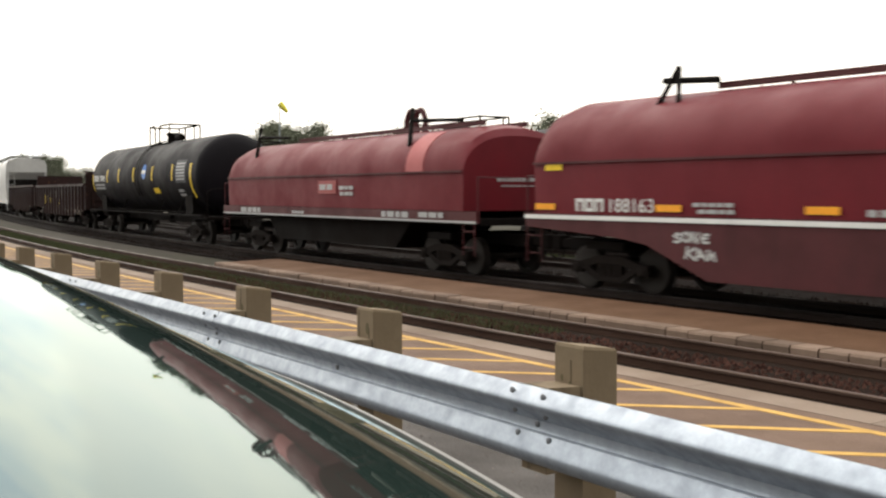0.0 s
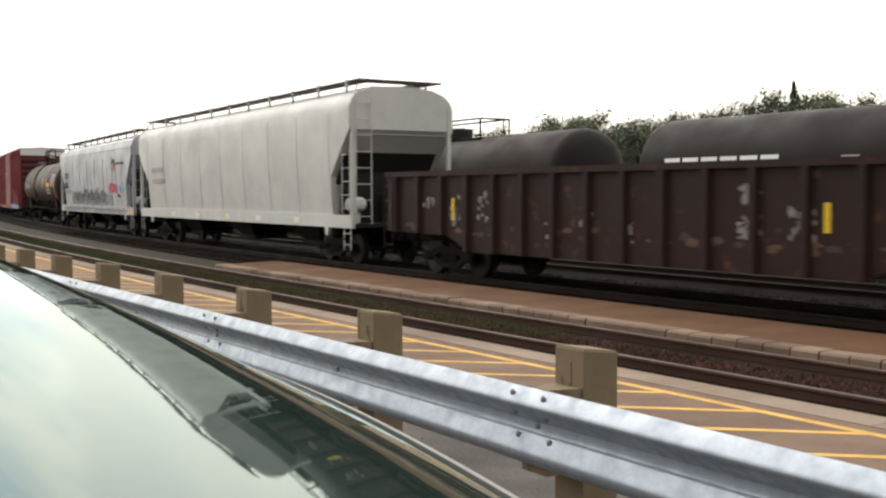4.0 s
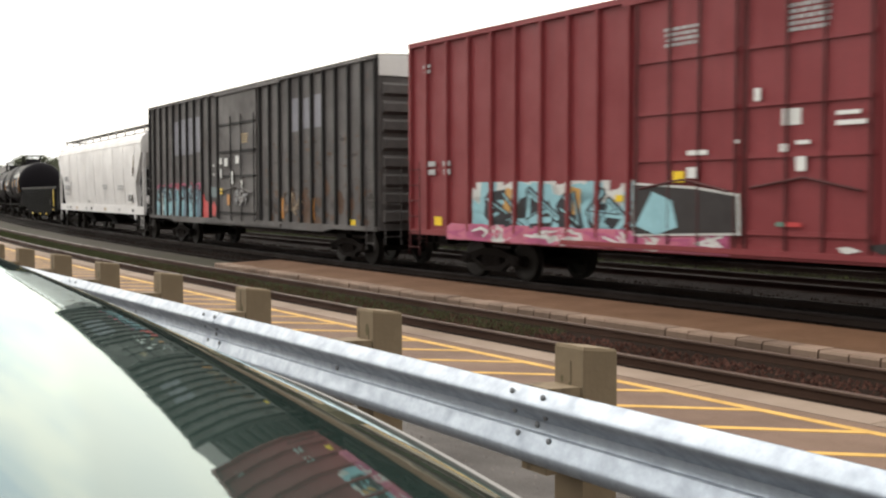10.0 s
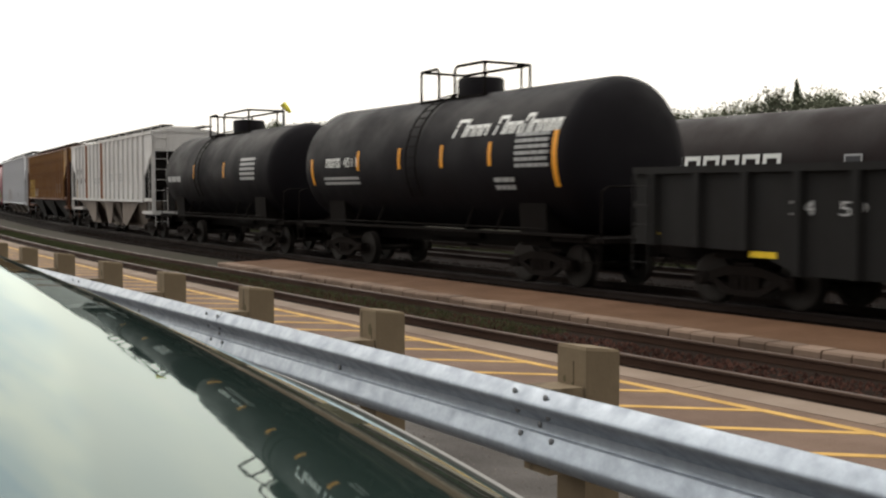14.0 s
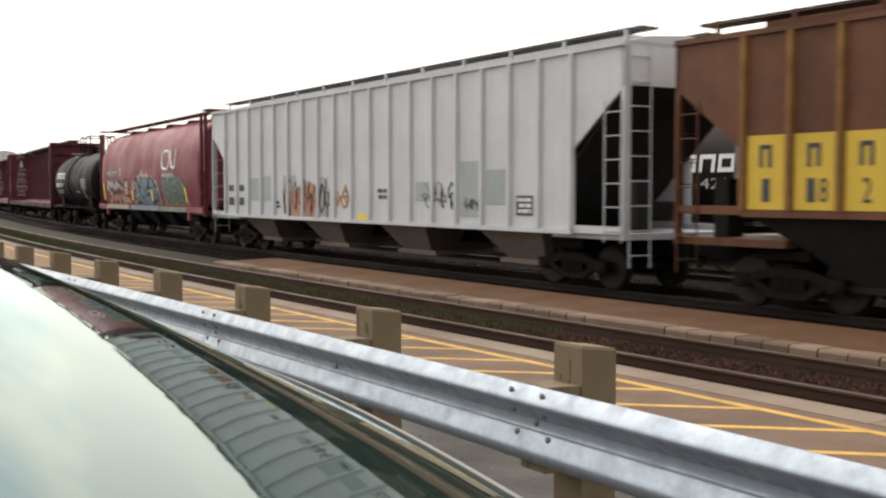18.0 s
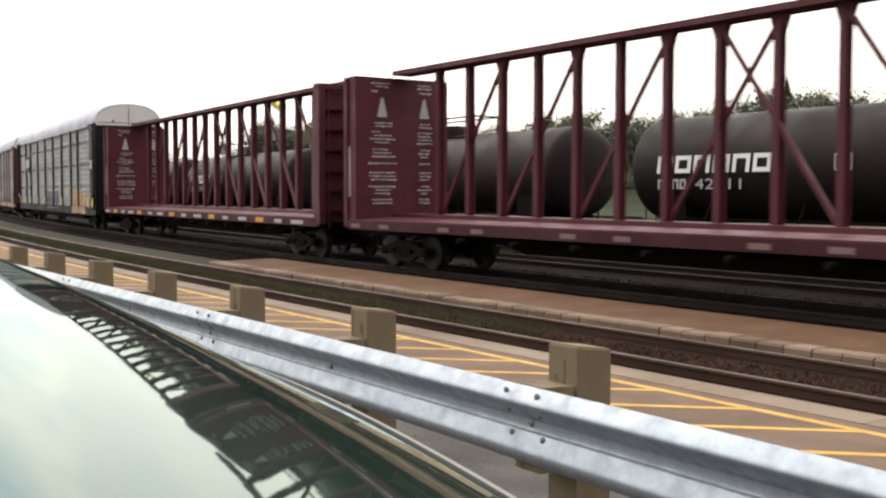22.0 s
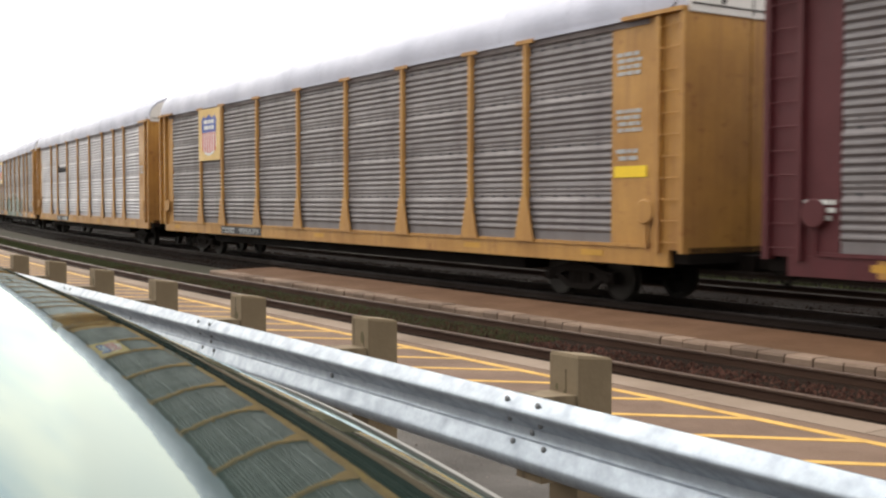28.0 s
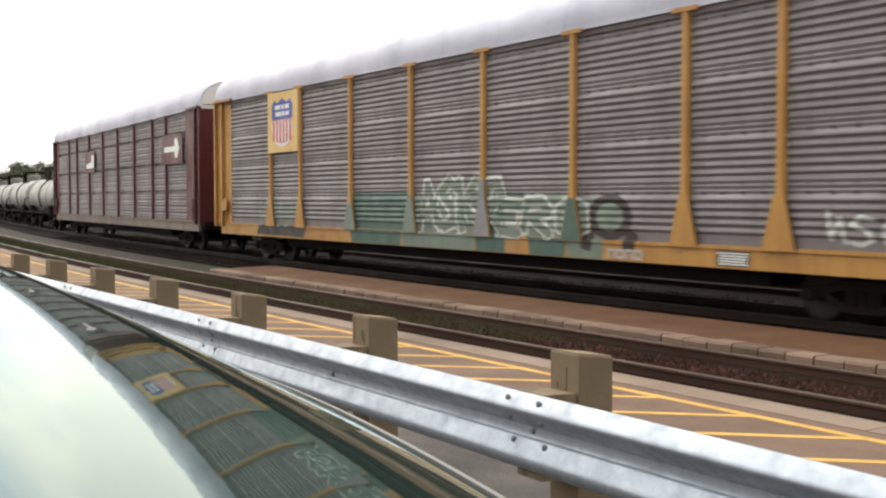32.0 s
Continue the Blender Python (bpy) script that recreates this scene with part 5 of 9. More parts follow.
def coil_car(s16, first):
    label = "red coil steel car with deep side sill and white stripe" if first else "faded red coil steel car with a rounded hood"
    car = freight("coil_car", label, "coil car")
    a, top, seam = (7.3, 3.68, 2.45) if first else (7.1, 3.42, 2.35)
    hood = COILRED
    arc = [(-1.52 * math.cos(q) ** 0.82, seam + (top - seam) * math.sin(q) ** 0.9) for q in np.linspace(0, math.pi / 2, 13)]
    half = [(-1.5, 1.47)] + arc[:-1] + [(0, top)]
    sec = half + [(-y, z) for y, z in half[-2::-1]]
    rings = []
    for x, k, dz in ((-a, 0.86, 0.14), (-a + 0.12, 0.95, 0.05), (-a + 0.55, 1.0, 0.0), (a - 0.55, 1.0, 0.0), (a - 0.12, 0.95, 0.05), (a, 0.86, 0.14)):
        rings.append([(x, y * (1 if z < seam else (0.97 + 0.03 * k)), 1.47 + (z - 1.47) * k if z > seam else z) for y, z in sec])
    part("hood", Shape().loft(rings), hood, car, "rounded red steel hood", 32)
    each("hood_seam", Shape().box(-a, a, -1.56, -1.52, seam - 0.03, seam + 0.015).box(-a, a, 1.52, 1.56, seam - 0.03, seam + 0.015), COILDARK, car)
    each("ridge_bar", Shape().box(-3.4, a - 0.5, -0.62, -0.55, top - 0.02, top + 0.09).box(-3.4, a - 0.5, 0.55, 0.62, top - 0.02, top + 0.09), COILDARK, car)
    if first:
        for x in (-4.2, 4.2):
            part("lifting_bracket", Shape().pipe([(x - 0.3, -1.05, top - 0.42), (x + 0.02, -0.75, top + 0.42), (x + 0.3, -1.05, top - 0.42)], 0.05).pipe([(x - 0.35, -0.75, top + 0.2), (x + 0.95, -0.75, top + 0.12)], 0.06), BLACK, car)
        part("side_sill", Shape().prism([(-7.6, 1.47), (7.6, 1.47), (7.6, 1.2), (4.9, 1.05), (4.2, 0.95), (2.8, 0.4), (-2.8, 0.4), (-4.2, 0.95), (-4.9, 1.05), (-7.6, 1.2)], "y", -1.5, -1.4)
             .prism([(-7.6, 1.47), (7.6, 1.47), (7.6, 1.2), (4.2, 0.95), (2.8, 0.4), (-2.8, 0.4), (-4.2, 0.95), (-7.6, 1.2)], "y", 1.4, 1.5), COILDARK, car, "deep red fish-belly sill")
        part("white_stripe", Shape().box(-7.6, 7.6, -1.53, -1.49, 1.36, 1.44), WHITE, car)
        digits(car, "188163", -5.1, -4.0, 1.52, 0.24, WHITE, -1.54)
        letter_blocks(car, 3, -6.05, -5.25, 1.52, 1.76, WHITE, -1.54)
        for x in (-6.9, -3.6, -0.5, 3.0):
            patch(car, "reflector", x - 0.35, x + 0.25, 1.54, 1.66, ORANGE, -1.53)
        stencils(car, [(-3.1, -2.2, 1.52, 1.7, 2), (0.2, 0.9, 1.52, 1.62, 1)], GREYSTENCIL, -1.53)
        patch(car, "reflector", -6.95, -6.45, 2.3, 2.42, YELLOW, -1.53)
        patch(car, "reflector", 1.2, 1.6, 1.9, 2.05, YELLOW, -1.53)
        graffiti(car, -3.55, -2.75, 1.02, 1.22, spray("grey", "white", "white"), 4, -1.5, [0, 1, 2, 3], 0.09, ground=False)
        graffiti(car, -3.3, -2.6, 0.74, 0.96, spray("grey", "white", "white"), 5, -1.5, [5, 4, 6], 0.09, ground=False)
    else:
        for x in (-5.2, 4.4):
            part("lifting_bracket", Shape().pipe([(x - 0.42, -0.95, top + 0.5), (x + 0.02, -1.3, top - 0.42)], 0.06), BLACK, car)
            part("lifting_arm", Shape().pipe([(x - 0.22, -1.02, top + 0.2), (x + 1.9, -1.0, top + 0.1)], 0.045), BLACK, car)
        for x in (2.3, 2.75):
            part("lifting_eye", Shape().pipe([(x - 0.3, 0, top - 0.02), (x - 0.28, 0, top + 0.35), (x - 0.12, 0, top + 0.58), (x + 0.08, 0, top + 0.58), (x + 0.24, 0, top + 0.35), (x + 0.26, 0, top - 0.02)], 0.075), COILDARK, car)
        each("side_sill", Shape().box(-7.6, 7.6, -1.5, -1.4, 1.2, 1.46).box(-7.6, 7.6, 1.4, 1.5, 1.2, 1.46), COILDARK, car)
        part("white_stripe", Shape().box(-7.6, 7.6, -1.52, -1.49, 1.2, 1.25), GREYSTENCIL, car)
        part("trough", Shape().prism([(-4.4, 1.2), (4.4, 1.2), (3.6, 0.5), (-3.6, 0.5)], "y", -1.25, 1.25), BLACK, car)
        part("fresh_panel", Shape().loft([[(x, y * 1.008, z + 0.012) for y, z in half[1:10]] + [(x, y * 0.99, z - 0.02) for y, z in half[9:0:-1]] for x in (4.62, 5.4)]), plain("bare_pink_primer", (0.40, 0.12, 0.12), 0.6), car, "pale pink repair strip over the hood", 25)
        stencils(car, [(-6.0, -4.4, 1.27, 1.42, 1), (-2.0, -1.2, 1.28, 1.36, 1), (3.4, 4.8, 1.28, 1.42, 1), (5.2, 6.4, 1.3, 1.42, 1)], GREYSTENCIL, -1.52)
        patch(car, "number_panel", -0.2, 0.9, 1.85, 2.2, plain("pale_red_patch", (0.33, 0.09, 0.09)), -1.53)
        stencils(car, [(-0.1, 0.8, 1.95, 2.1, 1), (1.1, 1.9, 1.8, 2.05, 2)], GREYSTENCIL, -1.54)
    part("deck", Shape().box(-7.6, 7.6, -1.4, 1.4, 1.15, 1.3), BLACK, car)
    for k in (-1, 1):
        ladder(car, -1.5, "x", sorted((k * 7.55, k * 7.1)), 0.5, 1.2, COILDARK, 2)
        grab(car, [(k * 7.6, -1.45, 1.2), (k * 7.6, -1.45, 2.2), (k * 7.6, -0.6, 2.2)], COILDARK)
    end_stencil(car, a, 2, GREYSTENCIL, 2.2, -0.6, 0.6)
    running_gear(car, 5.6, 7.75, s16)


# ---- gondolas ----
GONDARK = paint("rusty_brown_black_gondola", (0.0165, 0.0066, 0.0062), 0.65, dirt=(0.032, 0.0125, 0.0100), amount=0.65, streak=0.5, rust=0.35)
GONBLACK = paint("sooty_black_gondola", (0.0075, 0.007, 0.007), 0.7, dirt=(0.017, 0.0145, 0.0135), amount=0.5, streak=0.3)


def gondola(s16, h, top, shell, ribs, label, marks, end_top=None):
    car = freight("gondola_car", label, "gondola")
    low = [(-h, top), (h, top), (h, 1.0), (h - 2.6, 0.95), (h - 3.5, 0.62), (-h + 3.5, 0.62), (-h + 2.6, 0.95), (-h, 1.0)]
    for y in (-1, 1):
        part("side", Shape().prism(low, "y", y * 1.44, y * 1.38), shell, car)
        part("top_chord", Shape().box(-h - 0.03, h + 0.03, y * 1.44 - 0.09, y * 1.44 + 0.09, top - 0.06, top + 0.06), shell, car)
    for x in (-h, h):
        high = end_top or top
        part("end", Shape().box(x - 0.05, x + 0.05, -1.42, 1.42, 1.0, high), shell, car)
        for z in np.linspace(1.2, high - 0.12, 3 if end_top is None else 6):
            out = math.copysign(0.1, x)
            part("end_rib", Shape().box(min(x, x + out), max(x, x + out), -1.42, 1.42, float(z) - 0.06, float(z) + 0.06), shell, car)
    part("floor", Shape().box(-h, h, -1.4, 1.4, 1.0, 1.06), shell, car)
    long_rib = solid("rib", Shape().prism([(-0.11, 0), (-0.06, -0.11), (0.06, -0.11), (0.11, 0)], "z", 0.62, top - 0.06), shell)
    short_rib = solid("rib", Shape().prism([(-0.11, 0), (-0.06, -0.11), (0.06, -0.11), (0.11, 0)], "z", 0.98, top - 0.06), shell)
    for x in np.linspace(-h + 0.45, h - 0.45, ribs):
        me = long_rib if abs(x) < h - 3.4 else short_rib
        piece("rib", me, car, pose(float(x), -1.44, 0))
        piece("rib", me, car, pose(float(x), 1.44, 0, 0, 0, 180))
    for k in (-1, 1):
        ladder(car, -1.56, "x", sorted((k * (h - 0.02), k * (h - 0.4))), 0.5, top - 0.1, shell, 5)
    marks(car)
    running_gear(car, h - 2.1, h + 0.35, s16)
    return car


def gon_marks_a(car):
    for x, z0, z1, w in ((-8.23, 1.2, 2.1, 0.09), (-7.44, 1.14, 2.05, 0.07), (-5.02, 1.22, 1.75, 0.13), (-2.91, 1.32, 1.57, 0.1), (-1.25, 1.2, 1.75, 0.17), (-0.41, 1.13, 1.34, 0.13), (0.31, 1.09, 1.45, 0.1),
                         (1.94, 1.55, 1.78, 0.12), (3.77, 1.15, 1.63, 0.16), (6.1, 1.2, 1.75, 0.16), (7.9, 1.2, 2.1, 0.12)):
        part("reflector", Shape().prism([(x + w * 0.15, z0), (x + w * 0.65, z0), (x + w * 0.35, z1), (x - w * 0.65, z1)], "y", -1.46, -1.445), YELLOW, car)
    stencils(car, [(-7.09, -6.15, 1.5, 1.66, 2), (-5.85, -5.25, 1.5, 1.64, 2), (-4.7, -4.4, 1.8, 1.95, 2), (-3.7, -3.4, 1.85, 1.95, 2)], SPRAY["smoke"], -1.445)
    chalk = plain("scraped_pale_mark", (0.20, 0.17, 0.16), 0.8)
    blotches(car, 60, (-8.4, 8.4), (0.66, 1.1), (0.06, 0.3), [SPRAY["rust"], SPRAY["grime"], SPRAY["brown"]], 730, -1.4415, 0.4)
    for i, (x0, x1, z0, z1, n) in enumerate(((-5.0, -4.7, 1.75, 1.95, 10), (-2.95, -2.8, 1.5, 2.0, 10), (-0.95, -0.8, 1.5, 2.0, 12), (0.8, 1.3, 1.75, 2.05, 16), (0.0, 0.5, 1.5, 2.0, 9), (-6.9, -6.2, 1.55, 1.8, 14), (-5.75, -5.2, 1.5, 1.7, 12))):
        blotches(car, n, (x0, x1), (z0, z1), (0.015, 0.06), [chalk], 740 + i, -1.4425, 1.2)
    for x, z0, z1, w in ((-3.0, 1.55, 2.02, 0.08), (-0.9, 1.53, 2.01, 0.12), (1.27, 1.56, 2.05, 0.12), (-0.1, 1.6, 1.95, 0.06), (0.95, 1.85, 2.0, 0.25), (-4.0, 1.3, 1.8, 0.05), (2.6, 1.2, 1.5, 0.06)):
        part("scrape", Shape().prism([(x - w / 2, z0), (x + w / 3, z0 + 0.04), (x + w / 2, z1), (x - w / 3, z1 - 0.05)], "y", -1.452, -1.443), chalk, car)


def gon_marks_b(car):
    for x, z0, z1, w in ((-8.0, 1.3, 1.75, 0.06), (-5.55, 1.3, 1.8, 0.08), (-3.03, 1.25, 1.75, 0.09), (0.9, 1.35, 1.8, 0.08), (4.34, 1.3, 1.75, 0.09), (6.62, 1.2, 2.2, 0.12)):
        patch(car, "reflector", x - w / 2, x + w / 2, z0, z1, YELLOW, -1.445)
    part("lamp_patch", Shape().box(7.15, 7.3, -1.452, -1.445, 1.2, 1.28), SPRAY["red"], car)
    part("data_panel", Shape().box(7.3, 7.75, -1.452, -1.445, 0.98, 1.08), GREYSTENCIL, car)
    part("data_panel", Shape().box(7.3, 7.85, -1.452, -1.445, 1.45, 1.85), DARKPATCH, car)
    # lettering scraped down to pale flakes, panel by panel
    flake = plain("scraped_white_flake", (0.24, 0.22, 0.21), 0.85)
    for i, (x0, x1, z0, z1, n) in enumerate(((-6.85, -6.35, 1.6, 1.8, 12), (-5.7, -5.3, 1.2, 1.9, 14), (-4.6, -4.25, 1.3, 1.9, 14), (2.65, 3.1, 1.15, 2.1, 34), (3.65, 4.1, 1.2, 1.7, 26), (-2.3, -1.9, 1.0, 1.4, 10), (-1.2, -0.9, 1.0, 1.8, 8), (0.0, 0.25, 1.0, 1.4, 7))):
        blotches(car, n, (x0, x1), (z0, z1), (0.02, 0.075), [flake], 700 + i, -1.4425, 1.1)
    blotches(car, 40, (-8.2, 8.2), (0.98, 1.2), (0.05, 0.22), [SPRAY["rust"], SPRAY["grime"]], 720, -1.4415, 0.4)


def gon_marks_c(car):
    part("reflector", Shape().prism([(7.42, 1.15), (7.56, 1.15), (7.46, 2.15), (7.3, 2.15)], "y", -1.57, -1.55), YELLOW, car, "tall bent yellow reflector")
    part("reflector", Shape().prism([(-8.04, 1.16), (-7.94, 1.16), (-8.0, 1.6), (-7.98, 2.16), (-8.08, 2.16), (-8.1, 1.6)], "y", -1.46, -1.445), YELLOW, car)
    for x, z in ((-5.71, 0.86), (-2.16, 0.56), (1.48, 0.57), (4.18, 0.62), (6.4, 0.9)):
        patch(car, "reflector", x - 0.26, x + 0.26, z, z + 0.1, YELLOW, -1.558 if abs(x) < 5 else -1.445)
    digits(car, "24", -5.21, -4.76, 1.55, 0.22, GREYSTENCIL, -1.45)
    digits(car, "59", -4.33, -3.88, 1.54, 0.22, GREYSTENCIL, -1.45)
    chalk = plain("chalk_scribble", (0.22, 0.21, 0.2), 0.9)
    part("chalk_mark", Shape().pipe([(-3.4, -1.44, 1.75), (-3.1, -1.44, 1.8), (-3.0, -1.44, 1.6), (-3.35, -1.44, 1.5), (-3.1, -1.44, 1.2), (-2.95, -1.44, 0.75)], 0.03, 5), chalk, car)
    part("chalk_arrow", Shape().pipe([(2.29, -1.44, 0.95), (2.29, -1.44, 0.7), (2.2, -1.44, 0.85)], 0.022, 5), chalk, car)
    part("data_panel", Shape().box(4.7, 5.2, -1.452, -1.445, 1.24, 1.55), GREYSTENCIL, car)
    part("data_panel", Shape().box(4.75, 5.15, -1.458, -1.45, 1.29, 1.5), DARKPATCH, car)


# ---- covered hoppers with smooth sides ----
HOPCREAM = paint("dusty_cream_hopper_paint", (0.53, 0.525, 0.51), 0.45, dirt=(0.25, 0.24, 0.225), amount=0.3, streak=0.1, bump=0.03, gloss=0.3)
HOPGREY = paint("dirty_grey_hopper_paint", (0.44, 0.44, 0.465), 0.45, dirt=(0.20, 0.193, 0.197), amount=0.45, streak=0.16, bump=0.03, gloss=0.3)
HOPWHITE = paint("clean_white_hopper_paint", (0.645, 0.625, 0.62), 0.42, dirt=(0.36, 0.335, 0.32), amount=0.25, streak=0.08, bump=0.03, gloss=0.3)
# its dark tone carries the shade of hopper ends and bays; fittings share it
SHADOWSTEEL = paint("shade_dark_slope_steel", (0.018, 0.016, 0.0155), 0.8, dirt=(0.010, 0.009, 0.009), amount=0.5)
WALKWAY = paint("galvanised_walkway", (0.10, 0.095, 0.09), 0.6, 0.3)


CUTS = (0.0, 0.012, 0.03, 0.06, 0.1, 0.3, 0.6, 0.9)


def bulge(z):
    """How far a smooth hopper's near side stands out at height z."""
    return -(1.445 + 0.13 * math.sin(min(1, (z - 1.3) / 2.2) * 1.57))


def smooth_hopper(s16, h, shell, label, eave, marks, grooves=True):
    car = freight("covered_hopper", label, "hopper car")
    cut = h - 1.3

    def ring(x):
        k = min(1.0, max(0.0, (abs(x) - cut) / 1.25))
        zb = 1.33 if k <= 0 else (1.33 + 1.05 * min(1.0, k / 0.06) ** 0.7 if k < 0.06 else 2.38 + 1.2 * (k - 0.06) / 0.94)
        pts = []
        for z in np.linspace(zb, eave, 9):
            pts.append((x, -(1.44 + 0.13 * math.sin(min(1, (z - 1.3) / 2.2) * 1.57)), float(z)))
        pts += [(x, -1.5, eave + 0.18), (x, -1.32, eave + 0.36), (x, -0.95, eave + 0.5), (x, -0.5, eave + 0.56), (x, 0, eave + 0.58)]
        return pts + [(x, -y, z) for x, y, z in pts[-2::-1]]

    xs = [-h + 0.05, -h + 0.2] + [-cut - 1.25 * q for q in CUTS[::-1]] + [0.0] + [cut + 1.25 * q for q in CUTS] + [h - 0.2, h - 0.05]
    part("body", Shape().loft([ring(x) for x in xs]), shell, car, angle=30)
    if grooves:
        for z in (eave - 0.05, eave + 0.08, eave + 0.2):
            for k in (-1, 1):
                y = k * (1.585 if z < eave else 1.57 - (z - eave) * 0.35)
                part("eave_bead", Shape().box(-h + 0.06, h - 0.06, min(y, y - k * 0.05), max(y, y - k * 0.05), z - 0.025, z + 0.02), shell, car)
    seam = solid("weld_seam", Shape().prism([(-1.452, 1.34), (-1.51, 1.9), (-1.565, 2.7), (-1.578, 3.5), (-1.578, eave - 0.1), (-1.56, eave - 0.1), (-1.43, 1.34)], "x", -0.012, 0.012), shell)
    for x in np.linspace(-cut, cut, 9):
        piece("weld_seam", seam, car, pose(float(x), 0, 0))
        piece("weld_seam", seam, car, pose(float(x), 0, 0, 0, 0, 180))
    for y in (-1.5, 1.5):
        part("side_sill", Shape().box(-h, h, min(y, y * 0.94), max(y, y * 0.94), 1.0, 1.34), shell, car)
    for x in np.linspace(-cut * 0.62, cut * 0.62, 3):
        bays = Shape()
        bays.loft([[(x - 2.0, -1.3, 1.34), (x + 2.0, -1.3, 1.34), (x + 2.0, 1.3, 1.34), (x - 2.0, 1.3, 1.34)], [(x - 0.5, -0.55, 0.5), (x + 0.5, -0.55, 0.5), (x + 0.5, 0.55, 0.5), (x - 0.5, 0.55, 0.5)]])
        bays.box(x - 0.7, x + 0.7, -0.6, 0.6, 0.4, 0.5)
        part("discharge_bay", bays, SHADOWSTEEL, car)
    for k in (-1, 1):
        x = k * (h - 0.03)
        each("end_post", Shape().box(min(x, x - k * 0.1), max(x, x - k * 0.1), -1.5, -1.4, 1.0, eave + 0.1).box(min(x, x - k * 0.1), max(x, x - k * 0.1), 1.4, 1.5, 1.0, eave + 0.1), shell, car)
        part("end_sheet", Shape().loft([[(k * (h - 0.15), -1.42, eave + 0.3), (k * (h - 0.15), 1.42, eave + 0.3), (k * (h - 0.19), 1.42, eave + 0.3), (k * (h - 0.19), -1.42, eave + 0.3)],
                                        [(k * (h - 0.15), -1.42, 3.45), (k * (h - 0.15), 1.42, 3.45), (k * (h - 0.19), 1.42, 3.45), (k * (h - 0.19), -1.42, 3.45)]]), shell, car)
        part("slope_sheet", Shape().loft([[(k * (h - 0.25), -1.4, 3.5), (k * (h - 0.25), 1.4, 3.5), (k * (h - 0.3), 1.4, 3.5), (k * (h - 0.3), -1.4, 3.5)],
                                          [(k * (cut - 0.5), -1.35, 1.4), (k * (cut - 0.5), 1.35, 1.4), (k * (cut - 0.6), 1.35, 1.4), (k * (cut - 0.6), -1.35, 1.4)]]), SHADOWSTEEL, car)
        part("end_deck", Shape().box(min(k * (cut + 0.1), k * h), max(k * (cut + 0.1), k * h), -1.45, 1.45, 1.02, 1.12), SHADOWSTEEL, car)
        # dark sheet added to block the view through, in place of the opening's shade
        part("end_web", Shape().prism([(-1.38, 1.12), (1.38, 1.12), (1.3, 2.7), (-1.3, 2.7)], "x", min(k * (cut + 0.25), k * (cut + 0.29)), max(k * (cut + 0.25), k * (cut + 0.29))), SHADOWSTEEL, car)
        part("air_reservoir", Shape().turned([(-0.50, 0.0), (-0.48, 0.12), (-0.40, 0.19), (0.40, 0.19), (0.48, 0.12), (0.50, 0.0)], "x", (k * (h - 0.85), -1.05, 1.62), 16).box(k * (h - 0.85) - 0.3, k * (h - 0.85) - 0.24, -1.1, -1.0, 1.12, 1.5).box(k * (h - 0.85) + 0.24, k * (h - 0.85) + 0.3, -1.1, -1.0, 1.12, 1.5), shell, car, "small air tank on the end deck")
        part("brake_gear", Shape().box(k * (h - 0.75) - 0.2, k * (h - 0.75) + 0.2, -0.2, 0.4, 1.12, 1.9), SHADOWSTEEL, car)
        ladder(car, -1.53, "x", sorted((k * (h - 0.08), k * (h - 0.55))), 1.34, 3.1, shell, 5)
        ladder(car, k * (h + 0.02), "y", (-1.4, -0.95), 1.1, eave + 0.3, shell, 8)
        ladder(car, -1.5, "x", sorted((k * (h - 0.1), k * (h - 0.5))), 0.42, 1.0, shell, 2)
        grab(car, [(k * (h - 0.02), -1.48, eave - 0.9), (k * (h - 0.02), -1.48, eave + 0.2), (k * (h - 0.4), -1.1, eave + 0.72)], shell, 0.03)
        part("jacking_pad", Shape().prism([(-0.12, 1.0), (0.12, 1.0), (0.06, 0.78), (-0.06, 0.78)], "y", -1.5, -1.42), shell, car).location.x = k * (cut - 0.3)
    wt = eave + 0.74
    for y in (-0.98, 0.98):
        part("running_board", Shape().box(-h + 0.5, h - 0.5, y - 0.24, y + 0.24, wt - 0.05, wt), WALKWAY, car)
    for x in (-h + 0.4, h - 0.4):
        part("end_board", Shape().box(x - 0.3, x + 0.3, -1.25, 1.25, wt - 0.05, wt), WALKWAY, car)
    stand = solid("board_support", Shape().box(-0.03, 0.03, -1.24, -1.18, eave + 0.36, wt + 0.03), shell)
    for x in np.linspace(-h + 0.9, h - 0.9, 11):
        piece("board_support", stand, car, pose(float(x), 0, 0))
        piece("board_support", stand, car, pose(float(x), 0, 0, 0, 0, 180))
    part("hatch_trough", Shape().prism([(-0.4, eave + 0.54), (-0.34, eave + 0.68), (0.34, eave + 0.68), (0.4, eave + 0.54)], "x", -h + 1.2, h - 1.2), shell, car)
    marks(car)
    running_gear(car, h - 2.0, h + 0.3, s16)


def hop_marks_cream(car):
    stencils(car, [(-8.1, -6.6, 2.75, 2.95, 1), (-8.0, -6.4, 2.35, 2.5, 1)], plain("faint_stencil", (0.36, 0.35, 0.33)), -1.575)
    for x in (-5.8, -2.9, 0.2, 3.0, 6.0):
        patch(car, "reflector", x, x + 0.12, 1.1, 1.2, YELLOW, -1.505)
        patch(car, "stencil_panel", x + 0.15, x + 0.55, 1.08, 1.24, WHITE, -1.505)
    part("end_number_panel", Shape().box(9.88, 9.89, -0.6, 0.5, 3.6, 3.9), GREYSTENCIL, car)


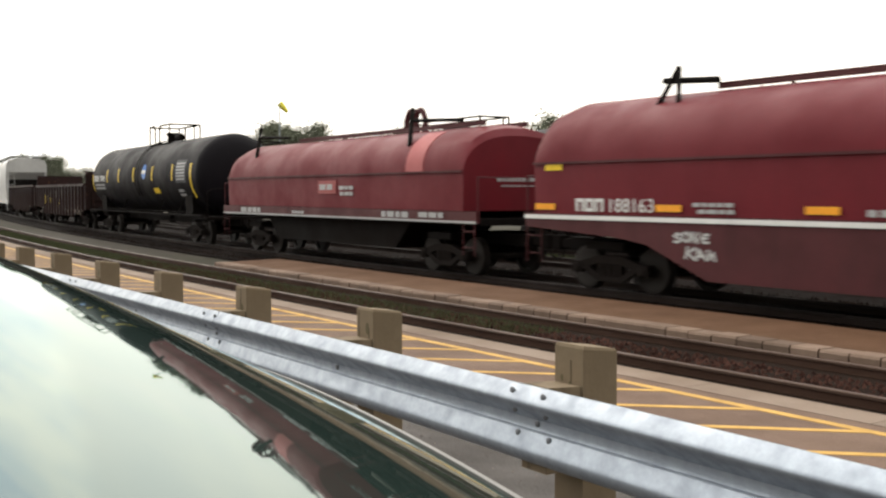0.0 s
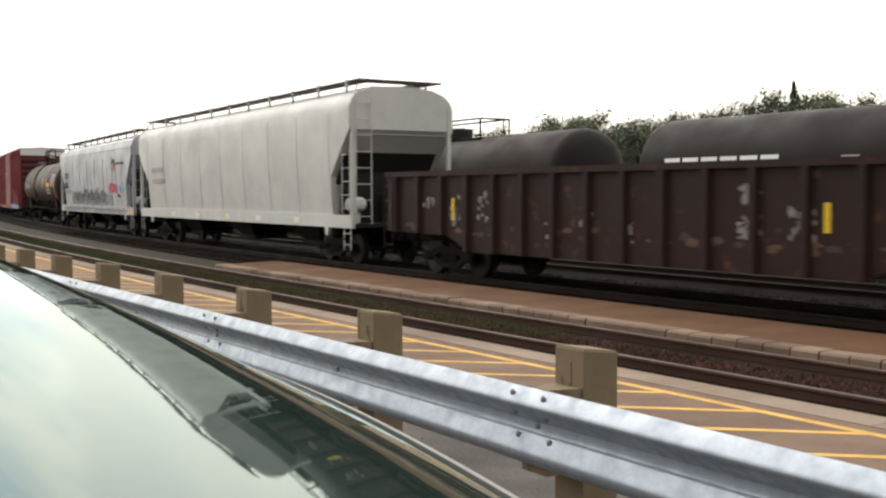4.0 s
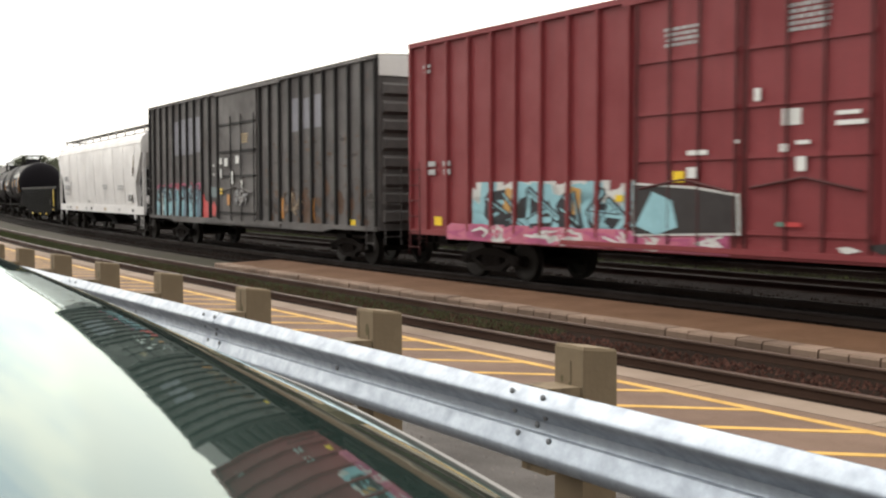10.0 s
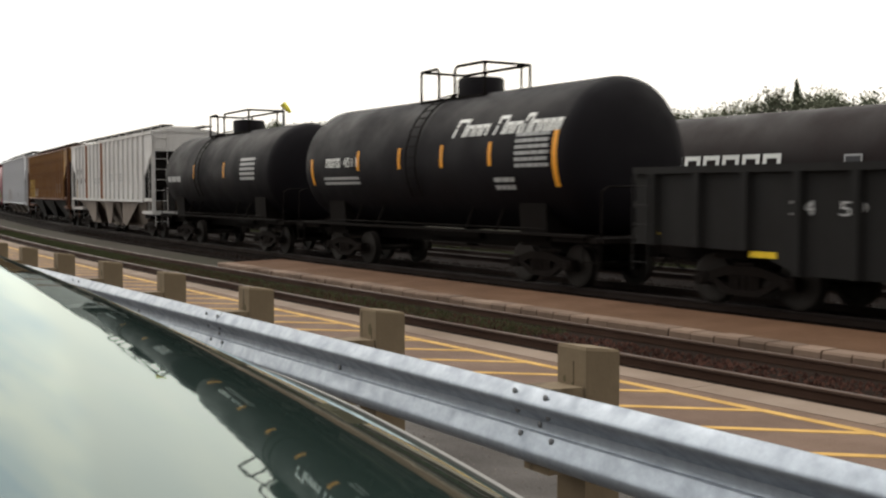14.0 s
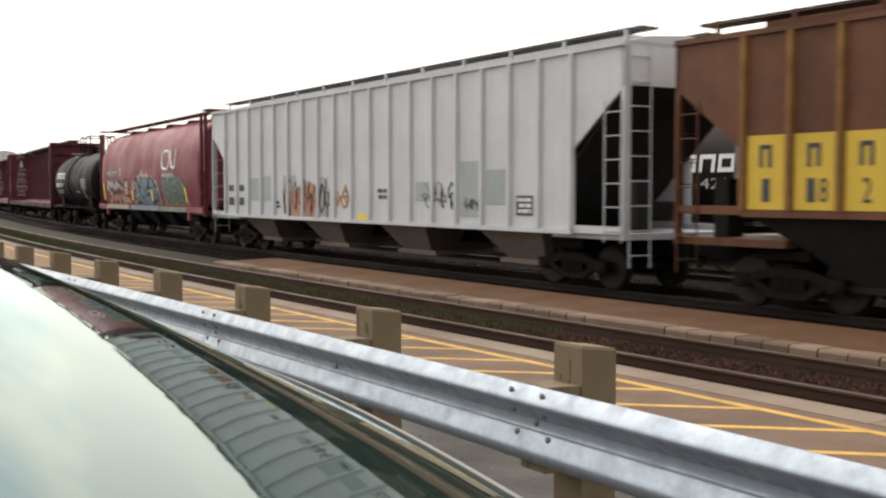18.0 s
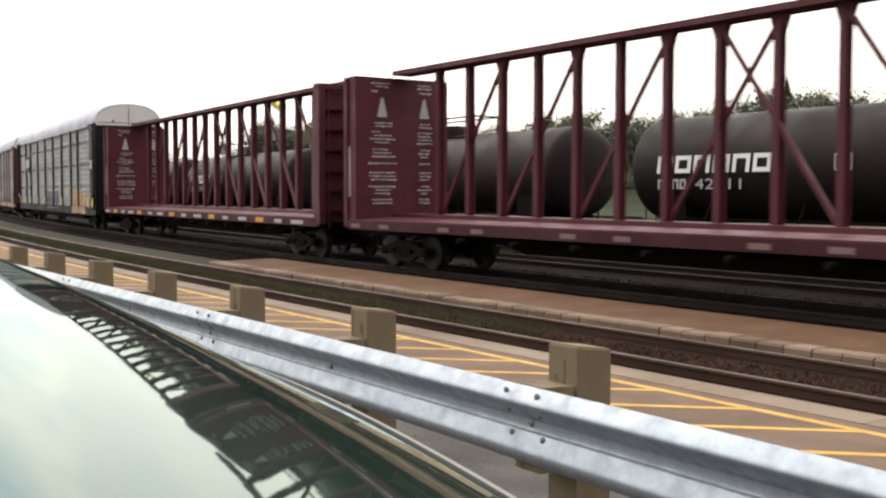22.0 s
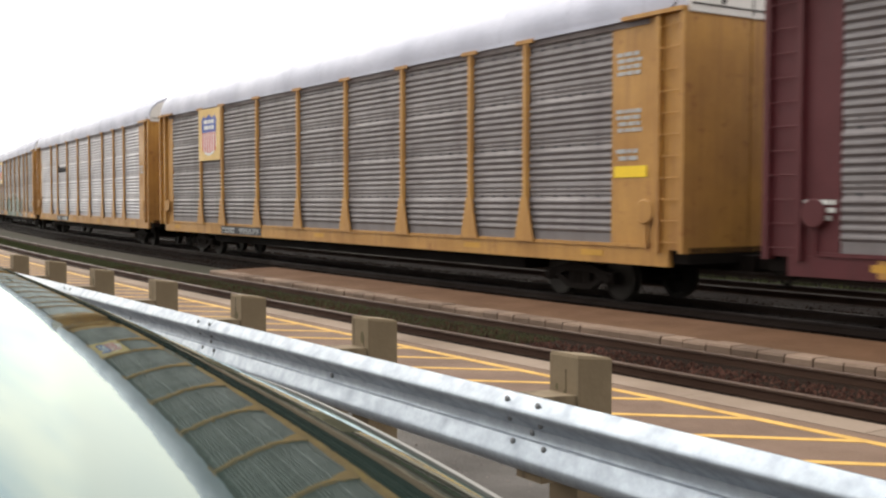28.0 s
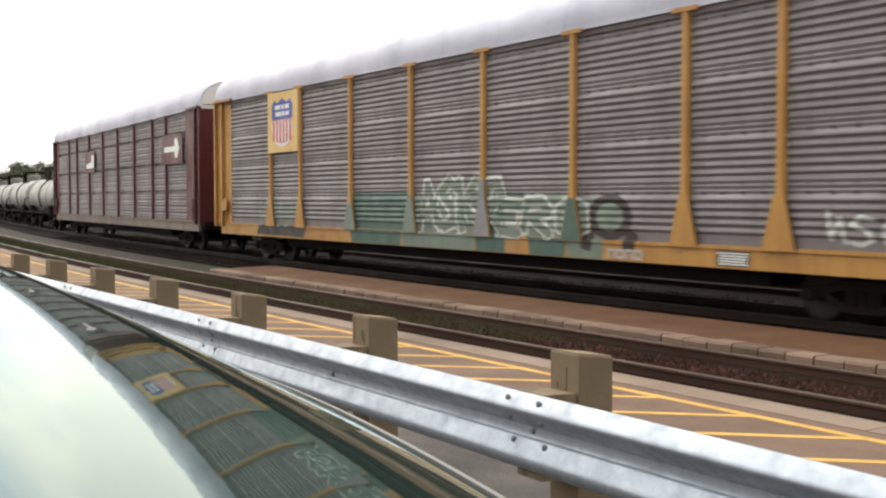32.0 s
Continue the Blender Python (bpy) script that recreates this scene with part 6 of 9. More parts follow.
def hop_marks_cnw(car):
    digits(car, "180061", -7.25, -6.15, 2.22, 0.34, DARKPATCH, -1.572)
    letter_blocks(car, 3, -7.2, -6.0, 2.75, 3.05, DARKPATCH, -1.578)
    graffiti(car, -7.2, -5.9, 1.95, 2.12, spray("blue", "grey", "white"), 12, bulge, 4)
    red = plain("red_shield", (0.44, 0.15, 0.13))
    part("shield", Shape().prism([(4.93, 3.26), (5.51, 3.26), (5.49, 3.12), (5.4, 2.99), (5.22, 2.94), (5.04, 2.99), (4.95, 3.12)], "y", -1.588, -1.575), red, car, "red shield emblem with dark cap")
    part("shield_cap", Shape().prism([(4.93, 3.27), (5.51, 3.27), (5.53, 3.45), (5.38, 3.44), (5.22, 3.52), (5.06, 3.44), (4.91, 3.45)], "y", -1.588, -1.575), DARKPATCH, car)
    digits(car, "BUILDING AMERICA", 5.66, 7.34, 3.23, 0.11, DARKPATCH, bulge(3.28) - 0.008)
    seam = plain("dark_weld_streak", (0.16, 0.155, 0.15), 0.7)
    for x in (-6.9, -4.95, -3.0, -1.04, 0.87, 2.9, 4.8, 6.77):
        zs = np.linspace(2.25, 3.62, 8)
        strip = Shape().loft([[(x - 0.013 + 0.012 * math.sin(4 * z + x), bulge(z) - 0.006, z), (x + 0.013 + 0.012 * math.sin(4 * z + x), bulge(z) - 0.006, z), (x + 0.013, bulge(z) + 0.01, z), (x - 0.013, bulge(z) + 0.01, z)] for z in zs])
        part("weld_seam", strip, seam, car)
    graffiti(car, -5.4, 4.6, 1.36, 1.95, spray("smoke", "smoke", "smoke"), 26, bulge, 11, 0.2)
    graffiti(car, -5.2, 3.2, 1.44, 2.2, spray("coal", "grey", "smoke", "grey"), 21, lambda z: bulge(z) - 0.016, 15, 0.05, ground=False)
    graffiti(car, 3.98, 5.75, 1.98, 2.38, spray("red", "red", "pink"), 22, bulge, 6, 0.16, ground=False)
    graffiti(car, 6.1, 6.97, 2.05, 2.35, spray("blue", "blue", "cyan"), 23, bulge, 2)
    graffiti(car, -8.0, 7.2, 1.05, 1.3, spray("black", "grey", "silver", "grey"), 24, -1.505, 22, 0.07)
    graffiti(car, 7.3, 8.1, 1.12, 1.4, spray("peach", "pink", "white"), 25, -1.507, 2)
    for x in (-8.1, 0.1, 8.5):
        patch(car, "reflector", x - 0.25, x + 0.25, 1.04, 1.2, ORANGE if x > 1 else YELLOW, -1.507)
    patch(car, "data_panel", 5.86, 6.32, 1.7, 1.98, WHITE, bulge(1.84) - 0.02)
    for a in (5.89, 6.11):
        patch(car, "stencil_panel", a, a + 0.18, 1.75, 1.94, DARKPATCH, bulge(1.84) - 0.03)


def hop_marks_white(car):
    for x0, x1, z0, z1 in ((-7.84, -6.94, 2.57, 2.82), (-7.84, -6.43, 2.11, 2.36)):
        patch(car, "dark_patch", x0, x1, z0, z1, plain("grey_patch", (0.22, 0.22, 0.23)), -1.575)
    stencils(car, [(-7.78, -6.5, 1.82, 1.95, 2), (-6.2, -5.9, 2.3, 2.5, 2), (2.0, 3.0, 2.1, 2.3, 2), (5.2, 6.3, 2.05, 2.25, 2), (-1.5, -0.8, 1.45, 1.55, 1)], GREYSTENCIL, -1.57)
    patch(car, "data_panel", 7.12, 7.78, 1.52, 1.88, WHITE, -1.525)
    patch(car, "data_panel", 7.15, 7.75, 1.56, 1.84, DARKPATCH, -1.533)
    stencils(car, [(7.35, 7.7, 1.6, 1.8, 3)], GREYSTENCIL, -1.541)
    part("rust_mark", Shape().prism([(8.02, 3.0), (8.34, 3.05), (8.26, 2.78), (8.12, 2.6)], "y", -1.582, -1.57), SPRAY["brown"], car)
    part("rust_mark", Shape().prism([(8.12, 3.05), (8.3, 3.08), (8.34, 3.5), (8.28, 3.5)], "y", -1.582, -1.57), SPRAY["cream"], car)
    for i, x in enumerate((-7.7, -6.8, -5.0, -2.5, -1.2, 2.0, 5.0, 7.6)):
        patch(car, "stencil_panel", x, x + 0.4, 1.1, 1.22, (GREYSTENCIL, DARKPATCH, SPRAY["tan"])[i % 3], -1.505)


# ---- covered hoppers with ribbed flat sides ----
RIBWHITE = paint("weathered_white_hopper", (0.60, 0.585, 0.575), 0.55, dirt=(0.32, 0.29, 0.275), amount=0.35, streak=0.35, gloss=0.3)
RIBBROWN = paint("rust_brown_hopper", (0.135, 0.050, 0.021), 0.6, dirt=(0.052, 0.022, 0.014), amount=0.75, streak=0.6, rust=0.3, gloss=0.3)
RIBGREY = paint("light_grey_hopper", (0.54, 0.545, 0.575), 0.55, dirt=(0.33, 0.325, 0.335), amount=0.35, streak=0.3, gloss=0.3)
RUSTBLEED = paint("rust_bleeding_through_white", (0.50, 0.415, 0.345), 0.7, dirt=(0.40, 0.25, 0.16), amount=0.7, streak=0.7)
BAYGREY = paint("dusty_brown_grey_bay", (0.21, 0.172, 0.146), 0.8, dirt=(0.11, 0.09, 0.077), amount=0.5)
RUSTRIB = paint("rusted_rib", (0.265, 0.098, 0.042), 0.8, dirt=(0.15, 0.055, 0.032), amount=0.7, streak=0.6)
RIBTAN = paint("faded_tan_rib", (0.25, 0.125, 0.036), 0.65, dirt=(0.10, 0.042, 0.02), amount=0.9, streak=0.4, big=1.6)
OCHRE = paint("old_yellow_paint", (0.29, 0.145, 0.022), 0.65, dirt=(0.085, 0.032, 0.016), amount=0.95, streak=0.6, gloss=0.3)


def ribbed_hopper(s16, h, zb, zt, shell, label, ribs, rib_mat, marks, bays=4, cap=None, bay_mat=None):
    car = freight("covered_hopper", label, "hopper car")
    side = [(-h, zt), (h, zt), (h, zt - 0.75), (h - 1.45, zt - 1.85), (h - 1.45, zb), (-h + 1.45, zb), (-h + 1.45, zt - 1.85), (-h, zt - 0.75)]
    for y in (-1, 1):
        part("side", Shape().prism(side, "y", y * 1.5, y * 1.44), shell, car)
        part("bottom_flange", Shape().box(-h + 1.45, h - 1.45, y * 1.5 - 0.05, y * 1.5 + 0.05, zb - 0.05, zb + 0.05), shell, car)
        part("top_chord", Shape().box(-h, h, y * 1.5 - 0.05, y * 1.5 + 0.05, zt - 0.05, zt + 0.04), shell, car)
    full = Shape().prism([(-0.07, 0), (-0.045, -0.08), (0.045, -0.08), (0.07, 0)], "z", zb + 0.05, zt - 0.05)
    me, rusty = solid("rib", full, rib_mat), solid("rib", full, RUSTRIB)
    for i, x in enumerate(np.linspace(-h + (1.47 if ribs != 19 else 1.35), h - 1.47, ribs)):
        mesh = rusty if marks == "aex" and i in (3, 7) else me
        piece("rib", mesh, car, pose(float(x), -1.5, 0))
        piece("rib", me, car, pose(float(x), 1.5, 0, 0, 0, 180))
    part("roof", Shape().prism([(-1.5, zt), (-0.9, zt + 0.16), (0, zt + 0.22), (0.9, zt + 0.16), (1.5, zt), (1.5, zt - 0.04), (-1.5, zt - 0.04)], "x", -h, h), shell, car)
    each("running_board", Shape().box(-h + 0.1, h - 0.1, -1.05, -0.6, zt + 0.3, zt + 0.35).box(-h + 0.1, h - 0.1, 0.6, 1.05, zt + 0.3, zt + 0.35), WALKWAY, car)
    stand = solid("board_support", Shape().box(-0.03, 0.03, -1.06, -1.0, zt + 0.1, zt + 0.36), shell)
    for x in np.linspace(-h + 0.5, h - 0.5, 12):
        piece("board_support", stand, car, pose(float(x), 0, 0))
    part("hatch_trough", Shape().box(-h + 1, h - 1, -0.45, 0.45, zt + 0.18, zt + 0.34), shell, car)
    n = bays
    w = (2 * h - 2.9) / n
    slim = 0.24 * w if marks == "nokx" else 0.02
    for i in range(n):
        x0 = -h + 1.45 + i * w
        hop = Shape()
        hop.loft([[(x0 + slim, -1.42, zb), (x0 + w - slim, -1.42, zb), (x0 + w - slim, 1.42, zb), (x0 + slim, 1.42, zb)],
                  [(x0 + w * 0.36, -0.9, 0.45), (x0 + w * 0.64, -0.9, 0.45), (x0 + w * 0.64, 0.9, 0.45), (x0 + w * 0.36, 0.9, 0.45)]])
        hop.box(x0 + w * 0.3, x0 + w * 0.7, -0.95, 0.95, 0.36, 0.46)
        part("discharge_bay", hop, bay_mat or shell, car)
    for k in (-1, 1):
        part("end_sheet", Shape().box(min(k * h, k * (h - 0.05)), max(k * h, k * (h - 0.05)), -1.46, 1.46, zt - 0.75, zt + 0.05), cap or shell, car)
        part("slope_sheet", Shape().loft([[(k * h, -1.43, zt - 0.75), (k * h, 1.43, zt - 0.75), (k * (h - 0.05), 1.43, zt - 0.75), (k * (h - 0.05), -1.43, zt - 0.75)],
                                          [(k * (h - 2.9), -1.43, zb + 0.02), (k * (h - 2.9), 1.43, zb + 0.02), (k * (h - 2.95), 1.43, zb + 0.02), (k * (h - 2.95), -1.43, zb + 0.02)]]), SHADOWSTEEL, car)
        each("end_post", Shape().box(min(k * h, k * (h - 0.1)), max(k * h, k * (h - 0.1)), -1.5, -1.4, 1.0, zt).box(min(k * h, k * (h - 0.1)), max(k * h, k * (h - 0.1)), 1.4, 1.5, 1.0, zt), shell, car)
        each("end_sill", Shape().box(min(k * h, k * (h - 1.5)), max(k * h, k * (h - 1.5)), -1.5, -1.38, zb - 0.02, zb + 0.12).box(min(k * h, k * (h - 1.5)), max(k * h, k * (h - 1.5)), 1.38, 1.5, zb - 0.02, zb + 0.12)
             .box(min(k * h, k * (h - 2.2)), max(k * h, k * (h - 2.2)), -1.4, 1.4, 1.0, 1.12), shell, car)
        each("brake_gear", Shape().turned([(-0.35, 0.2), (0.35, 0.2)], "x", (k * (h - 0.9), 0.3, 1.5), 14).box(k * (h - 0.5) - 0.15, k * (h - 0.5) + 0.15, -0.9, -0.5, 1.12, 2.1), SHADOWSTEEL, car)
        ladder(car, -1.52, "x", sorted((k * (h - 0.06), k * (h - 0.52))), 0.95, zt - 1.0, shell, 6)
        ladder(car, k * (h + 0.03), "y", (-1.4, -0.9), 0.5, zt, shell, 9)
    MARKS[marks](car, h, zb, zt)
    running_gear(car, h - 2.0, h + 0.35, s16)


def marks_aex(car, h, zb, zt):
    for x, ch in ((-7.12, "1"), (-6.86, "4"), (-6.2, "1"), (-5.94, "4"), (-5.2, "4")):
        digits(car, ch, x, x + 0.2, 2.36, 0.27, DARKPATCH, -1.515)
    for x in (-7.12, -6.86, -6.2):
        letter_blocks(car, 1, x, x + 0.22, 2.86, 3.12, DARKPATCH, -1.51)
    stencils(car, [(-4.1, -3.7, 2.5, 3.0, 5), (-3.0, -2.1, 2.35, 2.6, 2), (-1.9, -1.4, 2.35, 2.6, 2), (0.7, 1.6, 2.4, 2.75, 3), (2.3, 3.3, 2.4, 2.75, 3)], GREYSTENCIL, -1.508)
    for poly in ([(-6.1, zb), (-2.9, zb), (-2.9, 0.55), (-3.7, 0.42)], [(-1.1, zb), (1.1, zb), (0.55, 0.45), (-0.1, 0.45)], [(6.1, zb), (2.9, zb), (2.9, 0.55), (3.7, 0.42)]):
        part("bay_plate", Shape().prism(poly, "y", -1.40, -1.36), BAYGREY, car)
    patch(car, "rust_panel", -7.3, -7.05, 1.6, 2.6, SPRAY["tan"], -1.51)
    patch(car, "rust_panel", -3.92, -3.76, 1.6, 2.15, SPRAY["ochre"], -1.51)
    # rust bleeding from two ribs over the panels beside them
    for x in (-4.58, -0.92):
        for dx, w, mat in ((0.0, 0.16, RUSTBLEED), (0.12, 0.07, RUSTBLEED), (-0.11, 0.05, RUSTBLEED)):
            for i, z0 in enumerate(np.arange(zb + 0.06, zt - 0.3, 0.42)):
                q = w * (1.0 + 0.25 * math.sin(3.1 * i + x))
                u = x + dx + 0.02 * math.sin(2.3 * i)
                patch(car, "rust_bleed", u - q, u + q, float(z0), float(z0) + 0.42, mat, -1.5012 - 0.0004 * (i % 2) - 0.001 * abs(dx))
        blotches(car, 8, (x - 0.3, x + 0.3), (zb + 0.06, zb + 0.3), (0.05, 0.16), [RUSTBLEED], int(x * 100), -1.5035, 0.5)


def marks_brown(car, h, zb, zt):
    part("faded_end_panel", Shape().prism([(h - 1.36, zt - 0.07), (h - 0.12, zt - 0.07), (h - 0.12, zt - 0.82), (h - 1.36, zt - 1.78)], "y", -1.512, -1.5), OCHRE, car, "old yellow panel under brown paint")
    for x0, x1 in ((-7.41, -6.69), (-6.53, -5.81), (-5.65, -4.93)):
        patch(car, "number_panel", x0, x1, 1.6, 2.75, plain("yellow_panel", (0.62, 0.42, 0.06)), -1.506)
    for (x, z, ch) in ((-6.3, 1.72, "1"), (-6.08, 1.72, "8"), (-5.36, 1.72, "2"), (-7.12, 1.72, "1")):
        digits(car, ch, x, x + 0.15, z, 0.36, DARKPATCH, -1.518)
    for x in (-7.2, -6.32, -5.44):
        letter_blocks(car, 1, x, x + 0.28, 2.25, 2.6, DARKPATCH, -1.516)
    for x0 in (-4.72, -3.84):
        patch(car, "data_panel", x0, x0 + 0.55, 1.65, 2.15, WHITE, -1.506)
        stencils(car, [(x0 + 0.05, x0 + 0.5, 1.95, 2.1, 2)], GREYSTENCIL, -1.516)
    for x0 in (4.3, 5.35):
        part("chalk_frame", Shape().box(x0, x0 + 0.62, -1.51, -1.5, 1.9, 1.93).box(x0, x0 + 0.62, -1.51, -1.5, 2.37, 2.4).box(x0, x0 + 0.03, -1.51, -1.5, 1.9, 2.4).box(x0 + 0.59, x0 + 0.62, -1.51, -1.5, 1.9, 2.4), GREYSTENCIL, car)
    stencils(car, [(6.3, 6.75, 2.3, 3.0, 5)], SPRAY["rust"], -1.508)


def marks_nokx(car, h, zb, zt):
    stencils(car, [(-8.85, -8.35, 1.9, 2.1, 1), (-7.95, -7.5, 1.9, 2.1, 1), (-8.85, -8.4, 1.45, 1.7, 1), (-7.95, -7.55, 1.45, 1.7, 1), (-5.0, -4.7, 1.4, 1.6, 2), (1.3, 1.9, 1.7, 1.95, 2)], DARKPATCH, -1.508)
    grey_repaint = plain("grey_repaint", (0.34, 0.37, 0.37))
    for x0, x1, z0, z1 in ((-7.24, -6.3, 1.6, 2.3), (-6.2, -5.43, 1.6, 2.35), (-4.5, -3.6, 1.6, 2.35), (3.19, 4.15, 1.66, 2.11), (5.09, 5.99, 1.34, 2.54), (6.1, 6.9, 1.62, 2.34)):
        patch(car, "repaint_patch", x0, x1, z0, z1, grey_repaint, -1.504)
    spray_area(car, [(-2.3, 1.2), (-1.45, 1.2), (-1.42, 1.95), (-1.6, 2.22), (-1.9, 2.3), (-2.2, 2.2)], grey_repaint, -1.5035)
    spray_area(car, [(-4.2, 1.16), (-2.2, 1.16), (-2.15, 1.9), (-2.45, 2.12), (-2.8, 2.0), (-3.2, 2.16), (-3.5, 1.95), (-4.1, 1.98), (-4.45, 1.8)], SPRAY["blush"], -1.504)
    graffiti(car, -4.4, -2.0, 1.16, 2.15, spray("salmon", "peach", "blush", "salmon"), 31, -1.507, 7, 0.09, 0, False)
    graffiti(car, -4.5, -1.4, 1.2, 2.3, spray("coal", "salmon", "coal"), 131, -1.518, 9, 0.028, 0, False)
    graffiti(car, -1.2, -0.25, 1.4, 2.05, spray("ochre", "peach", "ochre"), 32, -1.504, 2, 0.05, 0, False)
    graffiti(car, 3.45, 4.9, 1.5, 2.1, spray("coal", "grey", "coal"), 33, -1.508, 4, 0.03, 0, False)
    graffiti(car, 5.24, 5.91, 1.47, 1.74, spray("coal", "grey", "coal"), 34, -1.508, 3, 0.05, 0, False)
    patch(car, "reflector", 0.2, 0.75, 1.14, 1.3, YELLOW, -1.506)
    patch(car, "data_panel", 7.2, 7.75, 1.4, 1.8, DARKPATCH, -1.506)
    stencils(car, [(7.25, 7.7, 1.45, 1.75, 3)], WHITE, -1.516)


MARKS = {"aex": marks_aex, "brown": marks_brown, "nokx": marks_nokx}

# ---- round-sided hopper ----
CYLRED = paint("dusty_maroon_red_hopper", (0.215, 0.045, 0.062), 0.55, dirt=(0.13, 0.030, 0.040), amount=0.4, streak=0.3, bump=0.03, gloss=0.3)
CYLDARK = paint("dark_maroon_frame", (0.13, 0.020, 0.026), 0.6, dirt=(0.06, 0.014, 0.014), amount=0.5, gloss=0.3)


def round_hopper(s16):
    car = freight("covered_hopper", "maroon round-sided hopper car with silver and gold graffiti", "hopper car")
    h = 8.1
    half = [(-1.34, 1.32), (-1.5, 1.9), (-1.56, 2.5), (-1.555, 2.8), (-1.54, 3.15), (-1.49, 3.5), (-1.40, 3.8), (-1.26, 4.08), (-1.06, 4.3), (-0.8, 4.46), (-0.5, 4.55), (-0.2, 4.59), (0, 4.6)]
    sec = half + [(-y, z) for y, z in half[-2::-1]]
    rings = []
    for x, k in ((-h + 0.55, 0.93), (-h + 0.62, 0.965), (-h + 0.85, 0.99), (-h + 1.3, 1.0), (h - 1.3, 1.0), (h - 0.85, 0.99), (h - 0.62, 0.965), (h - 0.55, 0.93)):
        rings.append([(x, y * k, 2.85 + (z - 2.85) * k) for y, z in sec])
    part("body", Shape().loft(rings), CYLRED, car, angle=28)
    for y in (-1.46, 1.46):
        part("side_sill", Shape().box(-h, h, y - 0.07, y + 0.07, 1.12, 1.32), CYLRED, car)
    for k in (-1, 1):
        for y in (-1.4, 1.4):
            each("end_post", Shape().box(k * h - 0.05, k * h + 0.05, y - 0.06, y + 0.06, 1.0, 4.6).box(k * (h - 0.5) - 0.04, k * (h - 0.5) + 0.04, y - 0.05, y + 0.05, 1.2, 4.6), CYLDARK, car)
        part("slope_sheet", Shape().loft([[(k * (h - 0.9), -1.3, 3.4), (k * (h - 0.9), 1.3, 3.4), (k * (h - 0.95), 1.3, 3.4), (k * (h - 0.95), -1.3, 3.4)],
                                          [(k * (h - 2.3), -1.2, 1.3), (k * (h - 2.3), 1.2, 1.3), (k * (h - 2.35), 1.2, 1.3), (k * (h - 2.35), -1.2, 1.3)]]), CYLDARK, car)
        part("end_deck", Shape().box(min(k * h, k * (h - 1.6)), max(k * h, k * (h - 1.6)), -1.4, 1.4, 1.05, 1.15), CYLDARK, car)
        ladder(car, k * (h + 0.06), "y", (-1.36, -0.9), 1.0, 4.5, CYLDARK, 9, 0.011)
        ladder(car, -1.47, "x", sorted((k * h, k * (h - 0.5))), 1.1, 2.6, CYLDARK, 3, 0.011)
        part("jacking_pad", Shape().box(k * 6.4 - 0.1, k * 6.4 + 0.1, -1.53, -1.42, 0.85, 1.12), CYLRED, car)
    each("running_board", Shape().box(-h - 0.1, h + 0.1, -0.95, -0.45, 4.72, 4.78).box(-h - 0.1, h + 0.1, 0.45, 0.95, 4.72, 4.78), CYLDARK, car)
    for x in (-h, h):
        part("end_board", Shape().box(x - 0.35, x + 0.35, -1.42, 1.42, 4.7, 4.76), CYLDARK, car)
    for x in np.linspace(-6, 6, 5):
        part("hatch", Shape().turned([(4.35, 0.5), (4.46, 0.5), (4.5, 0.42)], "z", (float(x), 0, 0.2), 20), CYLDARK, car)
    for x in (-3.9, -1.3, 1.3, 3.9):
        bays = Shape()
        bays.loft([[(x - 1.25, -1.25, 1.35), (x + 1.25, -1.25, 1.35), (x + 1.25, 1.25, 1.35), (x - 1.25, 1.25, 1.35)], [(x - 0.4, -0.5, 0.5), (x + 0.4, -0.5, 0.5), (x + 0.4, 0.5, 0.5), (x - 0.4, 0.5, 0.5)]])
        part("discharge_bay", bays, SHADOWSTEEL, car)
    digits(car, "368900", -5.3, -4.3, 2.62, 0.17, GREYSTENCIL, -1.572)
    letter_blocks(car, 4, -6.2, -5.45, 2.62, 2.79, GREYSTENCIL, -1.572)
    # company mark as one bent white band
    band = Shape()
    zig = [(3.85, 3.42), (3.3, 3.42), (3.08, 3.3), (3.04, 3.0), (3.14, 2.8), (3.4, 2.74), (3.8, 2.74), (3.98, 2.86), (4.02, 3.42), (4.42, 2.78), (4.78, 2.78), (4.82, 3.46)]
    for (xa, za), (xb, zb) in zip(zig, zig[1:]):
        ya, yb = (-1.575 + max(0, z - 3.0) ** 2 * 0.33 for z in (za, zb))
        band.tube((xa, ya + 0.045, za), (xb, yb + 0.045, zb), 0.068, 8)
    part("company_mark", band, WHITE, car, "bent white band emblem")
    stencils(car, [(3.1, 4.6, 2.45, 2.58, 1), (-3.9, -3.5, 2.6, 2.9, 4)], GREYSTENCIL, -1.575)
    def curve(z):
        return float(np.interp(z, [q[1] for q in half], [q[0] for q in half])) - 0.002

    graffiti(car, -6.4, -2.5, 1.36, 2.42, spray("black", "silver", "white", "peach"), 41, curve, [0, 1, 1, 6, 3], 0.2, 3)
    side = [(curve(z), z) for z in np.linspace(1.33, 3.0, 18)]
    crown = [(-1.85, 1.95), (-1.7, 2.35), (-1.45, 2.28), (-1.25, 2.5), (-0.95, 2.42), (-0.72, 2.58), (-0.4, 2.55), (-0.1, 2.8), (0.3, 2.55), (0.75, 2.66), (1.1, 2.45), (1.5, 2.55), (1.75, 2.3), (2.1, 2.36), (2.4, 1.95)]
    for (ua, va), (ub, vb) in zip(crown, crown[1:]):
        spray_area(car, [(ua, 1.36), (ub + 0.004, 1.36), (ub + 0.004, vb), (ua, va)], SPRAY["cream"], side, 0.003)
    graffiti(car, -1.6, 2.2, 1.36, 2.42, spray("black", "slate", "silver", "slate"), 42, lambda z: curve(z) - 0.006, [4, 3, 4], 0.21, 0, False)
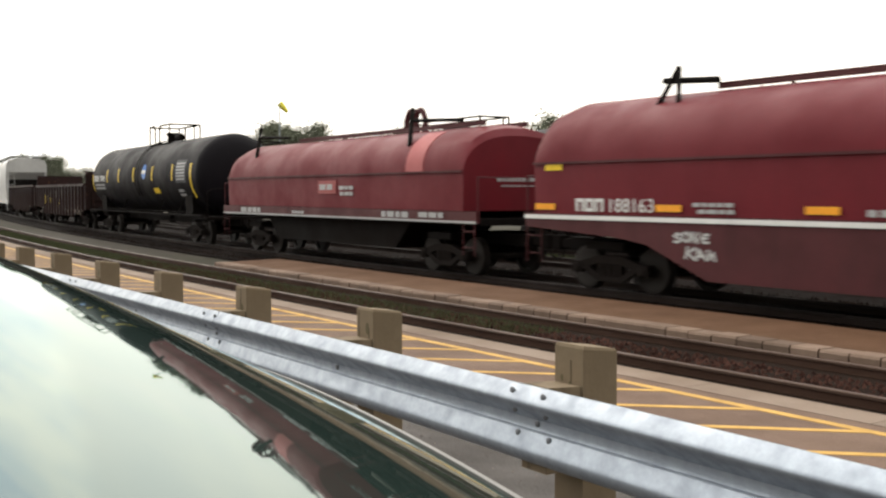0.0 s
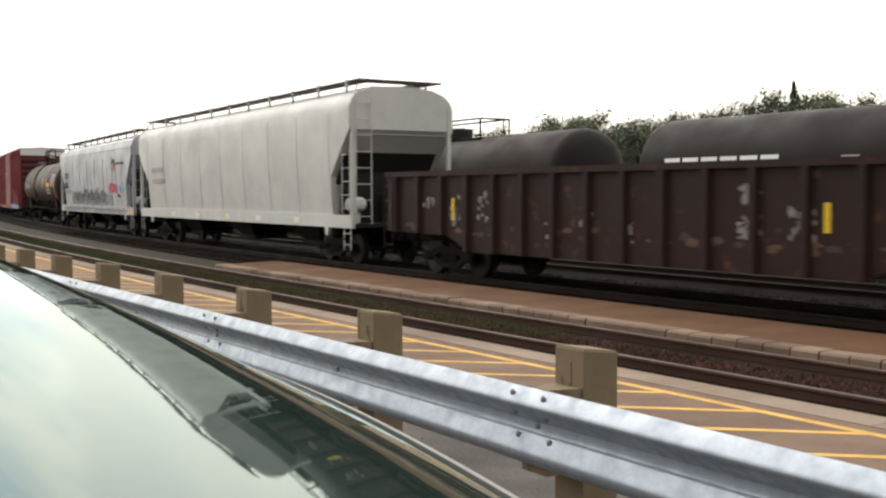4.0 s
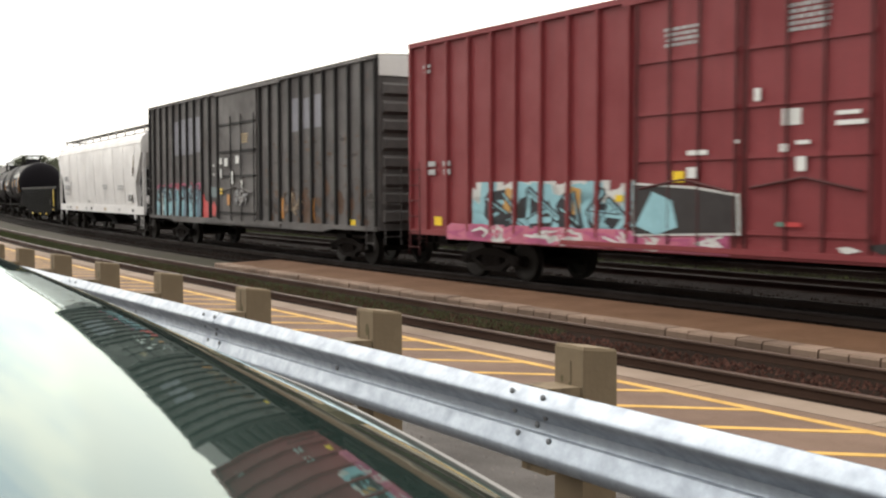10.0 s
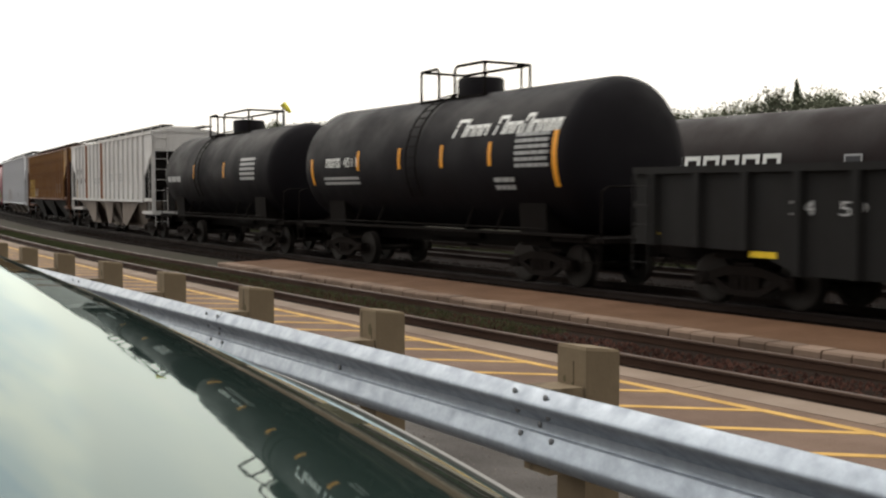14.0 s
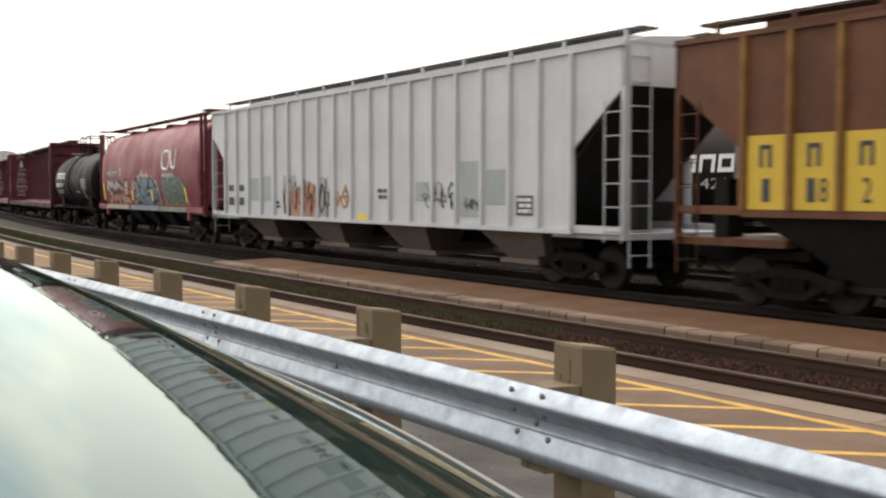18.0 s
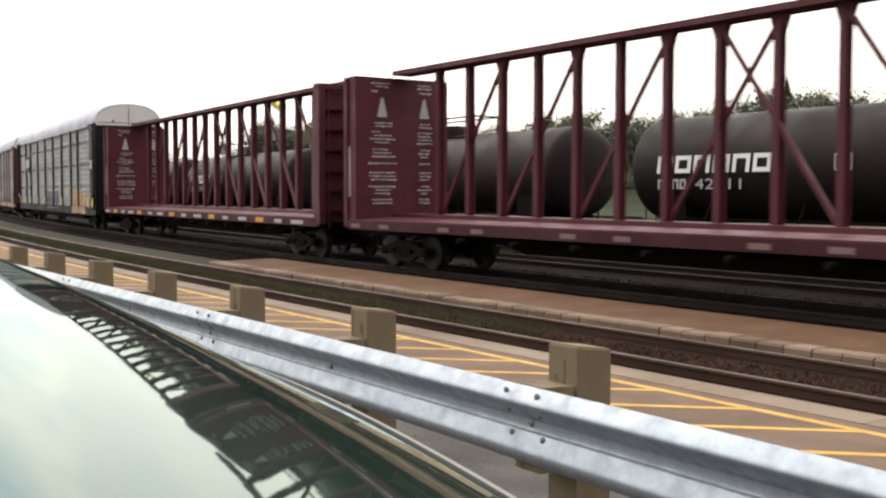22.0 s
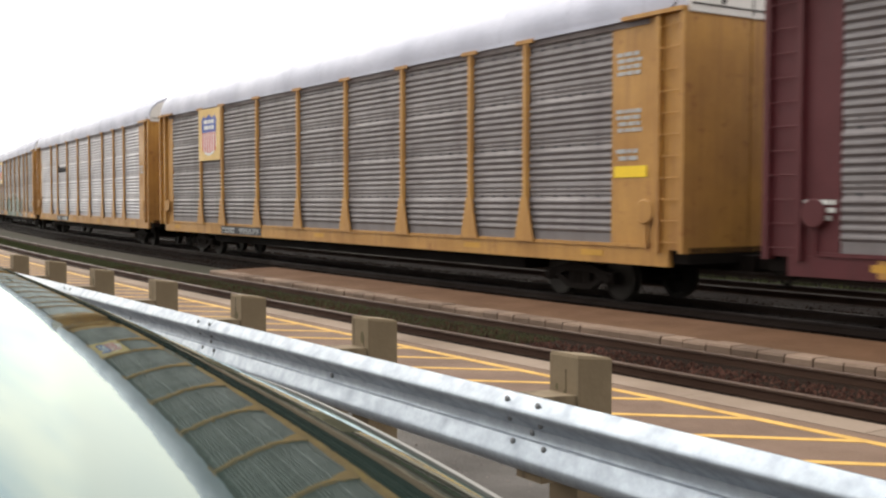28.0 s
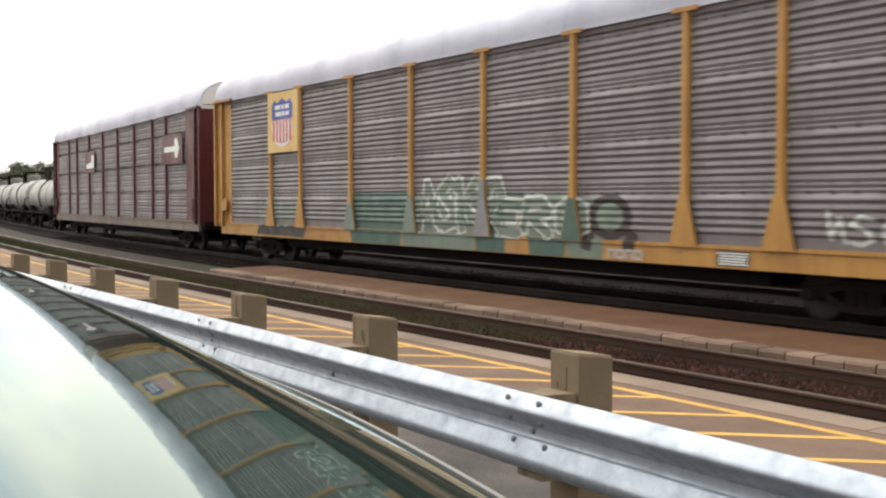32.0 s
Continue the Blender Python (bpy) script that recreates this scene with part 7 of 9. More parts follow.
    spray_area(car, [(-1.5, 1.36), (2.2, 1.36), (2.1, 1.72), (-1.4, 1.7)], SPRAY["slate"], side, 0.0045)
    haze = [(2.75, 1.36), (6.1, 1.36), (5.9, 1.9), (5.5, 2.35), (5.0, 2.48), (4.4, 2.36), (3.9, 2.5), (3.3, 2.4), (2.9, 2.2)]
    spray_area(car, haze, SPRAY["sage"], side, 0.003)
    spray_area(car, [(2.75, 1.36), (6.1, 1.36), (6.0, 1.66), (2.8, 1.62)], SPRAY["ochre"], side, 0.0045)
    graffiti(car, 2.8, 6.0, 1.4, 2.4, spray("moss", "sage", "grime", "moss"), 43, lambda z: curve(z) - 0.006, [7, 0, 3, 1], 0.11, 0, False)
    for u0, u1, mat in ((-6.45, -2.3, "cream"), (-2.0, 2.45, "slate"), (2.6, 6.2, "sage")):
        spray_area(car, [(u0, 1.13), (u1 - 0.1, 1.13), (u1, 1.31), (u0 + 0.06, 1.31)], SPRAY[mat], -1.53)
    for x, lean in ((-6.5, 0.45), (-1.42, 0.25), (1.76, 0.25), (6.4, 0.3)):
        part("reflector", Shape().prism([(x, 1.5), (x + 0.13, 1.5), (x - lean + 0.13, 1.5 + 1.75 * lean), (x - lean, 1.5 + 1.75 * lean)], "y", -1.6, -1.585), YELLOW, car)
    running_gear(car, 6.1, 8.3, s16)


# ---- boxcars ----
BOXRED = paint("faded_red_boxcar", (0.215, 0.028, 0.034), 0.55, dirt=(0.13, 0.020, 0.023), amount=0.45, streak=0.3, gloss=0.3)
BOXRED_B = paint("sun_bleached_red_boxcar", (0.215, 0.033, 0.038), 0.55, dirt=(0.13, 0.023, 0.026), amount=0.45, streak=0.3, gloss=0.3)
BOXGREY = paint("sooty_grey_boxcar", (0.100, 0.090, 0.088), 0.6, dirt=(0.040, 0.0355, 0.036), amount=0.5, streak=0.4, rust=0.15, gloss=0.3)
SOOTRIB = paint("soot_black_rib", (0.022, 0.020, 0.020), 0.7, dirt=(0.012, 0.011, 0.011), amount=0.5)
# darker copy of the red: the ends' turned-away shade is put into the colour
BOXEND = paint("shaded_red_boxcar_end", (0.065, 0.011, 0.012), 0.65, dirt=(0.03, 0.009, 0.009), amount=0.5, streak=0.4, gloss=0.3)
BOXROOF = paint("galvanised_boxcar_roof", (0.42, 0.41, 0.40), 0.6, 0.2, amount=0.4, gloss=0.3)


# stands a length-wise rib across a car's end
ACROSS = {1: Matrix(((0, 0, 1, 0), (1, 0, 0, 0), (0, 1, 0, 0), (0, 0, 0, 1))), -1: Matrix(((0, 0, -1, 0), (-1, 0, 0, 0), (0, 1, 0, 0), (0, 0, 0, 1)))}


def boxcar(s16, h, top, shell, end_mat, label, door, ribs, marks, rib_mat=None):
    """door: (x0, x1, kind)."""
    rib_mat = rib_mat or shell
    car = freight("boxcar", label, "boxcar")
    zb = 0.95
    part("body", Shape().box(-h, h, -1.5, 1.5, zb, top), shell, car)
    part("roof", Shape().prism([(-1.54, top - 0.02), (-1.54, top + 0.02), (0, top + 0.1), (1.54, top + 0.02), (1.54, top - 0.02)], "x", -h, h), BOXROOF, car)
    for y in (-1.53, 1.53):
        part("eave_rail", Shape().box(-h, h, y - 0.045, y + 0.045, top - 0.1, top), shell, car)
        part("side_sill", Shape().prism([(-h, zb + 0.1), (h, zb + 0.1), (h, zb - 0.02), (h - 2.6, zb - 0.02), (h - 3.2, 0.84), (-h + 3.2, 0.84), (-h + 2.6, zb - 0.02), (-h, zb - 0.02)], "y", y - 0.03, y + 0.03), shell, car)
    x0, x1, kind = door
    rib = solid("rib", Shape().prism([(-0.055, 0), (-0.035, -0.085), (0.035, -0.085), (0.055, 0)], "z", zb + 0.1, top - 0.1), rib_mat)
    for x in [-h + 0.08] + list(ribs) + [h - 0.08]:
        piece("rib", rib, car, pose(float(x), -1.5, 0))
        piece("rib", rib, car, pose(float(x), 1.5, 0, 0, 0, 180))
    leaves = [(x0, x1)] if kind != "double" else [(x0, (x0 + x1) / 2 - 0.02), ((x0 + x1) / 2 + 0.02, x1)]
    for a, b in leaves:
        d = Shape().box(a, b, -1.545, -1.5, zb + 0.05, top - 0.12)
        leaf = part("door", d, shell, car)
        if kind == "ribbed":
            bar = solid("door_rib", Shape().prism([(-1.545, -0.05), (-1.6, -0.025), (-1.6, 0.025), (-1.545, 0.05)], "x", a + 0.05, b - 0.05), shell)
            for z in np.linspace(zb + 0.25, top - 0.3, 21):
                piece("door_rib", bar, leaf, pose(0, 0, float(z)))
        else:
            for z in (zb + 0.3, zb + 1.5, zb + 2.3, zb + 3.2):
                part("door_bar", Shape().box(a + 0.04, b - 0.04, -1.585, -1.545, z - 0.035, z + 0.035), rib_mat, leaf)
            for x in (a + 0.08, a + (b - a) * 0.36, b - (b - a) * 0.36, b - 0.08):
                part("lock_rod", Shape().tube((x, -1.59, zb + 0.05), (x, -1.59, top - 0.2 if kind == "double" else top - 0.9), 0.022, 6), rib_mat if rib_mat is not shell else end_mat, leaf)
            part("lock_handle", Shape().pipe([(a + 0.2, -1.6, zb + 1.0), ((a + b) / 2, -1.6, zb + 1.15), (b - 0.2, -1.6, zb + 0.95)], 0.025), end_mat, leaf)
    each("door_track", Shape().box(x0 - 2.0, x1 + 2.0, -1.6, -1.53, zb - 0.06, zb + 0.03).box(x0 - 0.3, x1 + 2.0, -1.59, -1.53, top - 0.16, top - 0.09), shell, car)
    for k in (-1, 1):
        part("end", Shape().box(min(k * h, k * (h + 0.04)), max(k * h, k * (h + 0.04)), -1.48, 1.48, zb, top - 0.03), end_mat, car)
        corr = solid("end_rib", Shape().prism([(-0.17, 0), (-0.1, 0.09), (0.1, 0.09), (0.17, 0)], "x", -1.4, 1.4), end_mat)
        for z in np.linspace(zb + 0.35, top - 0.85, 8):
            piece("end_rib", corr, car, Matrix.Translation((k * (h + 0.04), 0, float(z))) @ ACROSS[k])
        part("end_cap_panel", Shape().box(min(k * (h + 0.04), k * (h + 0.08)), max(k * (h + 0.04), k * (h + 0.08)), -1.5, 1.5, top - 0.52, top), HOPWHITE, car, "white top panel of the end")
        ladder(car, -1.58, "x", sorted((k * (h - 0.06), k * (h - 0.5))), 0.45, 2.6, end_mat, 6)
        ladder(car, k * (h + 0.17), "y", (-1.4, -0.95), 0.6, 2.6, end_mat, 5)
        part("cushion_box", Shape().box(min(k * h, k * (h + 0.4)), max(k * h, k * (h + 0.4)), -0.45, 0.45, 0.66, 1.0), BLACK, car)
    end_stencil(car, h + 0.14, 1, WHITE, top - 0.6, 0.5, 1.35)
    end_stencil(car, h + 0.14, 2, GREYSTENCIL, top - 1.0, -0.3, 0.6)
    end_stencil(car, h + 0.14, 3, GREYSTENCIL, top - 1.9, -0.4, 0.5)
    marks(car)
    running_gear(car, h - 2.6, h + 0.55, s16)


def box_marks_a(car):
    y = -1.506
    graffiti(car, 3.0, 8.1, 1.0, 2.4, spray("black", "grey", "blush", "tan", "rust"), 51, y, 6, 0.2)
    graffiti(car, 3.4, 7.9, 1.0, 2.2, spray("black", "blush", "blush", "cream"), 53, y - 0.018, 5, 0.15, ground=False)
    graffiti(car, 2.4, 8.3, 0.90, 1.14, spray("blue", "cyan", "blue"), 52, -1.565, 8, 0.4)
    for x, z in ((-8.6, 2.7), (-8.4, 1.9)):
        patch(car, "stencil_panel", x, x + 0.2, z - 0.1, z + 0.1, GREYSTENCIL, y)
    digits(car, "47", -8.0, -7.75, 2.2, 0.22, GREYSTENCIL, -1.512)
    digits(car, "04", -7.2, -6.95, 2.2, 0.22, GREYSTENCIL, -1.512)
    digits(car, "90", -6.2, -5.9, 2.2, 0.22, GREYSTENCIL, -1.512)
    stencils(car, [(-8.1, -7.7, 1.5, 1.75, 2), (-7.1, -6.6, 1.5, 1.75, 2), (8.2, 8.9, 1.7, 2.7, 6), (6.9, 7.5, 1.8, 2.6, 5), (-2.2, -1.9, 2.7, 3.0, 2)], GREYSTENCIL, y)
    patch(car, "data_panel", 8.3, 8.95, 1.8, 2.15, DARKPATCH, y)
    patch(car, "reflector", 8.3, 8.9, 1.35, 1.72, ORANGE, y)
    patch(car, "reflector", 8.3, 8.8, 1.06, 1.22, YELLOW, y)
    patch(car, "reflector", -9.5, -9.1, 1.35, 1.55, ORANGE, y)
    patch(car, "reflector", -9.5, -9.1, 1.1, 1.2, YELLOW, y)
    for x in (-6.1, -2.8):
        patch(car, "reflector", x, x + 0.5, 1.15, 1.27, ORANGE, y)
    for x in (-2.6, -2.4):
        patch(car, "stencil_panel", x, x + 0.55, 3.5 + x * 0, 3.62, WHITE, -1.54)
    patch(car, "repaint_patch", -9.6, -8.4, 1.2, 2.4, plain("brighter_red_patch", (0.33, 0.05, 0.045)), -1.503)


def box_marks_b(car):
    y = -1.506
    graffiti(car, -7.4, -0.1, 0.98, 2.05, spray("white", "cyan", "cyan", "cyan"), 61, y, 5, 0.3)
    graffiti(car, -7.0, -0.3, 1.02, 1.98, spray("black", "black", "cyan"), 66, y - 0.017, 6, 0.07)
    graffiti(car, -8.3, -0.2, 0.90, 1.16, spray("pink", "pink", "rose", "white"), 62, -1.565, 11, 0.45)
    # the big piece runs on over the door leaf as a dark field with a white rim
    spray_area(car, [(-2.38, 1.12), (-2.38, 2.06), (-0.9, 1.98), (0.02, 1.86), (0.05, 1.2)], SPRAY["white"], -1.592)
    spray_area(car, [(-2.36, 1.15), (-2.36, 2.02), (-0.9, 1.94), (-0.03, 1.82), (-0.01, 1.24)], SPRAY["coal"], -1.597)
    spray_area(car, [(-2.3, 1.3), (-1.9, 1.9), (-1.45, 1.75), (-1.3, 1.3), (-1.8, 1.15)], SPRAY["cyan"], -1.602)
    for a, b in ((-6.3, -6.05), (-4.25, -3.9)):
        spray_area(car, [(a, 1.5), (b, 1.45), (b + 0.05, 1.95), (a + 0.12, 2.0)], SPRAY["gold"], -1.527)
    for a in (-5.9, -5.0, -3.6):
        spray_area(car, [(a, 1.1), (a + 0.3, 1.08), (a + 0.22, 1.75), (a + 0.05, 1.6)], SPRAY["coal"], -1.529)
    for x0, x1, z0, z1 in ((-1.1, -0.9, 2.12, 2.3), (-1.1, -0.65, 2.5, 2.58), (0.8, 0.95, 2.5, 2.62), (1.1, 1.28, 2.2, 2.42), (1.1, 1.35, 2.6, 2.66), (-0.1, 0.0, 2.66, 2.72), (0.3, 0.42, 3.3, 3.5), (1.8, 2.3, 2.85, 2.92), (1.8, 2.2, 3.0, 3.06)):
        patch(car, "placard", x0, x1, z0, z1, WHITE, -1.592)
    patch(car, "placard", -1.4, -1.15, 2.05, 2.24, YELLOW, -1.605)
    patch(car, "placard", -2.9, -2.7, 1.72, 1.84, YELLOW, -1.53)
    patch(car, "reflector", 0.75, 0.92, 1.36, 1.43, SPRAY["green"], -1.592)
    patch(car, "reflector", 0.94, 1.2, 1.36, 1.43, SPRAY["red"], -1.592)
    blotches(car, 24, (2.0, 9.5), (0.95, 1.15), (0.1, 0.3), spray("coal", "white", "rust"), 67, -1.57)
    graffiti(car, 2.7, 7.0, 0.86, 2.05, spray("cyan", "cyan", "white", "cyan"), 63, y, 6, 0.25)
    graffiti(car, 2.9, 6.6, 1.0, 1.95, spray("white", "cyan", "blue", "cyan"), 64, y - 0.016, 4)
    graffiti(car, 7.0, 9.2, 0.92, 1.2, spray("silver", "silver", "white"), 65, y, 4, 0.3)
    patch(car, "repaint_patch", 7.75, 9.0, 3.3, 4.1, plain("grey_red_patch", (0.27, 0.12, 0.11)), -1.504)
    patch(car, "reflector", 9.5, 9.65, 1.3, 2.25, YELLOW, y)
    stencils(car, [(-1.7, -0.9, 4.35, 4.67, 4), (0.85, 1.65, 4.3, 4.72, 5), (-9.3, -9.0, 4.6, 4.8, 2), (7.85, 8.3, 1.93, 2.56, 5), (8.55, 9.15, 2.1, 2.56, 4), (-9.1, -8.8, 2.3, 2.6, 2), (-8.5, -8.2, 2.3, 2.6, 2)], GREYSTENCIL, -1.55)
    patch(car, "data_panel", 0.8, 1.15, 2.9, 3.15, WHITE, -1.55)
    patch(car, "data_panel", 8.6, 9.12, 1.7, 2.06, WHITE, y)
    patch(car, "data_panel", 8.63, 9.09, 1.76, 2.03, DARKPATCH, y - 0.008)
    patch(car, "reflector", 8.62, 9.16, 1.3, 1.49, YELLOW, y)
    patch(car, "reflector", -8.9, -8.6, 1.15, 1.35, YELLOW, y)


def box_marks_c(car):
    y = -1.506
    graffiti(car, -9.0, -3.5, 1.0, 2.1, spray("black", "slate", "cyan", "slate"), 71, y, 6, 0.24)
    for i, x in enumerate(np.arange(-8.9, -3.7, 0.31)):
        spray_area(car, [(x, 1.0), (x + 0.13, 1.02), (x + 0.2, 2.0), (x + 0.05, 2.05)], SPRAY[("cyan", "slate", "pale", "cyan", "coal")[i % 5]], y - 0.0185, 0.002)
    graffiti(car, -8.9, -3.6, 1.5, 2.2, spray("coal", "coal", "slate"), 74, y - 0.021, 8, 0.045, ground=False)
    graffiti(car, -9.0, -3.5, 2.0, 2.3, spray("rose", "rose", "red"), 75, y, 7, 0.05, ground=False)
    for poly in ([(-3.55, 1.0), (-2.75, 0.98), (-2.6, 1.35), (-2.8, 1.6), (-3.1, 1.62), (-3.3, 1.9), (-3.5, 1.7)], [(-2.4, 1.15), (-2.1, 1.1), (-1.98, 1.4), (-2.2, 1.62), (-2.4, 1.5)]):
        spray_area(car, poly, SPRAY["red"], y - 0.02)
    blotches(car, 90, (2.4, 9.6), (1.9, 3.6), (0.04, 0.2), spray("brown", "rust", "grime"), 73, y, 0.25)
    blotches(car, 60, (2.4, 9.6), (1.05, 2.05), (0.06, 0.3), spray("rust", "brown", "grime"), 76, y, 0.7)
    graffiti(car, 3.6, 5.6, 1.25, 1.9, spray("brown", "rust", "cream"), 77, y - 0.008, 3, 0.045, ground=False)
    patchwork = plain("blue_grey_patch", (0.20, 0.195, 0.225))
    for x0, x1, z0, z1 in ((-6.6, -5.95, 3.3, 4.55), (-5.78, -5.13, 3.3, 4.6), (-4.96, -4.32, 3.3, 4.6), (-4.14, -3.5, 3.35, 4.6), (4.55, 5.1, 3.65, 4.6), (5.35, 5.9, 3.7, 4.55), (6.1, 6.7, 3.7, 4.6)):
        patch(car, "repaint_patch", x0, x1, z0, z1, patchwork, -1.504)
    patch(car, "card_holder", -2.35, -1.8, 1.75, 2.1, plain("green_grey_board", (0.12, 0.16, 0.17)), -1.56)
    stencils(car, [(0.4, 1.1, 3.5, 3.8, 4)], SPRAY["tan"], -1.55)
    for x0, x1, z0, z1 in ((-2.1, -1.95, 2.5, 2.56), (-2.1, -1.95, 2.8, 2.86), (-1.4, -1.2, 2.85, 3.05), (-0.95, -0.65, 2.78, 3.05), (0.1, 0.4, 2.85, 3.1), (-0.3, -0.15, 2.2, 2.6), (0.55, 0.7, 2.0, 2.3), (-1.35, -1.25, 2.4, 2.7)):
        patch(car, "placard", x0, x1, z0, z1, WHITE, -1.592)
    patch(car, "placard", -1.4, -1.2, 1.85, 2.05, YELLOW, -1.592)
    patch(car, "placard", -0.7, -0.5, 1.5, 1.85, SPRAY["orange"], -1.592)
    graffiti(car, 0.0, 1.2, 1.5, 2.1, spray("grime", "smoke", "silver"), 78, -1.592, 3, 0.07, ground=False)
    for x, w in ((3.75, 0.14), (5.9, 0.16)):
        patch(car, "reflector", x, x + w, 1.15, 1.75, SPRAY["orange"], y - 0.012)
    patch(car, "reflector", 8.2, 8.6, 1.05, 1.2, YELLOW, y)
    spray_area(car, [(5.3, 1.0), (6.6, 1.02), (6.4, 1.2), (5.9, 1.4), (5.4, 1.55)], SPRAY["brown"], y - 0.008)


# ---- centre-beam lumber flats ----
CBRED = paint("maroon_centre_beam_paint", (0.078, 0.0105, 0.0195), 0.6, dirt=(0.040, 0.008, 0.012), amount=0.45, streak=0.25, gloss=0.3)


CBSILL = paint("grimy_maroon_sill", (0.052, 0.0085, 0.0135), 0.7, dirt=(0.022, 0.008, 0.0085), amount=0.6, streak=0.4)
DULLMARK = plain("nearly_worn_off_mark", (0.19, 0.12, 0.12), 0.8)
SILLTAPE, WORNMARK = plain("orange_sill_tape", (0.58, 0.25, 0.03), 0.5), plain("worn_pale_mark", (0.42, 0.37, 0.37), 0.8)


def centre_beam(s16, h, worn=False):
    car = freight("centre_beam_flat", "empty maroon centre-beam lumber flat with bulkhead ends", "flat car")
    top = 5.02
    part("deck", Shape().prism([(-1.45, 1.18), (-1.45, 1.1), (1.45, 1.1), (1.45, 1.18), (0, 1.24)], "x", -h, h), CBRED, car)
    for y in (-1.42, 1.42):
        part("side_sill", Shape().box(-h, h, y - 0.05, y + 0.05, 0.93, 1.15), CBSILL, car)
    for x in (-h, h):
        k = 1 if x > 0 else -1
        part("bulkhead", Shape().box(min(x, x - k * 0.35), max(x, x - k * 0.35), -1.42, 1.42, 1.15, top - 0.18), CBRED, car)
        rib = solid("bulkhead_rib", Shape().box(0, 0.12, -1.36, 1.36, -0.05, 0.05), CBRED)
        for z in np.linspace(1.4, top - 0.3, 7):
            piece("bulkhead_rib", rib, car, pose(x if k > 0 else x - 0.12, 0, float(z)))
        each("bulkhead_post", Shape().box(min(x, x + k * 0.16), max(x, x + k * 0.16), -1.48, -1.3, 1.0, top - 0.2).box(min(x, x + k * 0.16), max(x, x + k * 0.16), 1.3, 1.48, 1.0, top - 0.2), CBRED, car)
        ladder(car, x + k * 0.2, "y", (-1.2, -0.75), 0.9, top - 0.2, CBRED, 9)
    # warning stencils on the inner face of the rear bulkhead and the leading outer face
    for y0, wide in ((-1.1, 0.95), (0.42, 0.5)):
        sh = Shape()
        r = random.Random(int(y0 * 10))
        m = y0 + wide / 2
        sh.prism([(m - 0.14, 3.82), (m + 0.14, 3.82), (m + 0.14, 3.87), (m + 0.03, 4.32), (m - 0.03, 4.32), (m - 0.14, 3.87)], "x", -h + 0.35, -h + 0.358)
        for z in (4.70, 4.62, 4.50, 3.68, 3.60, 3.45, 3.36, 3.27, 3.18, 3.0, 2.91, 2.82, 2.64, 2.4, 2.31, 2.22, 2.04, 1.95, 1.86, 1.7, 1.61):
            inset = wide * r.uniform(0.04, 0.3)
            y = y0 + inset
            while y < y0 + wide - inset and r.random() < 0.97:
                w = r.uniform(0.03, 0.12)
                sh.box(-h + 0.35, -h + 0.358, y, min(y + w, y0 + wide), z - r.uniform(0.025, 0.05), z)
                y += w + 0.03
        tagged(part("warning_stencil", sh, GREYSTENCIL, car), kind="stuff")
    end_stencil(car, h + 0.14, 3, GREYSTENCIL, 4.2, -0.2, 0.7)
    part("top_chord", Shape().box(-h + 0.3, h - 0.3, -0.3, 0.3, top - 0.12, top), CBRED, car)
    part("bottom_chord", Shape().box(-h + 0.3, h - 0.3, -0.3, 0.3, 1.2, 1.32), CBRED, car)
    post = solid("post", Shape().prism([(-0.07, -0.1), (0.07, -0.1), (0.07, -0.07), (0.015, -0.06), (0.015, 0.06), (0.07, 0.07), (0.07, 0.1), (-0.07, 0.1), (-0.07, 0.07), (-0.015, 0.06), (-0.015, -0.06), (-0.07, -0.07)], "z", 1.25, top - 0.1), CBRED)
    xs = [-9.72 + 1.296 * i for i in range(16)]
    for x in xs:
        piece("post", post, car, pose(x, 0, 0))
    # diagonals rise over two panels towards the middle and cross there
    for a, b in ((0, 2), (2, 4), (4, 6), (6, 8), (15, 13), (13, 11), (11, 9), (9, 7)):
        lean = 0.04 if a < b else -0.04
        part("diagonal", Shape().prism([(xs[a] - 0.055, 1.28), (xs[a] + 0.055, 1.28), (xs[b] + 0.055, top - 0.15), (xs[b] - 0.055, top - 0.15)], "y", -0.035 + lean, 0.035 + lean), CBRED, car)
    gusset = solid("gusset", Shape().prism([(-0.1, top - 0.4), (0.1, top - 0.4), (0.2, top - 0.1), (-0.2, top - 0.1)], "y", -0.08, 0.08), CBRED)
    for b in (2, 4, 6, 8, 7, 9, 11, 13):
        piece("gusset", gusset, car, pose(xs[b], 0, 0))
    # pale tie-down labels and orange reflectors along the sill, and a tape at the rear bulkhead's edge
    for i, x in enumerate((-11.4, -10.0, -8.7, -7.4, -6.1, -4.5, -3.1, -1.6, -0.1, 1.5, 3.0, 4.4, 6.0, 7.5, 9.0, 10.4)):
        if worn and i % 3 == 2:
            continue
        if worn:
            w = 0.22
            patch(car, "tie_down_label", x - w, x + w, 0.975, 1.075, DULLMARK, -1.472)
            blotches(car, 7, (x - w, x + w), (0.98, 1.07), (0.03, 0.1), [CBRED], 650 + i, -1.4775, 0.35)
        elif i % 3 == 1:
            patch(car, "reflector", x - 0.31, x + 0.31, 0.965, 1.11, SILLTAPE, -1.472)
        else:
            w = (0.36, 0, 0.27, 0.42, 0, 0.25)[i % 6]
            patch(car, "tie_down_label", x - w, x + w, 0.975, 1.085, WORNMARK, -1.472)
            blotches(car, 5, (x - w, x + w), (0.98, 1.08), (0.03, 0.11), [CBRED], 600 + i, -1.4775, 0.3)
    patch(car, "reflector", -h + 0.02, -h + 0.09, 1.75, 3.05, WORNMARK, -1.426)
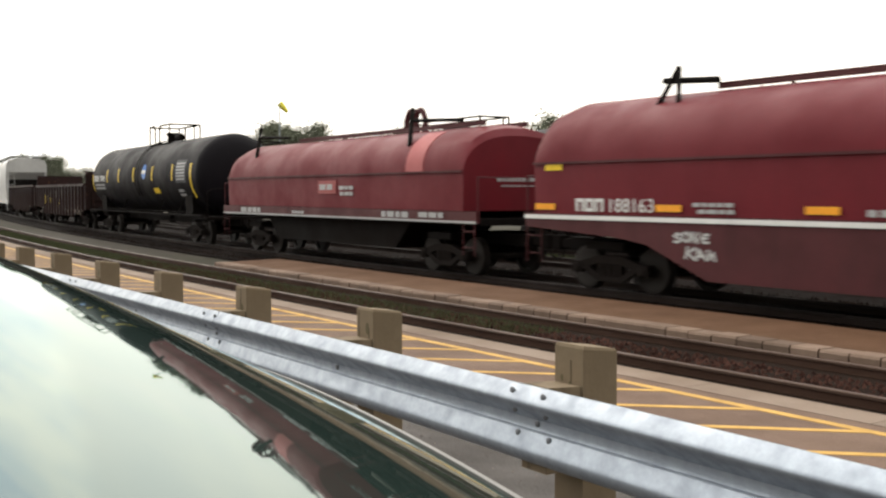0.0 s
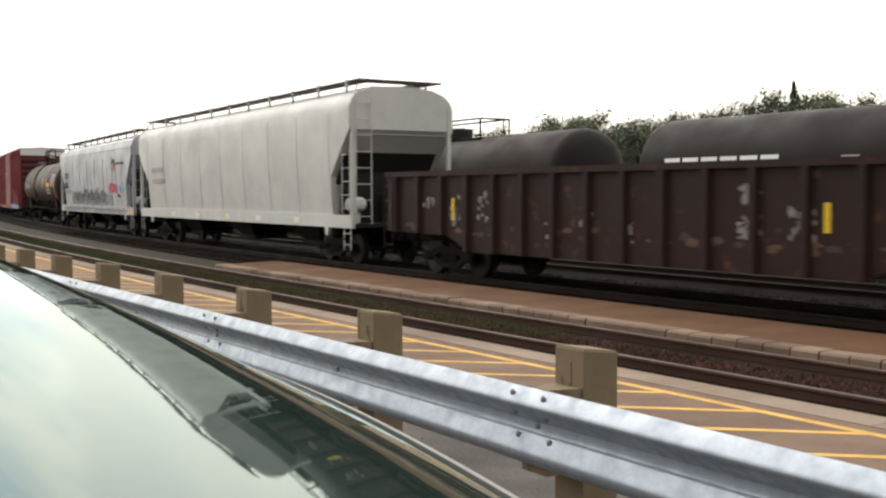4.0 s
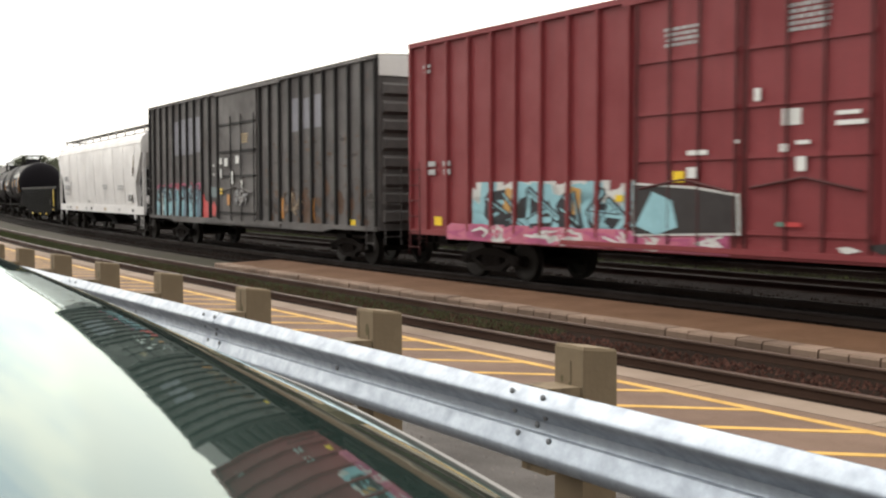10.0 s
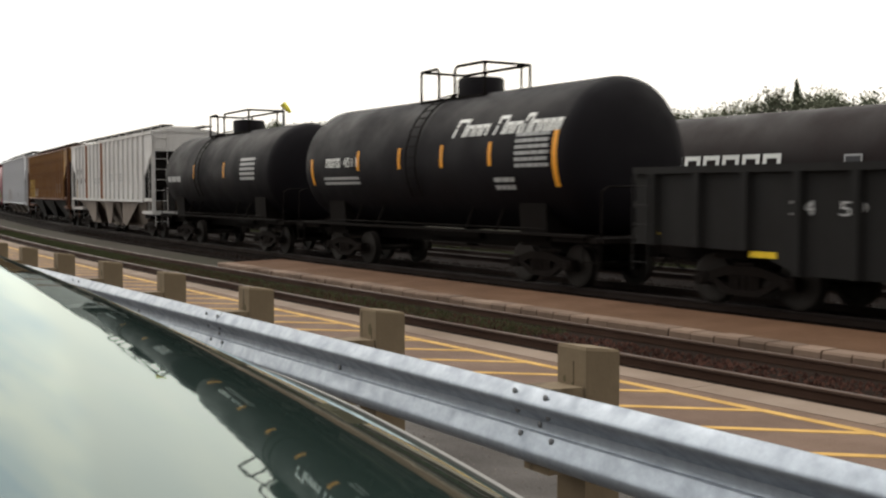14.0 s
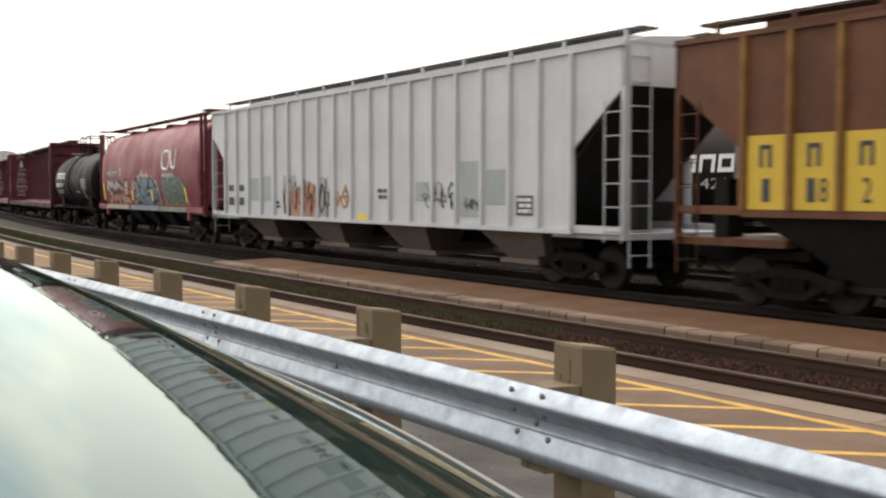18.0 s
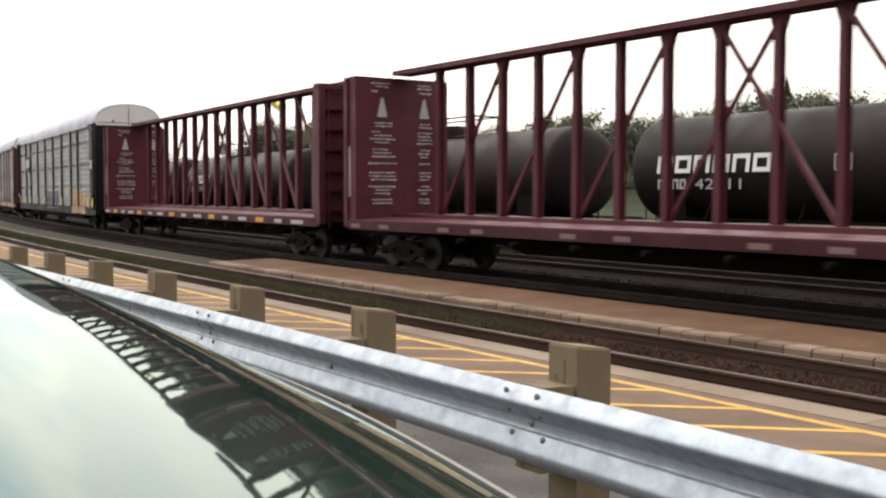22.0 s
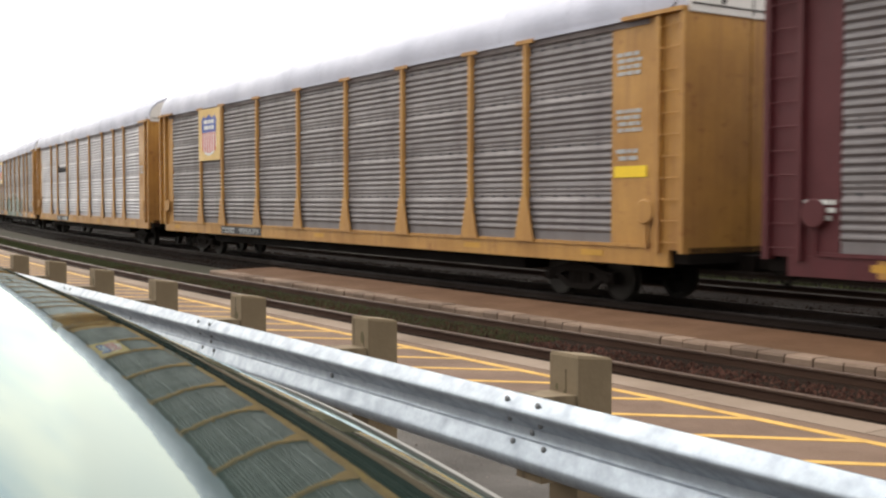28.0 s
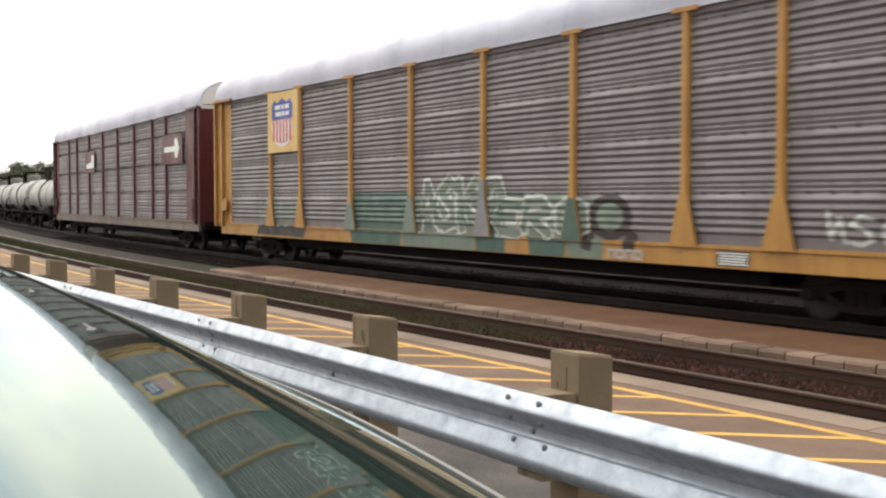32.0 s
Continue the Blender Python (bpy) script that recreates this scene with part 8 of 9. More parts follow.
    winch = solid("winch", Shape().turned([(-0.12, 0.06), (0.12, 0.06)], "y", (0, -1.5, 0.92), 10), BLACK)
    for x in np.linspace(-h + 1.4, h - 1.4, 12):
        piece("winch", winch, car, pose(float(x), 0.02, -0.12))
    part("under_truss", Shape().prism([(-h + 4.5, 0.8), (h - 4.5, 0.8), (h - 6, 0.5), (-h + 6, 0.5)], "y", -0.3, 0.3), BLACK, car)
    running_gear(car, h - 2.1, h + 0.55, s16)


# ---- enclosed autoracks ----
PANEL = paint("galvanised_autorack_panel", (0.176, 0.159, 0.164), 0.5, 0.2, dirt=(0.105, 0.088, 0.087), amount=0.5, streak=0.3, gloss=0.3)
PANEL_B = paint("bright_galvanised_panel", (0.35, 0.34, 0.37), 0.42, 0.35, dirt=(0.24, 0.228, 0.245), amount=0.45, streak=0.25, gloss=0.3)
PANEL_C = paint("dull_galvanised_panel", (0.182, 0.180, 0.202), 0.42, 0.35, dirt=(0.122, 0.114, 0.124), amount=0.5, streak=0.3, gloss=0.3)
RACKYELLOW = paint("weathered_rack_yellow", (0.425, 0.222, 0.056), 0.5, dirt=(0.20, 0.088, 0.035), amount=0.55, streak=0.5, rust=0.55, gloss=0.3)
RACKBROWN = paint("rack_maroon", (0.085, 0.016, 0.020), 0.55, dirt=(0.045, 0.013, 0.014), amount=0.45, streak=0.3, gloss=0.3)
RACKBLACK = paint("rack_black", (0.010, 0.009, 0.010), 0.6, dirt=(0.022, 0.018, 0.0175), amount=0.45, gloss=0.12)
RACKROOF = paint("galvanised_rack_roof", (0.43, 0.435, 0.52), 0.55, 0.1, dirt=(0.30, 0.30, 0.36), amount=0.4, streak=0.0, gloss=0.3)
RACKEAVE = paint("stained_eave_steel", (0.15, 0.125, 0.125), 0.6, dirt=(0.07, 0.05, 0.045), amount=0.6, streak=0.3)
PANEL_DARK = paint("maroon_stained_panel", (0.168, 0.147, 0.154), 0.5, 0.2, dirt=(0.105, 0.083, 0.088), amount=0.55, streak=0.4, gloss=0.2)
PANEL_CACHE = {}


def panel_line(rows):
    """The folds of a side panel, from its foot upwards, as (y, z)."""
    line, z, joints = [(0.0, 1.13)], 1.16, [2.05, 3.03, 4.0]
    while z < 4.95:
        if rows:
            if joints and z >= joints[0]:
                joints.pop(0)
                line += [(-0.012, z), (0.07, z + 0.004), (0.07, z + 0.086), (-0.012, z + 0.09)]
                z += 0.1
            for _ in range(2):
                line += [(0.0, z), (-0.022, z + 0.03), (-0.022, z + 0.06), (0.0, z + 0.085)]
                z += 0.09
            z += 0.06
        else:
            if z < 1.3:
                z = 1.3
            for _ in range(5):
                line += [(0.0, z), (-0.014, z + 0.014), (-0.032, z + 0.045), (-0.027, z + 0.075), (0.0, z + 0.108)]
                z += 0.13
            # a plainer band between the tiers, leaning out at its top, with three shallow folds
            line += [(0.016, z + 0.01)]
            for _ in range(3):
                line += [(0.014 - 0.0012 * _ * 8, z + 0.02 + 0.085 * _), (0.002 - 0.0012 * _ * 8, z + 0.055 + 0.085 * _), (0.010 - 0.0012 * _ * 8, z + 0.09 + 0.085 * _)]
            z += 0.30
    return [p for p in line if p[1] < 5.04]


def rack_side(rows):
    """The whole near side of an autorack, sill and panels, as (y, z)."""
    return [(-1.51, 0.76), (-1.51, 1.065), (-1.54, 1.07), (-1.54, 1.13)] + [(-1.48 + y, z) for y, z in panel_line(rows)]


def corrugated(width, mat, rows):
    key = (round(width, 2), mat.name, rows)
    if key not in PANEL_CACHE:
        line = panel_line(rows) + [(0.0, 5.06), (0.09, 5.06), (0.09, 1.13)]
        PANEL_CACHE[key] = solid("panel", Shape().prism(line, "x", -width / 2, width / 2), mat, 20)
    return PANEL_CACHE[key]


def autorack(s16, label, frame_mat, panel_mat, sill_mat, posts, marks, rows=False, gusset=True, h=13.9, end_mat=None):
    car = freight("autorack", label, "autorack")
    end_mat = end_mat or frame_mat
    part("deck", Shape().box(-h, h, -1.42, 1.42, 0.82, 1.1), BLACK, car)
    for y in (-1.46, 1.46):
        part("side_sill", Shape().box(-h + 0.4, h - 0.4, y - 0.05, y + 0.05, 0.76, 1.07), sill_mat, car)
        part("sill_flange", Shape().box(-h + 0.9, h - 0.9, y - 0.08, y + 0.08, 1.07, 1.13), sill_mat, car)
        part("eave_rail", Shape().box(-h + 0.3, h - 0.3, y * 1.04 - 0.05, y * 1.04 + 0.05, 5.04, 5.12), RACKROOF, car)
        part("eave_gap", Shape().box(-h + 0.9, h - 0.9, y - 0.06, y + 0.06, 4.93, 5.04), RACKEAVE, car)
    xs = [-h + 1.28] + list(posts) + [h - 1.88]
    for k, side in ((-1, 0), (1, 180)):
        for a, b in zip(xs, xs[1:]):
            piece("panel", corrugated(b - a - 0.02, panel_mat, rows), car, pose((a + b) / 2, k * 1.48, 0, 0, 0, side))
    if not rows and panel_mat is not PANEL_B:
        rivets = Shape()
        for x in np.arange(xs[0] + 0.25, xs[-1] - 0.1, 0.42):
            for z in (1.97, 2.09, 2.92, 3.04, 3.87, 3.99, 4.82, 4.92):
                rivets.box(x, x + 0.07, -1.484, -1.458, z - 0.008, z + 0.03)
        tagged(part("rivets", rivets, DARKPATCH, car), kind="stuff")
    ps = Shape().prism([(-0.1, 0), (-0.06, -0.07), (0.06, -0.07), (0.1, 0)], "z", 1.1, 5.06)
    if gusset:
        ps.prism([(-0.32, 1.08), (0.32, 1.08), (0.1, 1.95), (-0.1, 1.95)], "y", -0.075, -0.04).box(-0.3, 0.3, -0.08, -0.03, 5.0, 5.08)
    post = solid("post", ps, frame_mat)
    for x in posts:
        piece("post", post, car, pose(x, -1.5, 0))
        piece("post", post, car, pose(x, 1.5, 0, 0, 0, 180))
    half = [(-1.56, 5.1), (-1.58, 5.33), (-1.49, 5.61), (-1.25, 5.87), (-0.9, 6.04), (-0.45, 6.13), (0, 6.16)]
    sec = half + [(-y, z) for y, z in half[-2::-1]]
    part("roof", Shape().loft([[(x, y * k, 5.08 + (z - 5.08) * q) for y, z in sec] for x, k, q in ((-h, 0.97, 0.9), (-h + 0.25, 1, 1), (h - 0.25, 1, 1), (h, 0.97, 0.9))]), RACKROOF, car, angle=25)
    seam = solid("roof_seam", Shape().loft([[(x, y * 1.002, z + 0.006) for y, z in sec] + [(x, y * 0.99, z - 0.02) for y, z in sec[::-1]] for x in (-0.02, 0.02)]), RACKROOF)
    for x in np.linspace(-h + 1.0, h - 1.0, 13):
        piece("roof_seam", seam, car, pose(float(x), 0, 0))
    for k in (-1, 1):
        x = k * h
        part("end_cap", Shape().prism([(y * 0.96, 5.0 + (z - 5.08) * 0.9) for y, z in sec], "x", min(x, x + k * 0.03), max(x, x + k * 0.03)), HOPWHITE, car, "white rounded end cap")
        each("cap_seam", Shape().box(min(x, x + k * 0.042), max(x, x + k * 0.042), -0.012, 0.012, 5.06, 5.9).box(min(x, x + k * 0.042), max(x, x + k * 0.042), -1.44, 1.44, 5.14, 5.165)
             .box(min(x, x + k * 0.06), max(x, x + k * 0.06), -0.75, -0.68, 5.2, 5.28), SHADOWSTEEL, car)
        for y in (-1, 1):
            part("end_door", Shape().box(min(x - k * 0.1, x), max(x - k * 0.1, x), min(y * 0.02, y * 1.46), max(y * 0.02, y * 1.46), 1.0, 5.02), end_mat, car)
        inner = -h + 1.28 if k < 0 else h - 1.88
        for ya in (-1.5, 1.44):
            part("corner_panel", Shape().box(min(inner, x), max(inner, x), ya, ya + 0.06, 1.05, 5.05), end_mat, car)
        for u in (x - k * 0.04, x - k * 0.62):
            for ya in (-1.6, 1.5):
                part("corner_post", Shape().box(u - 0.05, u + 0.05, ya, ya + 0.1, 1.0, 5.05), end_mat, car)
        ladder(car, -1.58, "x", sorted((x - k * 0.06, x - k * 0.6)), 1.0, 5.0, end_mat, 11)
        part("end_hood", Shape().box(min(x, x - k * 1.5), max(x, x - k * 1.5), -1.64, -1.5, 5.03, 5.1), frame_mat, car)
        grab(car, [(x - k * 0.3, -1.57, 5.1), (x - k * 0.1, -1.5, 5.35), (x - k * 0.05, -1.2, 5.6), (x - k * 0.05, 0, 5.82)], SHADOWSTEEL, 0.025)
        part("brake_rod", Shape().tube((x - k * 0.9, -1.55, 1.1), (x - k * 0.9, -1.55, 1.9), 0.025, 8).turned([(-1.62, 0.2), (-1.60, 0.22), (-1.58, 0.2), (-1.60, 0.17)], "y", (x - k * 0.9, 0, 1.7), 18), end_mat, car)
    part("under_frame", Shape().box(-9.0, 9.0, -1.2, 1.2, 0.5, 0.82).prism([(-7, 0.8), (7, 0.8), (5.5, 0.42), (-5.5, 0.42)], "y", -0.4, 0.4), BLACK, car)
    marks(car)
    running_gear(car, h - 3.3, h + 0.3, s16)


SHIELDBLUE, SHIELDRED = plain("shield_blue", (0.05, 0.08, 0.32)), plain("shield_red", (0.48, 0.06, 0.06))


def rack_shield(car, x0, x1):
    y = -1.585
    patch(car, "sign_board", x0, x1, 3.25, 5.0, plain("pale_yellow_board", (0.62, 0.42, 0.16)), -1.575, "yellow board with a shield emblem")
    w, cx = (x1 - x0) * 0.33, (x0 + x1) / 2
    part("shield", Shape().prism([(cx - w, 4.2), (cx + w, 4.2), (cx + w, 3.75), (cx + w * 0.6, 3.48), (cx, 3.4), (cx - w * 0.6, 3.48), (cx - w, 3.75)], "y", y - 0.008, y), WHITE, car)
    bars = Shape()
    for i in range(6):
        bx = cx - w + (i + 0.25) * w / 3
        bars.box(bx, bx + w / 6, y - 0.014, y, 3.48 + abs(i - 2.5) * 0.04, 4.2)
    each("shield_bar", bars, SHIELDRED, car)
    part("shield_cap", Shape().prism([(cx - w, 4.2), (cx + w, 4.2), (cx + w * 1.05, 4.6), (cx + w * 0.8, 4.78), (cx + w * 0.5, 4.68), (cx, 4.8), (cx - w * 0.5, 4.68), (cx - w * 0.8, 4.78), (cx - w * 1.05, 4.6)], "y", y - 0.008, y), SHIELDBLUE, car)
    stencils(car, [(cx - w * 0.7, cx + w * 0.7, 4.3, 4.62, 2)], WHITE, y - 0.008)


FADED = plain("faded_reflective_tape", (0.50, 0.27, 0.05), 0.5)


def sill_marks(car, number, x0, xs):
    for x in xs:
        patch(car, "reflector", x - 0.4, x + 0.2, 0.88, 0.99, FADED, -1.512)
    patch(car, "number_board", x0, x0 + 3.4, 0.8, 1.04, DARKPATCH, -1.514)
    letter_blocks(car, 4, x0 + 0.1, x0 + 1.2, 0.83, 1.0, GREYSTENCIL, -1.524)
    if number:
        digits(car, number, x0 + 1.6, x0 + 3.2, 0.83, 0.17, GREYSTENCIL, -1.526)


def rack_marks_cn(car):
    patch(car, "sign_board", -9.75, -7.95, 3.2, 4.15, RACKBLACK, -1.575, "black board with a bent white band emblem")
    band = Shape()
    zig = [(-8.85, 3.92), (-9.3, 3.92), (-9.42, 3.8), (-9.42, 3.58), (-9.3, 3.46), (-8.95, 3.46), (-8.85, 3.56), (-8.82, 3.92), (-8.45, 3.48), (-8.25, 3.48), (-8.22, 3.95)]
    for (xa, za), (xb, zb) in zip(zig, zig[1:]):
        band.tube((xa, -1.57, za), (xb, -1.57, zb), 0.05, 8)
    part("company_mark", band, WHITE, car)
    for x in (-12.6, -9.8, -7.7, -4.6, -1.65, 4.3, 11.9):
        patch(car, "reflector", x - 0.07, x + 0.07, 1.14, 1.6, YELLOW, -1.58)
    patch(car, "reflector", 13.0, 13.3, 1.15, 1.6, YELLOW, -1.6)
    patch(car, "placard", -13.4, -12.9, 1.6, 1.8, YELLOW, -1.6)
    patch(car, "placard", 12.2, 12.75, 1.55, 1.8, YELLOW, -1.51)
    patch(car, "data_panel", 12.2, 12.7, 3.0, 3.4, GREYSTENCIL, -1.51)
    r = random.Random(81)
    pale, ink = Shape(), Shape()
    for i in range(5):
        u = -1.05 + i * 0.79
        lo, hi = 0.98 + r.uniform(-0.05, 0.05), 1.96 + r.uniform(-0.05, 0.04)
        stem = [(u, lo), (u + 0.2, lo + 0.02), (u + 0.2, hi), (u + 0.02, hi)]
        bowl = [(u + 0.27, 1.42 - 0.12 * (i % 2)), (u + 0.52, 1.36 - 0.1 * (i % 2)), (u + 0.66, 1.55), (u + 0.66, 1.82), (u + 0.5, hi), (u + 0.27, hi)]
        for poly in (stem, bowl):
            cx, cz = sum(q[0] for q in poly) / len(poly), sum(q[1] for q in poly) / len(poly)
            pale.prism([(cx + (a - cx) * 1.16 + (0.035 if a > cx else -0.035), cz + (b - cz) * 1.08) for a, b in poly], "y", -1.528, -1.475)
            ink.prism(poly, "y", -1.536, -1.475)
    tagged(part("graffiti", pale, SPRAY["silver"], car), kind="stuff")
    tagged(part("graffiti", ink, SPRAY["indigo"], car), kind="stuff")
    side = rack_side(True)
    for u0, u1, hi, mat in ((7.08, 8.05, 1.93, "ochre"), (7.95, 8.93, 2.02, "gold"), (9.08, 9.75, 2.03, "ochre"), (9.7, 10.45, 1.95, "gold"), (10.4, 10.8, 2.0, "ochre")):
        spray_area(car, [(u0, 1.13), (u1, 1.13), (u1 - 0.02, hi), (u0 + 0.06, hi - 0.06)], SPRAY[mat], side, 0.003)
    for u0, u1, lo, mat in ((7.05, 7.7, 0.80, "tan"), (7.75, 8.25, 0.77, "ochre"), (8.3, 8.9, 0.80, "tan"), (9.3, 9.9, 0.77, "ochre"), (10.0, 10.9, 0.78, "tan")):
        spray_area(car, [(u0, lo), (u1 - 0.1, lo), (u1, 1.12), (u0 + 0.05, 1.12)], SPRAY[mat], side, 0.004)
    spray_area(car, [(8.9, 1.1), (9.1, 1.1), (9.1, 1.98), (8.9, 1.98)], SPRAY["ochre"], -1.571)
    graffiti(car, 7.1, 10.9, 0.85, 1.98, spray("tan", "ochre", "gold", "ochre"), 82, side, [3, 1, 0, 5], 0.12, 0, False)
    graffiti(car, 7.1, 10.9, 1.12, 2.02, spray("brown", "brown", "tan", "brown"), 83, side, [2, 3, 4, 0, 3], 0.02, 0, False)


def rack_marks_maroon(car):
    sill_marks(car, "983429", -7.4, (-11.7, -8.4, 6.0, 11.0))
    for x0, x1 in ((-12.0, -10.0), (-9.8, -7.45), (-3.95, -1.0), (1.4, 6.0), (7.5, 12.0)):
        patch(car, "reflector", x0, x1, 0.79, 1.05, RACKYELLOW, -1.511)
    side = rack_side(False)
    graffiti(car, -6.6, -4.8, 1.14, 1.9, spray("black", "black", "indigo", "slate"), 91, side, [0, 1, 5, 5], 0.24, 0, False)
    spray_area(car, [(-4.45, 1.16), (-4.12, 1.15), (-4.1, 1.45), (-4.3, 1.55)], SPRAY["coal"], side, 0.003)
    stencils(car, [(-6.9, -4.6, 3.55, 3.95, 3), (-5.0, -2.4, 3.2, 3.6, 3)], DARKPATCH, -1.53)
    stencils(car, [(-13.3, -12.7, 1.6, 1.9, 3)], WHITE, -1.51)
    graffiti(car, 0.5, 3.5, 1.2, 2.0, spray("pale", "grey", "pale"), 92, side, 3, 0.1, 0, False)


def rack_marks_up(car):
    rack_shield(car, -9.55, -7.5)
    sill_marks(car, "995579", -7.6, (-12.0, -4.8, 0.0, 7.6, 11.6))
    stencils(car, [(12.15, 12.8, 4.1, 4.5, 4), (12.15, 12.8, 3.1, 3.5, 4), (12.15, 12.7, 2.6, 2.8, 2)], GREYSTENCIL, -1.506)
    patch(car, "placard", 12.1, 12.95, 2.3, 2.5, YELLOW, -1.508)


def rack_marks_ferro(car):
    stencils(car, [(-5.7, -4.1, 0.84, 1.0, 1)], GREYSTENCIL, -1.526)
    sill_marks(car, "", -7.3, (-12.0, -2.0, 4.0, 11.0))
    sh = Shape()
    x = -6.7
    for i, w in enumerate((0.3, 0.26, 0.2, 0.2, 0.28, 0.42, 0.26, 0.26)):
        hi = 3.70 if i else 3.82
        sh.prism([(x, 3.44), (x + 0.07, 3.44), (x + 0.10, hi), (x + 0.03, hi)], "y", -1.545, -1.475)
        sh.prism([(x + 0.09, hi - 0.07), (x + w - 0.02, hi - 0.07), (x + w, hi), (x + 0.10, hi)], "y", -1.545, -1.475)
        if i in (1, 4, 6, 7):
            sh.prism([(x + 0.06, 3.44), (x + w - 0.02, 3.44), (x + w - 0.02, 3.5), (x + 0.07, 3.5)], "y", -1.545, -1.475)
        if i in (4, 5, 0):
            sh.prism([(x + w - 0.09, 3.46), (x + w - 0.02, 3.46), (x + w, hi), (x + w - 0.07, hi)], "y", -1.545, -1.475)
        x += w + 0.06
    part("lettering", sh, DARKPATCH, car, "dark company lettering")
    stencils(car, [(12.15, 12.7, 3.0, 3.3, 3)], GREYSTENCIL, -1.506)


def rack_marks_tagged(car):
    rack_shield(car, -9.55, -7.5)
    side = rack_side(False)
    for u0, u1, lo, hi, mat in ((-4.33, -1.57, 1.14, 2.06, "moss"), (-1.3, 1.43, 1.14, 1.98, "sage"), (1.68, 3.0, 1.14, 2.02, "moss"), (2.9, 4.4, 1.14, 2.0, "sage"), (4.65, 5.6, 1.14, 1.9, "sage")):
        spray_area(car, [(u0, lo), (u1, lo), (u1, hi - 0.08), (u1 - 0.1, hi), (u0 + 0.12, hi), (u0, hi - 0.1)], SPRAY[mat], side, 0.003)
    # over the sill and the posts
    for u0, u1, mat in ((-4.5, -1.9, "moss"), (-1.9, 1.2, "sage"), (1.2, 2.35, "moss"), (3.1, 4.3, "moss"), (4.3, 5.4, "sage")):
        spray_area(car, [(u0 + 0.08, 0.77), (u1 - 0.03, 0.77), (u1, 1.125), (u0, 1.125)], SPRAY[mat], side, 0.004)
    spray_area(car, [(2.35, 0.77), (2.75, 0.77), (3.1, 1.6), (2.6, 1.62), (2.3, 1.2)], SPRAY["ochre"], side, 0.005)
    for x, hi, w, mat in ((-4.45, 1.75, 0.1, "sage"), (-1.43, 1.98, 0.1, "sage"), (1.55, 2.3, 0.1, "grey"), (4.52, 1.9, 0.09, "moss")):
        spray_area(car, [(x - 0.3, 1.09), (x + 0.3, 1.09), (x + w, 1.93), (x + w, hi), (x - w, hi), (x - w, 1.93)], SPRAY[mat], -1.577)
    graffiti(car, -1.25, 2.35, 1.14, 2.38, spray("pale", "sage", "grey", "sage"), 95, side, [4, 0, 5, 7], 0.14, 0, False)
    graffiti(car, -1.25, 2.35, 1.14, 2.3, spray("grey", "moss", "pale"), 195, side, [2, 3, 6, 1, 4], 0.035, 0, False)
    graffiti(car, 1.9, 5.0, 1.1, 1.95, spray("pale", "sage", "moss", "sage"), 98, side, [3, 7, 1], 0.13, 0, False)
    ring = [(5.55 + 0.6 * math.cos(a), 1.55 + 0.43 * math.sin(a)) for a in np.linspace(0, 5.9, 14)]
    spray_area(car, [(float(u), float(v)) for u, v in ring], SPRAY["grime"], side, 0.005)
    spray_area(car, [(5.55 + (u - 5.55) * 0.62, 1.55 + (v - 1.55) * 0.62) for u, v in ring], SPRAY["sage"], side, 0.007)
    for u, v in ((4.75, 1.2), (5.9, 1.12)):
        spray_area(car, [(u, 0.95), (u + 0.28, 0.9), (u + 0.4, v + 0.1), (u + 0.1, v + 0.3)], SPRAY["grime"], side, 0.006)
    letter_blocks(car, 4, 5.5, 6.45, 0.8, 0.98, GREYSTENCIL, -1.514)
    spray_area(car, [(-10.6, 0.82), (-7.3, 0.8), (-7.1, 1.12), (-10.4, 1.12)], SPRAY["grime"], side, 0.004)
    graffiti(car, -10.4, -7.5, 1.1, 1.95, spray("grey", "sage", "grey"), 96, side, [5, 4, 2, 7], 0.09, 0, False)
    graffiti(car, 10.2, 11.6, 1.2, 1.75, spray("pale", "pale", "pale"), 97, side, [6, 0, 3], 0.05, 0, False)
    patch(car, "data_panel", 8.18, 8.85, 0.8, 1.04, DARKPATCH, -1.514)
    stencils(car, [(8.2, 8.83, 0.82, 1.02, 5)], WHITE, -1.524)
    patch(car, "reflector", 11.5, 12.2, 0.84, 1.0, ORANGE, -1.512)


def rack_marks_last(car):
    patch(car, "sign_board", -5.2, -3.0, 3.2, 4.2, RACKBROWN, -1.56)
    part("company_mark", Shape().prism([(-4.9, 3.4), (-3.2, 3.4), (-3.2, 4.0), (-3.7, 4.0), (-3.7, 3.7), (-4.9, 3.6)], "y", -1.575, -1.56), WHITE, car)
    patch(car, "sign_board", 9.0, 11.8, 3.2, 4.3, RACKBROWN, -1.56)
    part("company_mark", Shape().prism([(9.4, 3.65), (10.8, 3.65), (10.8, 3.45), (11.1, 3.4), (11.4, 3.75), (11.1, 4.15), (10.8, 4.1), (10.8, 3.85), (9.4, 3.85)], "y", -1.575, -1.56), WHITE, car)


UPPOSTS = (-9.5, -7.45, -4.45, -1.43, 1.55, 4.52, 7.45, 9.45)

# ---- the train, front to rear: the number is where the car's middle is at 16 s ----
coil_car(263.3, True)
coil_car(246.4, False)
gatx_tank(227.3)
gondola(207.86, 8.7, 2.30, GONDARK, 17, "rusty brown-black gondola with raised ends and yellow reflector strips", gon_marks_a, 2.98)
gondola(189.4, 8.4, 2.36, GONDARK, 17, "rusty gondola with scraped white marks along its side", gon_marks_b)
smooth_hopper(169.28, 10.0, HOPCREAM, "dusty cream covered hopper with smooth sides", 4.16, hop_marks_cream, False)
